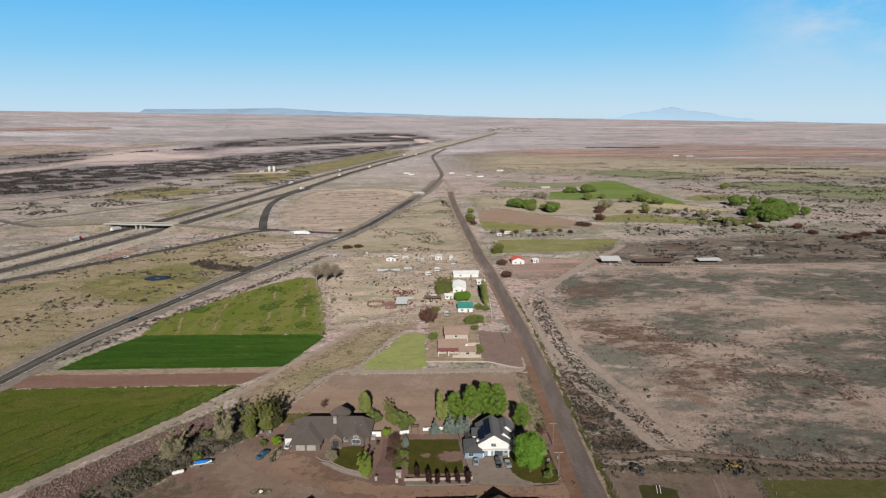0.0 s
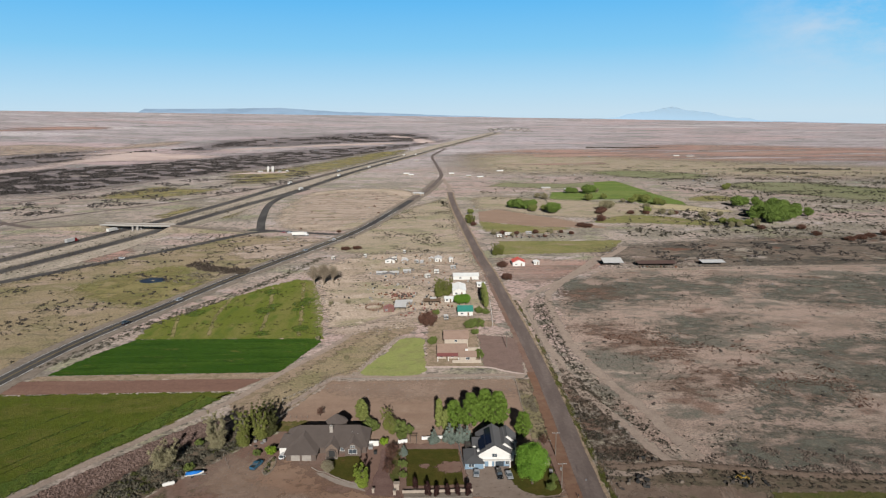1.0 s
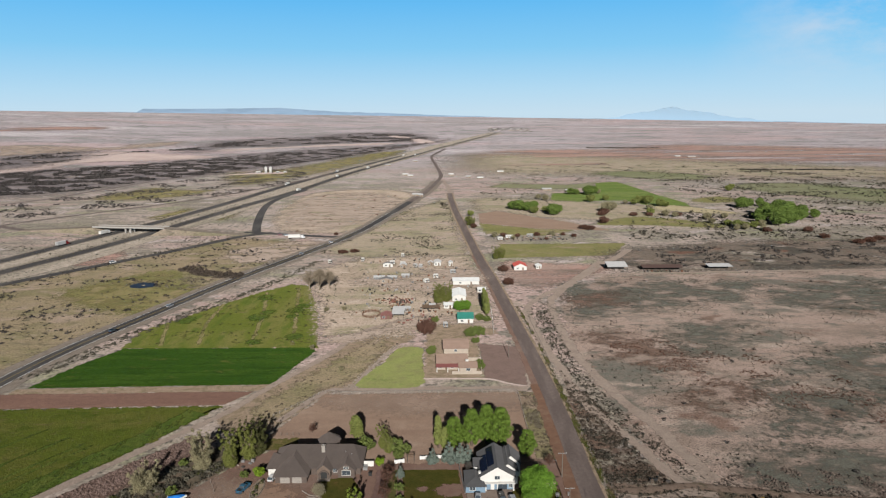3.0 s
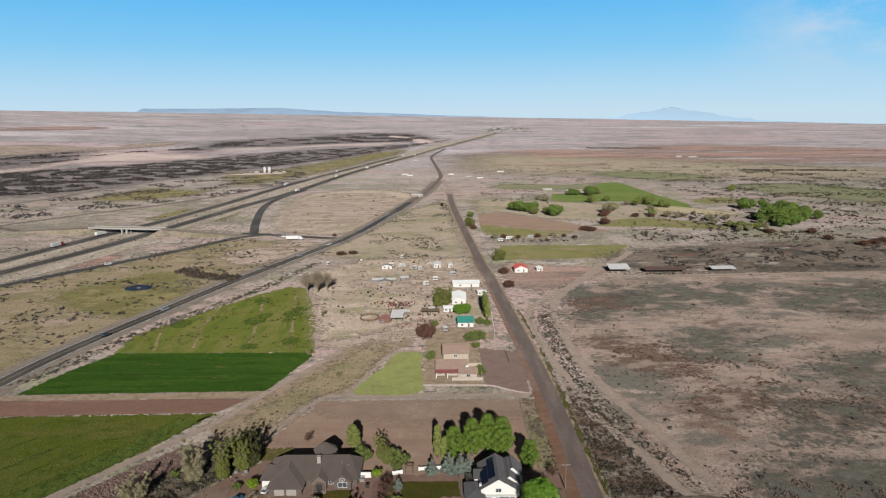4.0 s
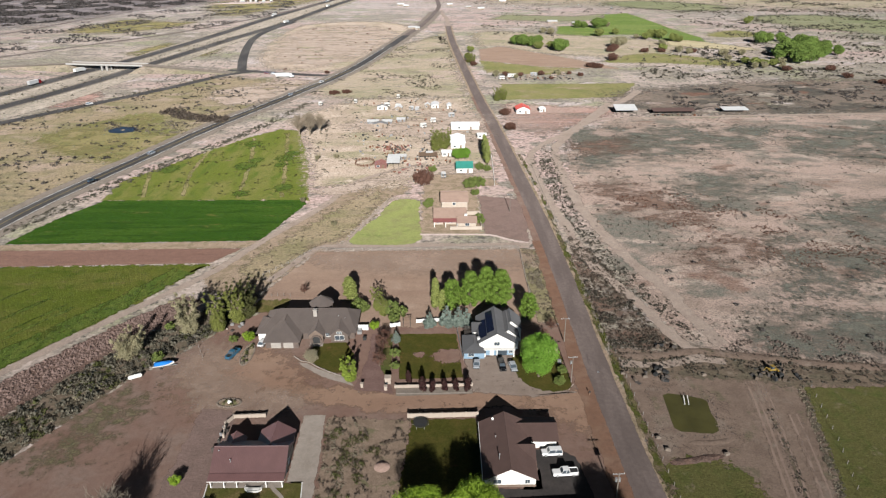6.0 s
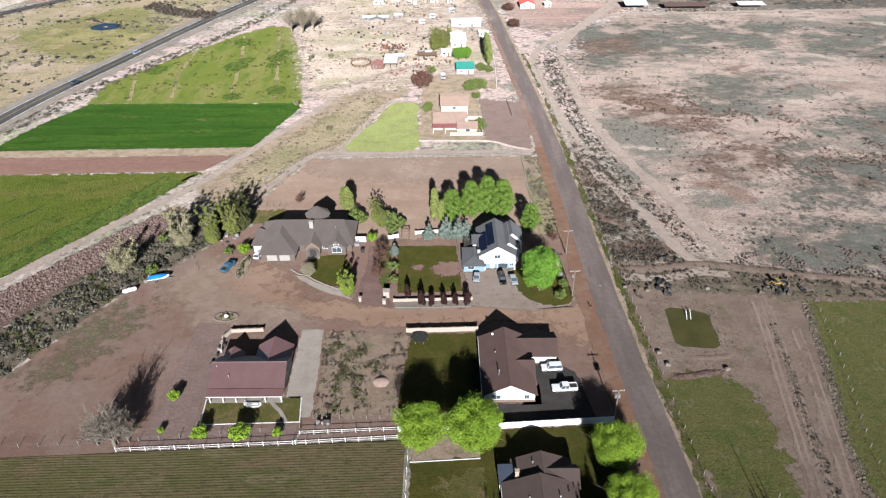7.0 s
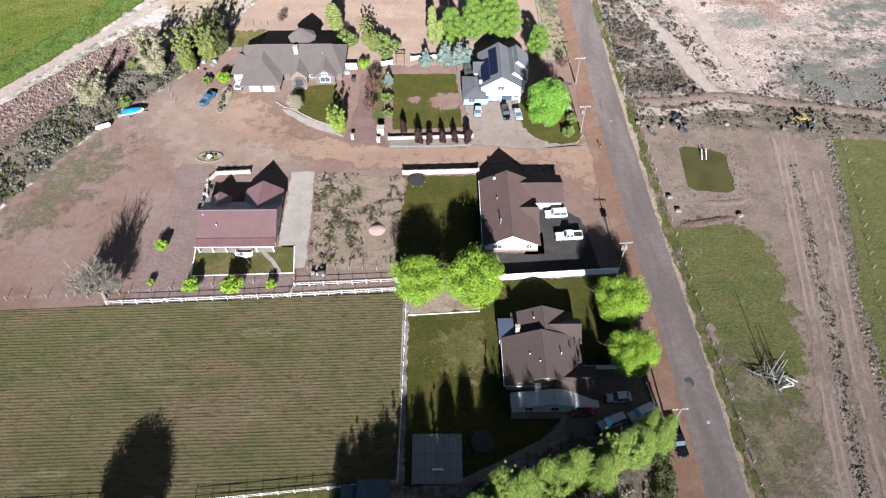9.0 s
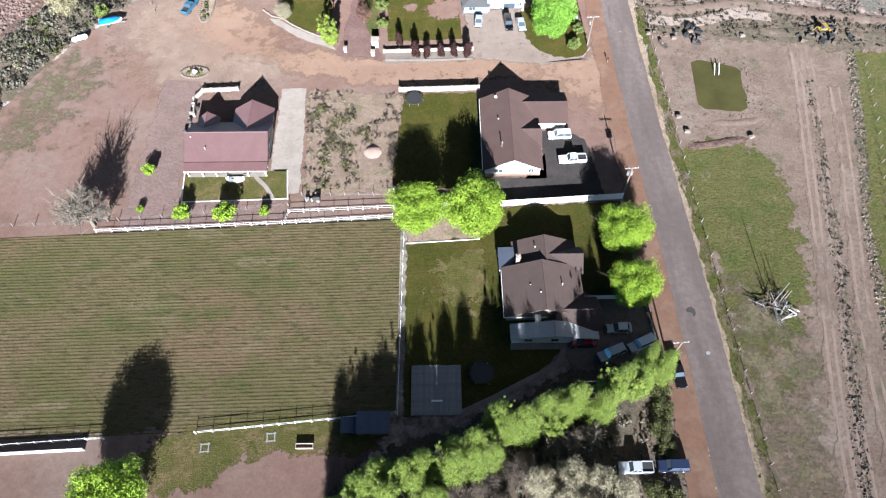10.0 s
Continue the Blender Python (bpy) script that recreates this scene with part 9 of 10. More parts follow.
def trampoline(x, y, r, label):
    ob = base("trampoline", pose(x, y, 0.1), label, "trampoline")
    bm = bmesh.new()
    bmesh.ops.create_circle(bm, cap_ends=True, radius=r * 0.9, segments=28)
    bmesh.ops.translate(bm, verts=bm.verts[:], vec=(0, 0, 0.8))
    part("mat", bm, M["black"], ob)
    bm = bmesh.new()
    for i in range(28):
        a, b = 2 * math.pi * i / 28, 2 * math.pi * (i + 1) / 28
        tube(bm, (r * math.cos(a), r * math.sin(a), 0.8), (r * math.cos(b), r * math.sin(b), 0.8), 0.07, 0.07, 6, False)
    part("frame", bm, M["black"], ob)
    for i in range(6):
        a = math.pi / 3 * i
        bm = bmesh.new()
        tube(bm, (r * math.cos(a), r * math.sin(a), 0), (r * math.cos(a), r * math.sin(a), 0.8), 0.04, 0.04, 6)
        part("leg", bm, M["steel"], ob)


def boat():
    ob = base("boat", pose(-77.4, 200.6, 0.1, 0, 0, 12), "small white boat under a blue tarpaulin on a trailer", "boat")
    bm = bmesh.new()
    n = 12
    rows = []
    for i in range(n + 1):
        u = i / n
        w = 1.1 * (1 - max(0, (u - 0.45) / 0.55) ** 2.2) + 0.02
        rows.append([bm.verts.new((-2.7 + 5.6 * u, s * w * k, z + 0.35 * u * u)) for s, k, z in ((-1, 1, 1.2), (-1, 0.6, 0.6), (1, 0.6, 0.6), (1, 1, 1.2))])
    for a, b in zip(rows, rows[1:]):
        for k in range(3):
            bm.faces.new((a[k], b[k], b[k + 1], a[k + 1]))
    bm.faces.new(rows[0])
    part("hull", bm, M["white"], ob)
    bm = bmesh.new()
    rows = []
    for i in range(n + 1):
        u = i / n
        w = 1.14 * (1 - max(0, (u - 0.5) / 0.5) ** 2.2) + 0.02
        rows.append([bm.verts.new((-2.4 + 5.0 * u, y * w, 1.25 + 0.3 * u * u + 0.55 * (1 - abs(y)) * math.sin(math.pi * min(1, u + 0.12)) + 0.05 * noise.noise(Vector((u * 9, y * 3, 0))))) for y in (-1, -0.5, 0, 0.5, 1)])
    for a, b in zip(rows, rows[1:]):
        for k in range(4):
            bm.faces.new((a[k], b[k], b[k + 1], a[k + 1]))
    part("tarpaulin", bm, plain("blue_tarpaulin", (0.02, 0.16, 0.5), 0.5, vary=0.1), ob, "blue tarpaulin", True)
    for s in (-1, 1):
        bm = bmesh.new()
        tube(bm, (-0.6, s * 0.9, 0.3), (-0.6, s * 1.1, 0.3), 0.3, 0.3, 12)
        part("wheel", bm, M["black"], ob)
    part("trailer_frame", boxes((-2.6, 3.4, -0.08, 0.08, 0.35, 0.5), (-1.0, -0.2, -0.95, 0.95, 0.35, 0.45)), M["steel"], ob)


def gas_tank():
    ob = base("gas_tank", pose(-83.2, 195.2, 0, 0, 0, 28), "white horizontal gas tank on low feet", "tank")
    bm = bmesh.new()
    tube(bm, (-1.5, 0, 0.85), (1.5, 0, 0.85), 0.55, 0.55, 16, False)
    for s in (-1, 1):
        tube(bm, (s * 1.5, 0, 0.85), (s * 1.8, 0, 0.85), 0.55, 0.25, 16)
    part("tank", bm, M["white"], ob, "", True)
    for s in (-1, 1):
        part("foot", boxes((s - 0.1, s + 0.1, -0.4, 0.4, 0, 0.4)), M["creamwall"], ob)
    bm = bmesh.new()
    tube(bm, (0, 0, 1.35), (0, 0, 1.6), 0.15, 0.13, 10)
    part("valve_dome", bm, M["white"], ob)


def deck():
    ob = base("deck", pose(-0.5, 108.8, 0), "square deck of silvery weathered boards on a lawn", "deck")
    me = mesh_of("board", boxes((-0.09, 0.09, -4.35, 4.35, 0.42, 0.48)), M["greywood"])
    for i in range(41):
        o = new("board", me)
        o.parent, o.location = ob, (-4.1 + 0.205 * i, RNG.normal(0, 0.04), RNG.normal(0, 0.006))
    for y in (-4, -1.3, 1.3, 4):
        part("joist", boxes((-4.15, 4.15, y - 0.06, y + 0.06, 0.1, 0.42)), M["darkwood"], ob)
    bm = boxes((-0.9, 0.9, -3.0, -2.7, 0.85, 0.9), (-0.9, -0.82, -3.0, -2.7, 0.48, 0.85), (0.82, 0.9, -3.0, -2.7, 0.48, 0.85))
    thing("bench", bm, M["white"], "small white bench on a wooden deck", "bench", at=pose(-0.4, 109.6, 0))


def stable():
    h = House("shed", -10.6, 102.6, "dark flat-roofed shed beside a rail fence", category="shed")
    h.slabs("wall", M["rust"], (-13.0, -8.2, 101.2, 104.2, 0, 2.4))
    h.plane([(-13.3, 100.9, 2.45), (-7.9, 100.9, 2.45), (-7.9, 104.5, 2.7), (-13.3, 104.5, 2.7)], M["shed"], 0.12)
    h.slabs("lean_to", M["darkwood"], (-15.6, -13.2, 101.6, 103.6, 0, 1.6))
    h.door("s", 101.2, -11.6, 1.0, 2.0, M["darkwood"])
    h.plane([(-15.9, 101.3, 1.7), (-13.1, 101.3, 1.7), (-13.1, 103.9, 1.9), (-15.9, 103.9, 1.9)], M["shed"], 0.1, "lean_to_roof")


def feed_box():
    ob = base("feed_trough", pose(-21.6, 99.6, 0.1), "long cream feed trough on corral ground", "trough")
    part("side", boxes((-1.4, 1.4, -0.4, -0.32, 0.1, 0.7)), M["creamwall"], ob)
    part("side", boxes((-1.4, 1.4, 0.32, 0.4, 0.1, 0.7)), M["creamwall"], ob)
    part("end", boxes((-1.4, -1.32, -0.32, 0.32, 0.1, 0.7)), M["creamwall"], ob)
    part("end", boxes((1.32, 1.4, -0.32, 0.32, 0.1, 0.7)), M["creamwall"], ob)
    part("bottom", boxes((-1.32, 1.32, -0.32, 0.32, 0.1, 0.2)), M["wood"], ob)
    for x, y in ((-37.6, 99.6), (-27.2, 101.2)):
        q = base("pallet", pose(x, y, 0.08, 0, 0, 4), "square grey pallet frame on grass", "pallet")
        for k in (-0.6, 0.6):
            part("board", boxes((-0.8, 0.8, k - 0.1, k + 0.1, 0, 0.12)), M["greywood"], q)
            part("board", boxes((k - 0.1, k + 0.1, -0.8, 0.8, 0.12, 0.18)), M["greywood"], q)


def gravel_mound():
    bm = bmesh.new()
    rings = []
    for k in range(7):
        r, z = 2.0 * (1 - k / 7), 0.8 * math.sin(k / 7 * 1.5)
        rings.append([bm.verts.new((r * math.cos(2 * math.pi * i / 24) * (1 + 0.06 * noise.noise(Vector((i, k, 0)))), r * math.sin(2 * math.pi * i / 24), z)) for i in range(24)])
    for a, b in zip(rings, rings[1:]):
        for i in range(24):
            bm.faces.new((a[i], a[(i + 1) % 24], b[(i + 1) % 24], b[i]))
    bm.faces.new(rings[-1])
    thing("gravel_mound", bm, M["moundgravel"], "round pinkish gravel mound on a weedy plot", "mound", at=pose(-13.4, 160.6, 0.05), smooth=True)


def pond(x0, y0, pts, label, water):
    bm = bmesh.new()
    f = bm.faces.new([bm.verts.new((x, y, 0.16)) for x, y in pts])
    f.normal_update()
    if f.normal.z < 0:
        f.normal_flip()
    bmesh.ops.subdivide_edges(bm, edges=bm.edges[:], cuts=5, use_grid_fill=False)
    for v in bm.verts:
        k = 1 + 0.03 * noise.noise(Vector((v.co.x * 0.4, v.co.y * 0.4, 0)))
        v.co.x, v.co.y = x0 + (v.co.x - x0) * k, y0 + (v.co.y - y0) * k
    return thing("pond_water", bm, water, label, "water", kind="structure")


def water(name, c):
    m, n, l, b = nodes_of(name, 0.4, spec=0.1)
    pos = n.new("ShaderNodeNewGeometry").outputs["Position"]
    l.new(mixed(n, l, noise_fac(n, l, pos, 0.2, 0.35, 0.7), c, tuple(v * 0.7 for v in c)), b.inputs["Base Color"])
    bp = n.new("ShaderNodeBump")
    bp.inputs["Strength"].default_value, bp.inputs["Distance"].default_value = 0.1, 0.03
    l.new(noise_fac(n, l, pos, 1.5, 0.2, 0.8), bp.inputs["Height"])
    l.new(bp.outputs["Normal"], b.inputs["Normal"])
    return m


round_planter()
trampoline(-5.0, 175.0, 1.9, "round black trampoline beside a wall")
trampoline(7.2, 111.6, 2.1, "round black trampoline in tree shade")
boat()
gas_tank()
deck()
stable()
feed_box()
gravel_mound()
pond(62, 178, [(57.8, 186.0), (59.2, 187.0), (63, 186.2), (67.4, 184.6), (68.4, 183.2), (67.8, 179), (68.0, 175), (67.2, 171.8), (65.4, 170.9), (61.8, 171.2), (58.2, 171.8), (56.8, 173), (57.2, 179)], "small square pond of murky olive water", water("olive_pond_water", (0.036, 0.033, 0.011)))
pond(-197, 456.5, [(-206, 457), (-201, 465), (-192, 463.5), (-187.4, 458), (-189, 452), (-196, 448.6), (-203, 451)], "small dark pond in a hollow", water("dark_pond_water", (0.012, 0.014, 0.022)))


def jetty():
    ob = base("pipe_frame", pose(62.8, 183.4, 0.1), "pair of pale pipes leaning into a pond", "pipes")
    for s in (-0.5, 0.5):
        bm = bmesh.new()
        tube(bm, (s, -1.4, 0.1), (s + 0.4, 1.4, 1.0), 0.1, 0.1, 8)
        part("pipe", bm, M["white"], ob)
        bm = bmesh.new()
        tube(bm, (s + 0.4, 1.4, 0), (s + 0.4, 1.4, 1.1), 0.07, 0.07, 8)
        part("stake", bm, M["pole"], ob)


def concrete_block(x, y, turn):
    bm = boxes((-0.6, 0.6, -0.35, 0.35, 0, 0.7), (-0.35, 0.35, -0.2, 0.2, 0.7, 0.8))
    bmesh.ops.bevel(bm, geom=bm.edges[:], offset=0.06, segments=1, affect="EDGES")
    thing("concrete_block", bm, M["stones"], "weathered concrete headgate block beside a ditch", "block", "concrete blocks", at=pose(x, y, 0.05, 0, 0, turn))


def berm(pts, w, h, mat, label, name="berm"):
    bm = bmesh.new()
    line = spline(pts, 1.2)
    rows = []
    for i, p in enumerate(line):
        d = (line[min(i + 1, len(line) - 1)] - line[max(i - 1, 0)]).normalized()
        s = Vector((d.y, -d.x, 0))
        e = min(1, i / 3, (len(line) - 1 - i) / 3)
        rows.append([bm.verts.new(p + s * (w * k) + Vector((0, 0, max(0.05, e * h * z * (0.8 + 0.5 * noise.noise(p * 0.7 + Vector((k * 5, 0, 0)))))))) for k, z in ((-1, 0), (-0.55, 0.6), (0, 1), (0.5, 0.7), (1, 0))])
    for a, b in zip(rows, rows[1:]):
        for k in range(4):
            bm.faces.new((a[k], a[k + 1], b[k + 1], b[k]))
    bmesh.ops.recalc_face_normals(bm, faces=bm.faces[:])
    return thing(name, bm, mat, label, "bank", kind="structure", smooth=True)


jetty()
berm([(-200.5, 455.2), (-198.5, 456.4), (-196, 456.6), (-193.6, 456.2)], 2.2, 0.5, M["rangeflat"], "low grassy island in a pond")
for x, y, t in ((51.8, 169.4, 5), (52.8, 165.2, -8), (55.4, 194.0, 0), (59.6, 196.2, 10), (49.8, 195.6, 0), (66, 163.6, 20), (71.6, 194.6, 5)):
    concrete_block(x, y, t)
berm([(50.4, 161.0), (56, 161.6), (62, 162.8), (66.6, 163.6)], 1.3, 0.6, M["redbank"], "low dug bank of reddish earth")
berm([(56, 168.6), (61, 167.8), (68, 168.4), (70.5, 171)], 1.3, 0.4, M["eastlot"], "low earth rim of a pond")
berm([(50, 204.6), (58, 204.2), (66, 205.2), (74, 206.4), (90, 203), (118, 198), (200, 192)], 2.2, 0.55, M["eastlot"], "weedy ditch bank")
berm([(66, 196.6), (80, 196), (96, 195), (118, 193), (170, 190)], 2.0, 0.5, M["scrubsoil"], "second weedy ditch bank")
berm([(60, 60), (66, 91), (70, 110), (74.5, 130), (77.8, 150), (81, 168), (83, 180)], 1.2, 0.28, M["scrubsoil"], "windrow of dug clods between tracks")
berm([(-38, 281), (-30, 310), (-22, 331), (-10, 333)], 0.8, 0.4, M["track"], "low bank round a lawn")


def debris_heap():
    ob = base("debris_heap", pose(60.6, 123.4, 0.05), "heap of dead branches, boards and rusty scrap", "debris")
    for i in range(46):
        a, r = RNG.uniform(0, 6.28), abs(RNG.normal(0, 1.9))
        p = Vector((r * math.cos(a) * 1.25, r * math.sin(a), RNG.uniform(0.1, 1.0)))
        d = Vector(RNG.normal(0, 1, 3))
        d.z = abs(d.z) * 0.4
        bm = bmesh.new()
        q = p + d.normalized() * RNG.uniform(1.2, 3.6)
        tube(bm, p, q, 0.09, 0.03, 6)
        for k in range(3):
            w = p.lerp(q, 0.4 + 0.2 * k)
            tube(bm, w, w + Vector(RNG.normal(0, 0.4, 3)) + Vector((0, 0, 0.3)), 0.04, 0.015, 5)
        part("branch", bm, (M["darkwood"], M["bark"], M["greywood"])[i % 3], ob)
    for x, y, h in ((-1.0, 0.6, 7.6), (0.2, 0.8, 4.4), (1.0, 1.0, 4.2)):
        bm = bmesh.new()
        tube(bm, (x, y, 0), (x + 0.3, y + 0.5, h), 0.1, 0.06, 8)
        part("upright_post", bm, M["pole"], ob)
    for i in range(8):
        bm = boxes((-1.5, 1.5, -0.12, 0.12, 0, 0.05))
        bmesh.ops.rotate(bm, verts=bm.verts[:], matrix=Euler((RNG.normal(0, 0.2), RNG.normal(0, 0.3), RNG.uniform(0, 6.28))).to_matrix())
        bmesh.ops.translate(bm, verts=bm.verts[:], vec=(RNG.normal(0.8, 1.3), RNG.normal(-0.8, 0.9), RNG.uniform(0.5, 1.1)))
        part("board", bm, (M["greywood"], M["white"], M["darkwood"])[i % 3], ob)


debris_heap()


def backhoe():
    ob = base("digger", pose(90.6, 196.0, 0.2, 0, 0, 15), "small yellow digger standing by a ditch", "digger")
    ob.scale = (0.75, 0.75, 0.75)
    y = plain("yellow_machine_paint", (0.20, 0.13, 0.025), 0.55)
    bm = boxes((-1.3, 1.3, -0.7, 0.7, 0.7, 1.5))
    bmesh.ops.bevel(bm, geom=bm.edges[:], offset=0.08, segments=1, affect="EDGES")
    part("body", bm, y, ob)
    part("cab", boxes((-0.6, 0.5, -0.6, 0.6, 1.5, 2.6)), M["glass"], ob)
    part("cab_roof", boxes((-0.7, 0.6, -0.7, 0.7, 2.6, 2.7)), y, ob)
    bm = bmesh.new()
    tube(bm, (-1.3, 0, 1.3), (-2.6, 0, 2.6), 0.14, 0.12, 8)
    tube(bm, (-2.6, 0, 2.6), (-3.8, 0, 1.2), 0.12, 0.1, 8)
    part("arm", bm, y, ob)
    part("bucket", boxes((-4.1, -3.5, -0.35, 0.35, 0.6, 1.2)), M["black"], ob)
    part("loader", boxes((2.0, 2.5, -0.9, 0.9, 0.2, 0.9)), y, ob)
    for u, r in ((-0.8, 0.62), (1.0, 0.45)):
        for s in (-1, 1):
            bm = bmesh.new()
            tube(bm, (u, s * 0.7, r), (u, s * 1.05, r), r, r, 14)
            part("wheel", bm, M["black"], ob)


backhoe()


def arbor():
    ob = base("arbor", pose(-10.4, 222.2, 0), "dark timber garden arbor over a gate", "arbor")
    for x in (-1.1, 1.1):
        for y in (-0.9, 0.9):
            part("post", boxes((x - 0.08, x + 0.08, y - 0.08, y + 0.08, 0, 2.3)), M["darkwood"], ob)
    for k in range(7):
        u = -1.3 + 2.6 * k / 6
        part("slat", boxes((u - 0.05, u + 0.05, -1.2, 1.2, 2.34, 2.42)), M["wood"], ob)
    for y in (-0.9, 0.9):
        part("beam", boxes((-1.4, 1.4, y - 0.06, y + 0.06, 2.2, 2.34)), M["wood"], ob)


def gate_post(x, y, h=1.7, w=0.5):
    thing("gate_pier", boxes((x - w, x + w, y - w, y + w, 0, h), (x - w - 0.1, x + w + 0.1, y - w - 0.1, y + w + 0.1, h, h + 0.14)), M["creamwall"], "cream gate pier with a flat cap", "pier", "gate piers")


arbor()
gate_post(-14.2, 192.6, 1.9, 0.8)
gate_post(-14.6, 189.4, 1.3, 0.4)
gate_post(-21.0, 190.6, 1.3, 0.35)


def mailbox(x, y):
    ob = base("mailbox", pose(x, y, 0), "small dark mailbox on a post beside a lane", "mailbox", "mailboxes")
    part("post", boxes((-0.06, 0.06, -0.06, 0.06, 0, 1.1)), M["wood"], ob)
    part("box", boxes((-0.15, 0.15, -0.28, 0.28, 1.1, 1.4)), M["black"], ob)


mailbox(38.8, 186.4)
mailbox(38.9, 136.2)


def bin_set():
    for x, y, c in ((-22.6, 214.0, M["black"]), (8.4, 212.8, M["darkwood"]), (33.2, 201.2, M["greywood"])):
        bm = boxes((-0.5, 0.5, -0.4, 0.4, 0, 1.0), (-0.55, 0.55, -0.45, 0.45, 1.0, 1.08))
        thing("storage_bin", bm, c, "dark storage bin beside a house", "bin", "storage bins", at=pose(x, y, 0.05))
    ob = base("garden_shed", pose(31.8, 207.4, 0), "small tan garden shed beside the lane", "shed")
    part("wall", boxes((-1.6, 1.6, -1.8, 1.8, 0, 2.1)), M["tanwall"], ob)
    bm = bmesh.new()
    slab(bm, [(-1.9, -2.1, 2.1), (0, -2.1, 2.9), (0, 2.1, 2.9), (-1.9, 2.1, 2.1)], 0.1)
    slab(bm, [(0, -2.1, 2.9), (1.9, -2.1, 2.1), (1.9, 2.1, 2.1), (0, 2.1, 2.9)], 0.1)
    part("roof", bm, M["taupe"], ob)
    part("door", boxes((-0.45, 0.45, -1.85, -1.8, 0.05, 1.9)), M["white"], ob)
    ob = base("pergola", pose(8.6, 215.2, 0), "dark timber pergola beside a house", "pergola")
    for x in (-1.4, 1.4):
        for y in (-2, 2):
            part("post", boxes((x - 0.08, x + 0.08, y - 0.08, y + 0.08, 0, 2.4)), M["darkwood"], ob)
    for k in range(9):
        part("slat", boxes((-1.7, 1.7, -2.1 + 0.52 * k, -1.98 + 0.52 * k, 2.4, 2.5)), M["darkwood"], ob)


bin_set()


# ---- overpass, silos and far things ----
def overpass():
    ob = base("overpass", pose(-297, 664, 0, 0, 0, -9), "pale concrete road bridge over a divided highway", "bridge")
    part("deck", boxes((-37, 37, -5.0, 5.0, 4.9, 5.6)), M["bridge"], ob)
    part("road_surface", boxes((-37, 37, -4.4, 4.4, 5.6, 5.65)), M["concrete"], ob)
    for s in (-1, 1):
        part("parapet", boxes((-37, 37, s * 4.85 - 0.15, s * 4.85 + 0.15, 5.6, 6.3)), M["bridge"], ob)
    for u in (-3.5, 1.5):
        part("pier", boxes((u - 0.7, u + 0.7, -3.6, -2.2, 0, 4.9)), M["bridge"], ob)
        part("pier", boxes((u - 0.7, u + 0.7, 2.2, 3.6, 0, 4.9)), M["bridge"], ob)
    for s in (-1, 1):
        bm = bmesh.new()
        a, b = s * 36, s * 116
        top = [bm.verts.new(p) for p in ((a, -6, 4.8), (a, 6, 4.8), (b, 5.5, 0.1), (b, -5.5, 0.1))]
        low = [bm.verts.new(p) for p in ((a - s * 8, -15, -0.1), (a - s * 8, 15, -0.1), (b, 7, -0.1), (b, -7, -0.1))]
        bm.faces.new(top)
        for i in range(4):
            j = (i + 1) % 4
            bm.faces.new((top[i], low[i], low[j], top[j]))
        bmesh.ops.recalc_face_normals(bm, faces=bm.faces[:])
        part("embankment", bm, M["greygreen"], ob)
        bm = bmesh.new()
        slab(bm, [(a - s * 0.5, -4.5, 5.6), (a - s * 0.5, 4.5, 5.6), (b, 4.5, 0.35), (b, -4.5, 0.35)] if s > 0 else [(a - s * 0.5, 4.5, 5.6), (a - s * 0.5, -4.5, 5.6), (b, -4.5, 0.35), (b, 4.5, 0.35)], 0.2)
        part("approach_road", bm, M["gravel"], ob)


overpass()


def silo(x, y, h, r):
    ob = base("silo", pose(x, y, 0), "tall white silo on a gravel pad", "silo", "silos")
    bm = bmesh.new()
    tube(bm, (0, 0, 0), (0, 0, h), r, r, 18)
    part("body", bm, M["white"], ob, "", True)
    bm = bmesh.new()
    tube(bm, (0, 0, h), (0, 0, h + 1.6), r, 0.4, 18)
    part("cone_roof", bm, M["steel"], ob)


silo(-336, 1330, 11, 2.3)
silo(-327, 1330, 11, 2.3)
patch("silo_pad", [(-400, 1290), (-300, 1305), (-296, 1345), (-370, 1350)], M["palesand"], "pale gravel pad round silos", 3, 8)
for x, y, w in ((-350, 1325, 8), (-312, 1322, 5), (-300, 1330, 4)):
    farm_shed("silo_shed", x - w / 2, x + w / 2, y, y + 5, 2.4, 3.2, M["tinroof"], M["whiteroof"], "white shed beside silos", "x", "silo sheds")
for i in range(26):
    x, y = RNG.uniform(215, 400), RNG.uniform(3080, 3360)
    w = RNG.uniform(5, 9)
    ob = base("town_house", pose(x, y, rise(x, y) - 0.3), "far white building of a small settlement", "house", "far settlement")
    part("wall", boxes((-w / 2, w / 2, -4, 4, -1, 2.8)), M["tanwall"], ob)
    bm = bmesh.new()
    slab(bm, [(-w / 2 - 0.5, -4.4, 2.8), (w / 2 + 0.5, -4.4, 2.8), (w / 2 + 0.5, 0, 4.4), (-w / 2 - 0.5, 0, 4.4)], 0.3)
    slab(bm, [(w / 2 + 0.5, 4.4, 2.8), (-w / 2 - 0.5, 4.4, 2.8), (-w / 2 - 0.5, 0, 4.4), (w / 2 + 0.5, 0, 4.4)], 0.3)
    part("roof", bm, M["tinroof"], ob)


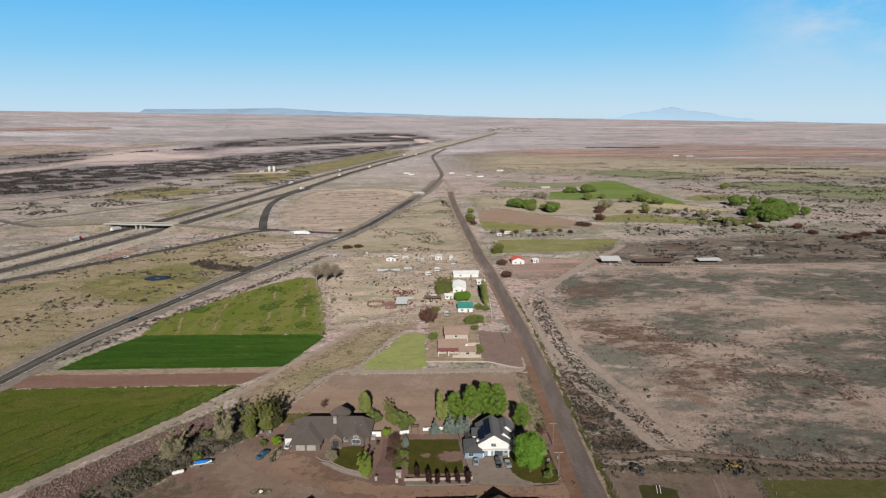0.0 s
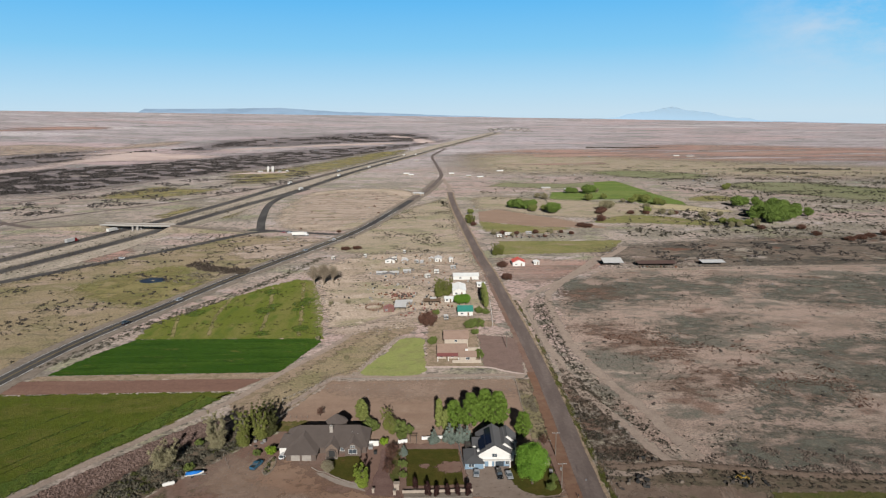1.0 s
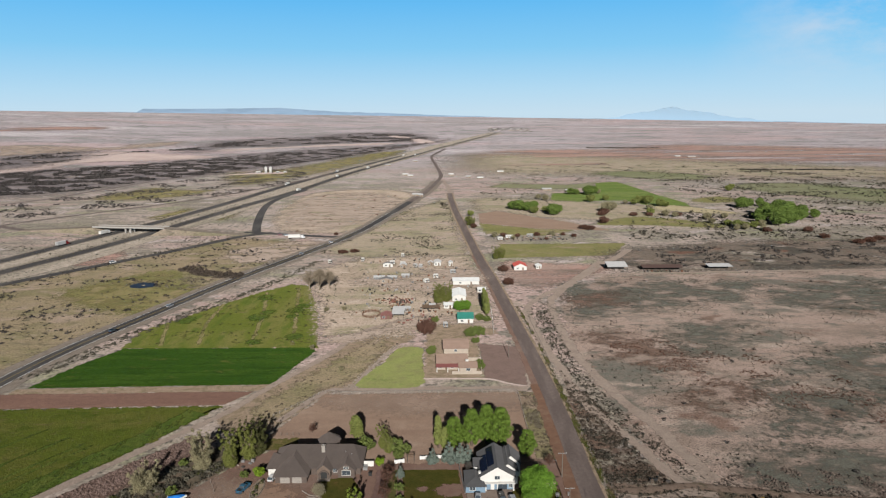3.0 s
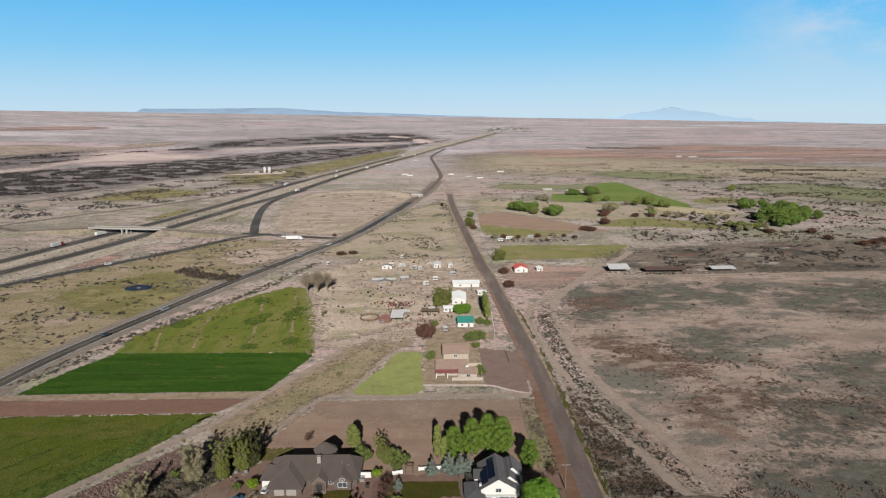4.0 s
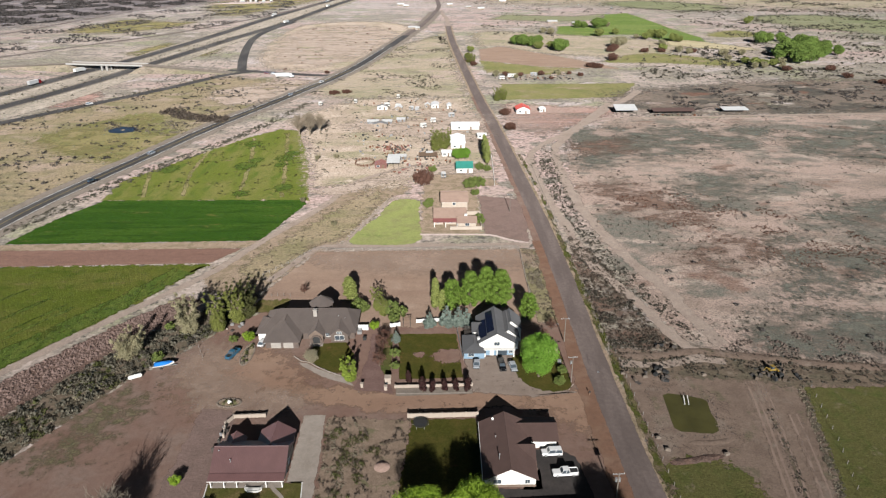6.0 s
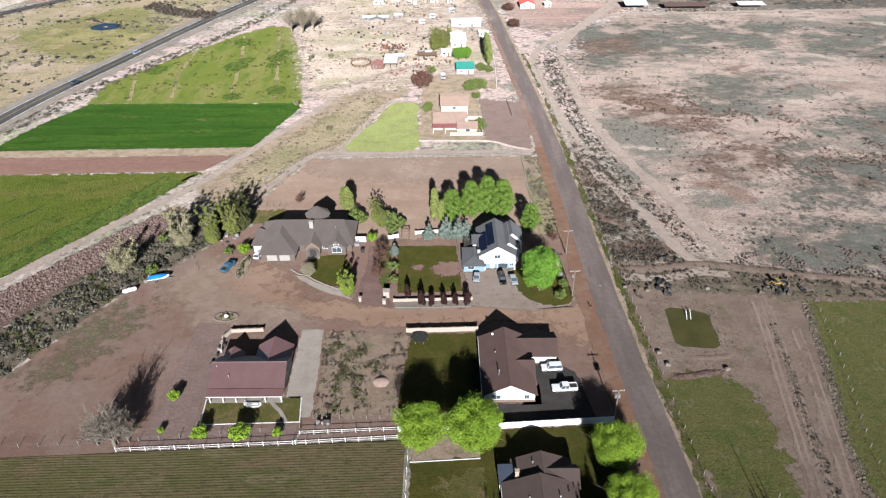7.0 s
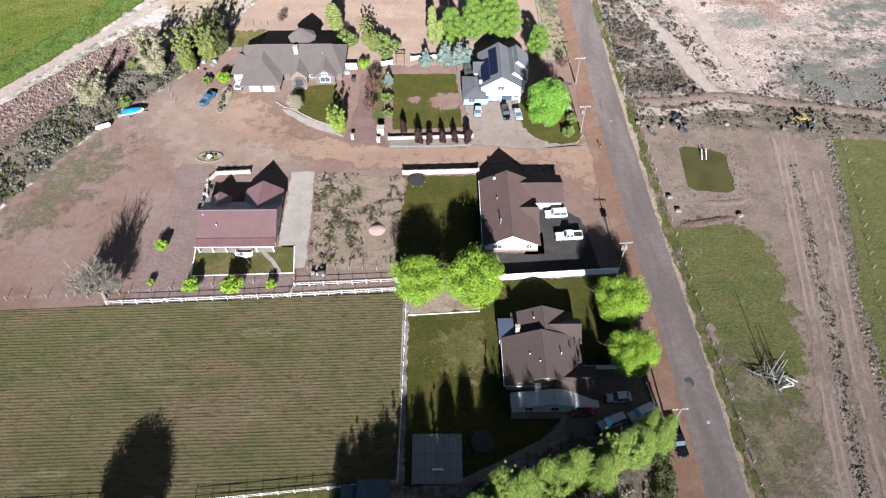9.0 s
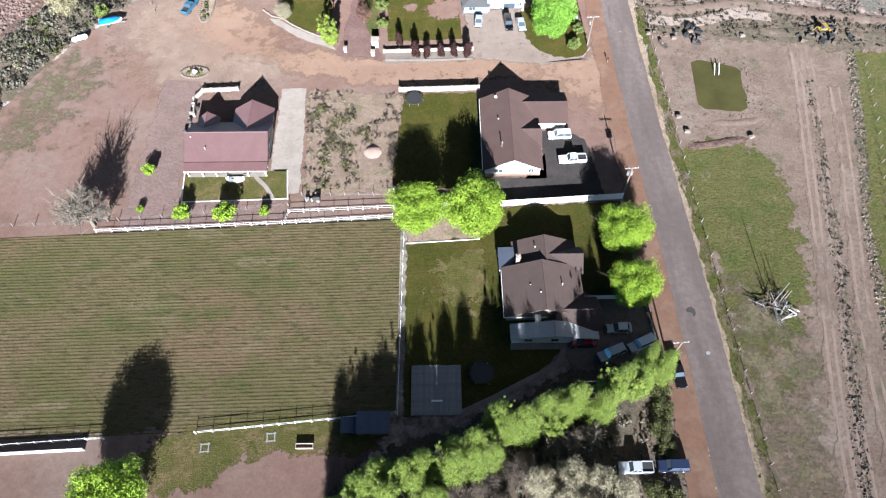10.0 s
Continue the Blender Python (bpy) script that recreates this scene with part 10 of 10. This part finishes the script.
def junk(name, spots, mats, label, lo=0.4, hi=1.5):
    """Loose scrap lying about: small boxes, boards and drums in one mass."""
    bm = bmesh.new()
    for x, y in spots:
        w, d, h = RNG.uniform(lo, hi), RNG.uniform(lo, hi) * 0.6, RNG.uniform(0.3, 1.2)
        vs = box(bm, -w / 2, w / 2, -d / 2, d / 2, 0, h)
        m = Matrix.Translation((x, y, 0.02)) @ Matrix.Rotation(RNG.uniform(0, 6.28), 4, "Z")
        for v in vs:
            v.co = m @ v.co
            v.co.z *= RNG.uniform(0.8, 1.2)
    ob = thing(name, bm, mats, label, "scrap", kind="stuff")
    for p in ob.data.polygons:
        p.material_index = (p.index // 6) % len(mats)
    return ob


junk("yard_scrap", [(RNG.normal(-22, 22), RNG.uniform(400, 540)) for _ in range(150)] + [(RNG.normal(-14, 12), RNG.normal(392, 8)) for _ in range(40)], [M["rust"], M["darkwood"], M["greywood"], M["black"], M["steel"]], "scrap and junk lying among sheds")
junk("rusty_scrap", [(RNG.normal(-25, 5), RNG.normal(411, 6)) for _ in range(70)] + [(RNG.normal(-12, 6), RNG.normal(380, 9)) for _ in range(30)], [M["rust"], M["darkwood"], M["redtin"]], "rusty scrap and broken boards in a heap", 0.5, 1.8)
junk("shed_scrap", [(RNG.uniform(140, 172), RNG.uniform(482, 486)) for _ in range(24)] + [(RNG.uniform(45, 110), RNG.uniform(606, 616)) for _ in range(40)], [M["rust"], M["black"], M["darkwood"]], "scrap lying before sheds")
junk("ditch_scrap", [(RNG.uniform(50, 62), RNG.uniform(191, 198)) for _ in range(16)] + [(RNG.uniform(84, 97), RNG.uniform(192, 199)) for _ in range(26)] + [(RNG.uniform(62, 68), RNG.uniform(208, 212)) for _ in range(6)], [M["darkwood"], M["black"], M["bark"]], "dark scrap and boards beside a ditch", 0.5, 1.6)
junk("court_scrap", [(-52.8 + RNG.normal(0, 0.4), 166 + 10 * k / 9) for k in range(9)] + [(-66 + RNG.normal(0, 3), 222 + RNG.normal(0, 1.6)) for _ in range(10)] + [(-9 + RNG.normal(0, 1), 150.6) for _ in range(5)] + [(-26 + 3 * RNG.uniform(), 148.2) for _ in range(7)], [M["darkwood"], M["creamwall"], M["greywood"]], "odds and ends lying about a yard", 0.4, 1.3)


def manhole(x, y):
    ob = base("manhole_cover", pose(x, y, 0.16), "round pale manhole cover set in a lane", "manhole", "manhole covers")
    bm = bmesh.new()
    tube(bm, (0, 0, 0), (0, 0, 0.02), 0.75, 0.72, 20)
    part("collar", bm, M["concrete"], ob)
    bm = bmesh.new()
    tube(bm, (0, 0, 0.02), (0, 0, 0.035), 0.36, 0.35, 18)
    part("lid", bm, M["steel"], ob, "grey iron lid")


manhole(43.2, 196.6)
manhole(46.4, 115.0)


def round_pen():
    ob = base("round_pen", pose(-39.6, 385.4, 0), "round pen of rusty pipe panels beside a barn", "pen")
    for i in range(16):
        a, b = 2 * math.pi * i / 16, 2 * math.pi * (i + 1) / 16
        p, q = (5.0 * math.cos(a), 6.2 * math.sin(a)), (5.0 * math.cos(b), 6.2 * math.sin(b))
        bm = bmesh.new()
        tube(bm, (*p, 0), (*p, 1.7), 0.09, 0.09, 6)
        part("post", bm, M["rust"], ob)
        bm = bmesh.new()
        for z in (0.5, 0.95, 1.4):
            tube(bm, (*p, z), (*q, z), 0.07, 0.07, 5)
        part("panel", bm, M["rust"], ob)


def planting_island():
    ob = base("planting_island", pose(-55.6, 206.6, 0), "long stone-edged bed with low shrubs beside a drive", "planter")
    bm = bmesh.new()
    bmesh.ops.create_circle(bm, cap_ends=True, radius=1, segments=24)
    bmesh.ops.scale(bm, verts=bm.verts[:], vec=(1.5, 5.4, 1))
    bmesh.ops.translate(bm, verts=bm.verts[:], vec=(0, 0, 0.2))
    part("soil", bm, M["weeds"], ob)
    me = []
    for k in range(3):
        bm = bmesh.new()
        bmesh.ops.create_icosphere(bm, subdivisions=1, radius=0.3)
        for v in bm.verts:
            v.co *= 1 + 0.25 * noise.noise(v.co * 3 + Vector((k * 5, 2, 0)))
        me.append(mesh_of("stone", bm, M["stones"]))
    for i in range(42):
        a = 2 * math.pi * i / 42
        o = new("stone", me[i % 3])
        o.parent, o.location, o.rotation_euler = ob, (1.6 * math.cos(a), 5.5 * math.sin(a), 0.15), (0, 0, i)
    for i in range(9):
        d = RNG.normal(size=(90, 3))
        d[:, 2] = abs(d[:, 2])
        d /= np.linalg.norm(d, axis=1, keepdims=True)
        p = new("shrub", quads("shrub", d * RNG.uniform(0.4, 0.7) + np.array((RNG.uniform(-0.7, 0.7), -4.4 + 1.1 * i, 0.2)), d, np.full(90, 0.13), M["scrub_green"] if i % 3 else M["scrub_grey"]))
        p.parent = ob


round_pen()
planting_island()
